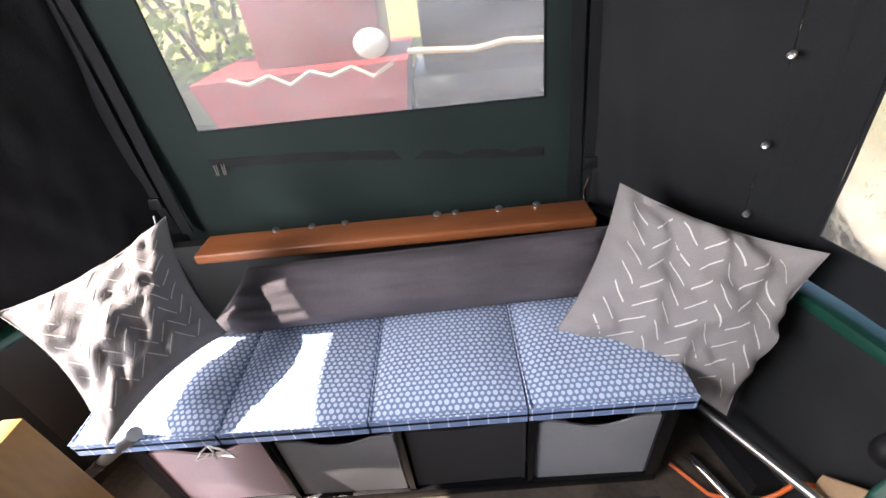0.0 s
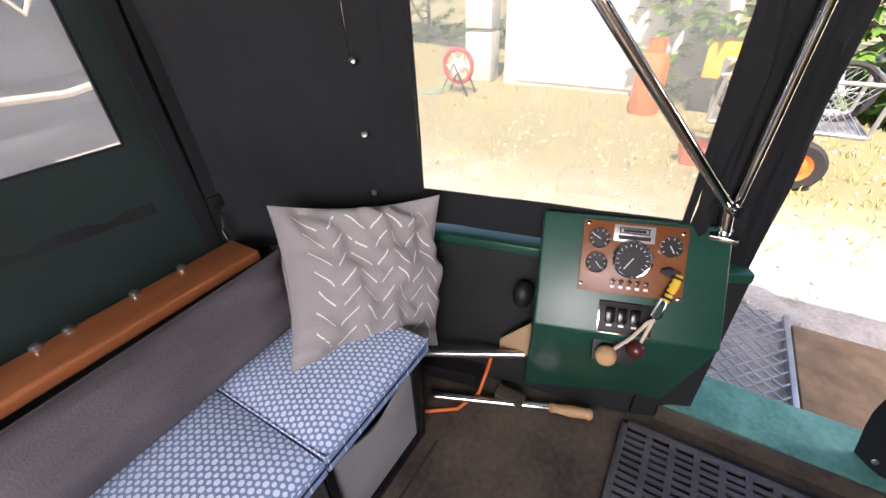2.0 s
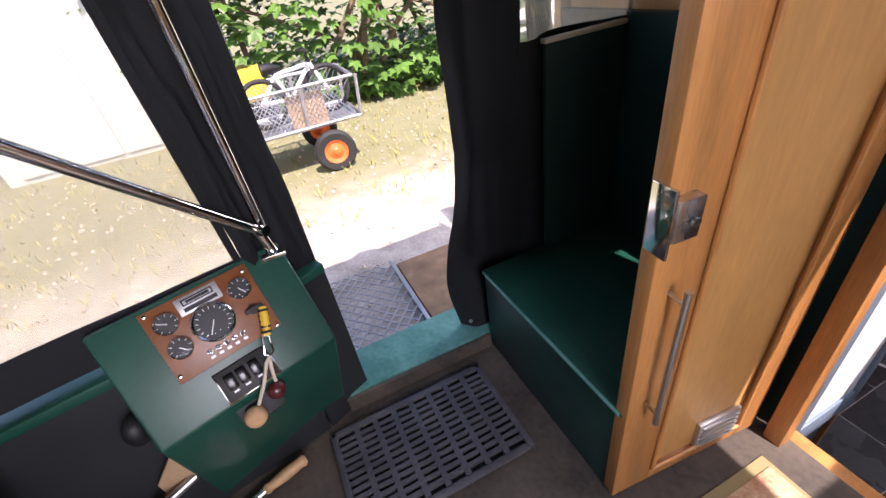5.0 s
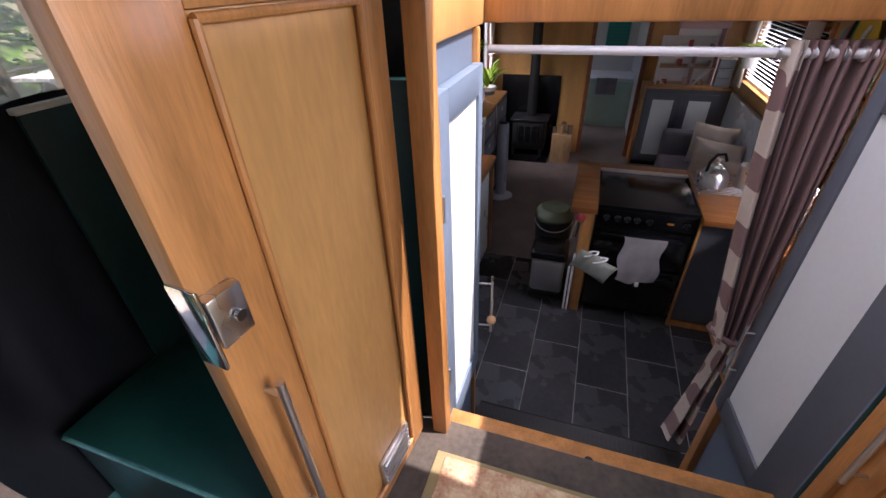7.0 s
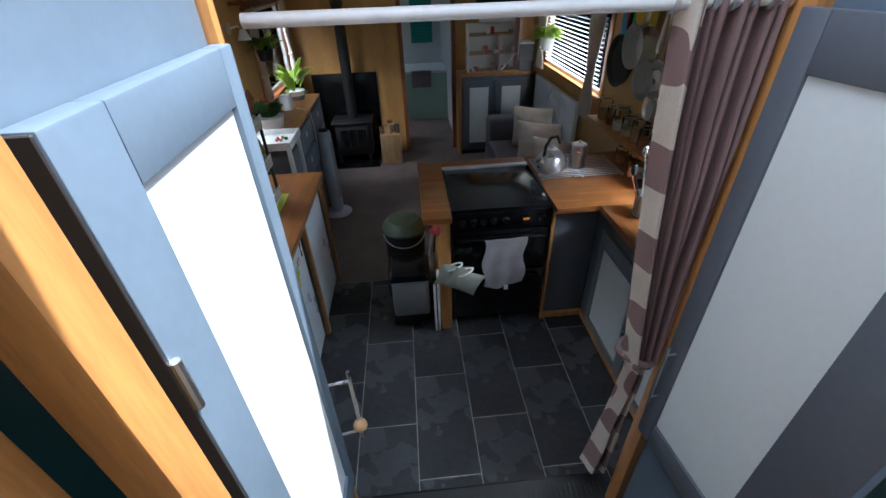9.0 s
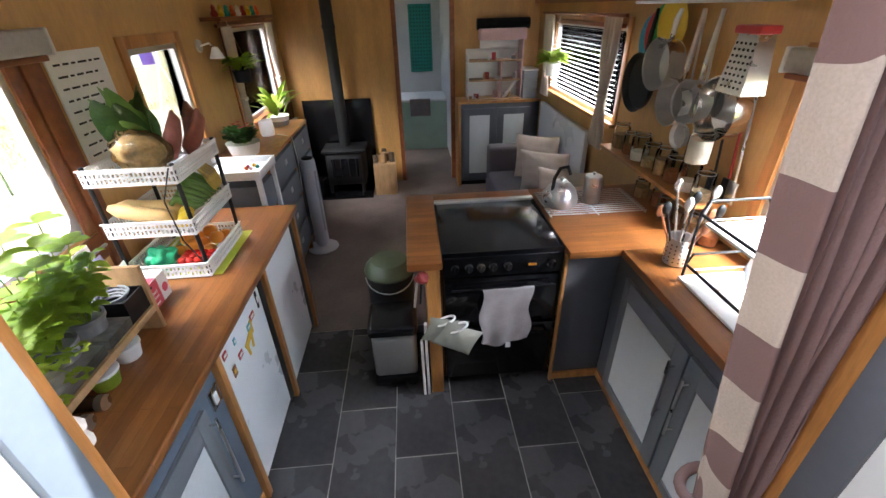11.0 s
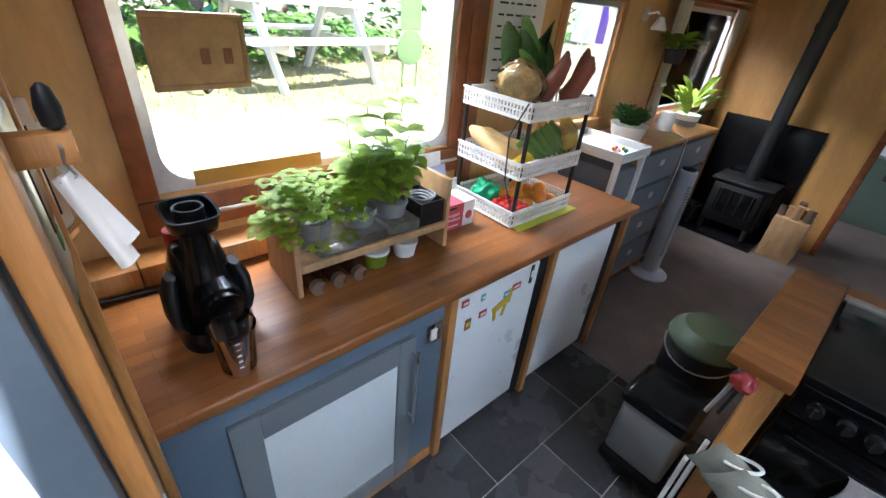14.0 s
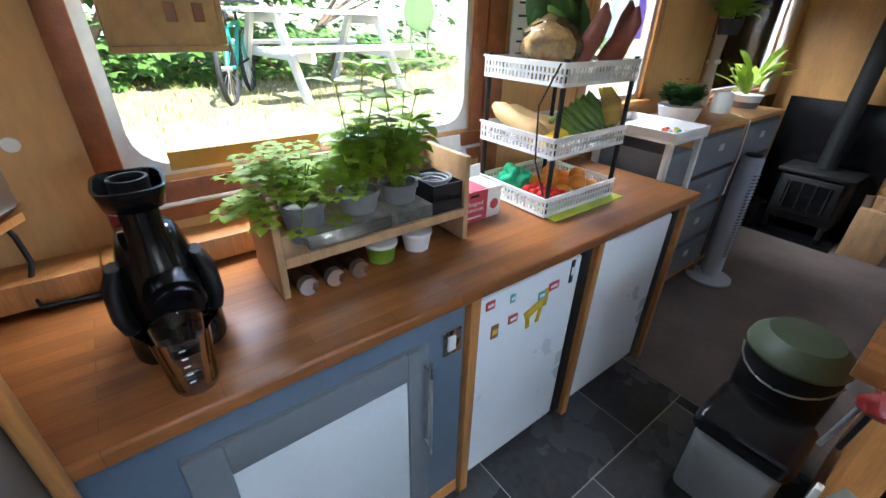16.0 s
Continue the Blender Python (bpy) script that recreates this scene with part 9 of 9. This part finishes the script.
# shed, meter boxes, hose reel, gas bottle
sh = thing("white_shed", (-6.5, -0.6, GZ), "white painted garden shed with double doors", "shed")
part("wall", bbox((-7.6, -1.75, GZ - 0.05), (-5.9, 0.9, 3.1), 0.004), WHITEPAINT, sh)
part("roof", bbox((-7.8, -1.9, 3.1), (-5.75, 1.05, 3.2), 0.01), BINGREY, sh)
for y in (-1.6, -0.55):
    part("door", bbox((-5.9, y, GZ + 0.06), (-5.875, y + 1.02, 2.9), 0.004), WHITEPAINT, sh)
mb = thing("meter_cabinet", (-6.0, -2.15, GZ), "stacked pale grey utility boxes on a post", "utility box")
for z0_, z1_ in ((GZ, 1.5), (1.55, 1.95), (2.0, 2.7)):
    part("box", bbox((-6.15, -2.35, z0_), (-5.85, -1.95, z1_), 0.01), mat("pale_grey_box", (0.5, 0.52, 0.5), 0.6), mb)
hr2 = thing("hose_reel", (-5.1, -2.05, GZ), "red hose reel on a small wheeled frame", "hose reel")
bm = bmesh.new()
tube(bm, [(-5.1, -2.05 + 0.2 * math.cos(a), 1.2 + 0.2 * math.sin(a)) for a in [k * math.tau / 24 for k in range(25)]], 0.03, 8)
part("reel_rim", bm, REDPAINT, hr2)
bm = bmesh.new()
for k in range(6):
    a = k * math.tau / 6
    rod(bm, (-5.1, -2.05, 1.2), (-5.1, -2.05 + 0.2 * math.cos(a), 1.2 + 0.2 * math.sin(a)), 0.014, 6)
rod(bm, (-5.2, -2.05, 1.2), (-5.0, -2.05, 1.2), 0.08, 14)
part("hub", bm, WHITEPLASTIC, hr2)
bm = bmesh.new()
for s in (-1, 1):
    tube(bm, [(-5.1 + 0.12 * s, -2.25, GZ), (-5.1 + 0.12 * s, -2.05, 1.25), (-5.1 + 0.12 * s, -1.85, GZ)], 0.012, 8)
part("stand", bm, BLACKMATT, hr2)
bm = bmesh.new()
tube(bm, [(-5.0, -2.1, 1.0), (-4.9, -2.3, GZ + 0.02), (-4.8, -2.7, GZ + 0.015), (-5.0, -3.2, GZ + 0.015)], 0.01, 6)
part("hose", bm, TURQ, hr2)
gbx, gby = (-5.150, 0.249, 0.870)[:2]
gs = thing("gas_bottle", (gbx, gby, GZ), "orange gas bottle standing on the grass", "gas bottle")
bm = bmesh.new()
lathe(bm, [(0.14, 0), (0.155, 0.04), (0.155, 0.52), (0.12, 0.6), (0.05, 0.64)], (gbx, gby, GZ), 26)
part("cylinder", bm, ORANGEPAINT, gs)
bm = bmesh.new()
lathe(bm, [(0.09, 0.62), (0.09, 0.74), (0.085, 0.74), (0.085, 0.62)], (gbx, gby, GZ), 20, None, False)
part("collar", bm, ORANGEPAINT, gs)
obx, oby = (-3.827, 0.830, 0.900)[:2]
bm = bmesh.new()
lathe(bm, [(0.08, 0), (0.12, 0.16), (0.125, 0.17), (0.11, 0.165), (0.02, 0.03)], (obx, oby, GZ), 22)
solo("orange_bucket", bm, ORANGEPAINT, "small orange bucket lying near the gas bottle", "bucket")
ycx, ycy = (-5.333, 0.903, 0.870)[:2]
yc = thing("yellow_crate", (ycx - 0.3, ycy, GZ), "yellow plastic crate on a stack of dark clutter", "crate")
part("crate", bbox((ycx - 0.5, ycy - 0.2, GZ + 0.35), (ycx - 0.1, ycy + 0.25, GZ + 0.7), 0.01), YELLOW, yc)
part("stack", bbox((ycx - 0.5, ycy - 0.25, GZ), (ycx - 0.1, ycy + 0.3, GZ + 0.35), 0.01), RUBBER, yc)
PURPLE = mat("purple_cotton", (0.16, 0.09, 0.42), 0.9, vary=0.2, scale=6, fine=160, bump=0.3)
ar = thing("clothes_airer", (-3.5, 8.5, GZ), "folding clothes airer with purple and white washing", "airer")
for x in (-3.75, -3.3):
    for sy in (-1, 1):
        bm = bmesh.new()
        rod(bm, (x, 8.5 + 0.3 * sy, GZ), (x, 8.5 - 0.3 * sy, GZ + 1.15), 0.01, 8)
        part("leg", bm, WHITEPAINT, ar)
for k in range(5):
    bm = bmesh.new()
    rod(bm, (-3.75, 8.2 + 0.15 * k, GZ + 1.13), (-3.3, 8.2 + 0.15 * k, GZ + 1.13), 0.006, 8)
    part("rail", bm, WHITEPAINT, ar)
for k, m in ((0, WHITEPAINT), (2, PURPLE), (3, WHITEPAINT)):
    bm = bmesh.new()
    sheet(bm, lambda u, v: (-3.72 + 0.38 * u, 8.19 + 0.15 * k + 0.015 * math.sin(u * 12 + v * 3), GZ + 1.14 - 0.62 * v), 14, 10, 0.004)
    part("cloth", bm, m, ar, smooth=70)
# boats astern
pn = thing("pontoon", (-0.5, -3.2, 0.3), "pale timber pontoon beside the moored boats", "pontoon")
for k in range(9):
    part("plank", bbox((-2.2, -2.5 - 0.15 * k, 0.78), (0.45, -2.36 - 0.15 * k, 0.82), 0.004), PALEWOOD, pn)
part("beam", bbox((-2.2, -3.75, 0.30), (0.45, -2.4, 0.775), 0.01), PALEWOOD, pn)
nb = thing("dark_narrowboat", (-1.0, -5.0, 0.28), "black narrowboat with white rope fenders along its side", "boat")
part("hull", bbox((-4.5, -6.2, 0.28), (0.2, -4.3, 1.15), 0.03), BLACK, nb)
part("cabin", bbox((-4.4, -6.0, 1.15), (0.05, -4.5, 2.6), 0.03), BLACK, nb)
bm = bmesh.new()
tube(bm, [(-3.5 + 0.37 * k, -4.24, 1.42 + 0.03 * math.sin(k * 2.1)) for k in range(11)], 0.035, 10)
part("side_rope", bm, ROPE, nb)
for k in range(6):
    bm = bmesh.new()
    x = -0.2 - 0.3 * k
    tube(bm, [(x - 0.08, -4.45, 2.5), (x - 0.09, -4.43, 2.15), (x, -4.42, 2.03), (x + 0.09, -4.43, 2.15), (x + 0.08, -4.45, 2.5)], 0.025, 8)
    part("rope_loop", bm, ROPE, nb)
rb = thing("red_boat", (1.4, -5.0, 0.28), "red painted boat with a white fender on its bow", "boat")
bm = bmesh.new()
prism(bm, [(0.4, -4.6, 0.28), (2.6, -4.4, 0.28), (2.9, -4.4, 1.3), (0.25, -4.6, 1.3)], (0, -1.8, 0))
part("hull", bm, REDPAINT, rb)
part("cabin", bbox((0.55, -6.0, 1.3), (2.2, -4.9, 2.1), 0.04), mat("maroon_paint", (0.2, 0.02, 0.03), 0.4, vary=0.2), rb)
bm = bmesh.new()
bmesh.ops.create_uvsphere(bm, u_segments=18, v_segments=12, radius=0.2, matrix=Matrix.Translation((0.62, -4.35, 1.55)) @ Matrix.Diagonal((1, 0.8, 0.8, 1)))
part("fender", bm, WHITEPLASTIC, rb)
bm = bmesh.new()
for k in range(4):
    tube(bm, [(0.4 + 0.5 * k, -4.4, 1.32), (0.65 + 0.5 * k, -4.35, 1.2 + 0.05 * (k % 2)), (0.9 + 0.5 * k, -4.4, 1.32)], 0.025, 8)
part("mooring_rope", bm, ROPE, rb)
# roof box by the flap
solo("cardboard_box", bbox((-1.05, 2.12, 2.315), (-0.8, 2.4, 2.45), 0.003), CARD, "cardboard box standing on the cabin roof", "cardboard box")

# ---- floor tiles, one by one ----
TW, TL = 0.311, 0.625
rng = random.Random(6)
tile_mesh = {}


def tile_me(w, l):
    key = (round(w, 3), round(l, 3))
    if key not in tile_mesh:
        tile_mesh[key] = finish(bbox((0, 0, -0.012), (w, l, 0.0), 0.0015, 1), "tile", TILE)
    return tile_mesh[key]


cols = [-0.176 + TW * k for k in range(-4, 6)]
for c, x in enumerate(cols):
    a, b = max(x, XL + 0.002), min(x + TW, XR - 0.002)
    start = 3.18 if c % 2 == 1 else 3.495
    for k in range(-3, 4):
        y0_, y1_ = max(start + TL * k, 2.56), min(start + TL * (k + 1), 4.498)
        if y1_ - y0_ < 0.02 or b - a < 0.02:
            continue
        ob = new("tile", tile_me(b - a - 0.005, y1_ - y0_ - 0.005))
        ob.location = (a + 0.002, y0_ + 0.002, 0)
        ob.parent = floor
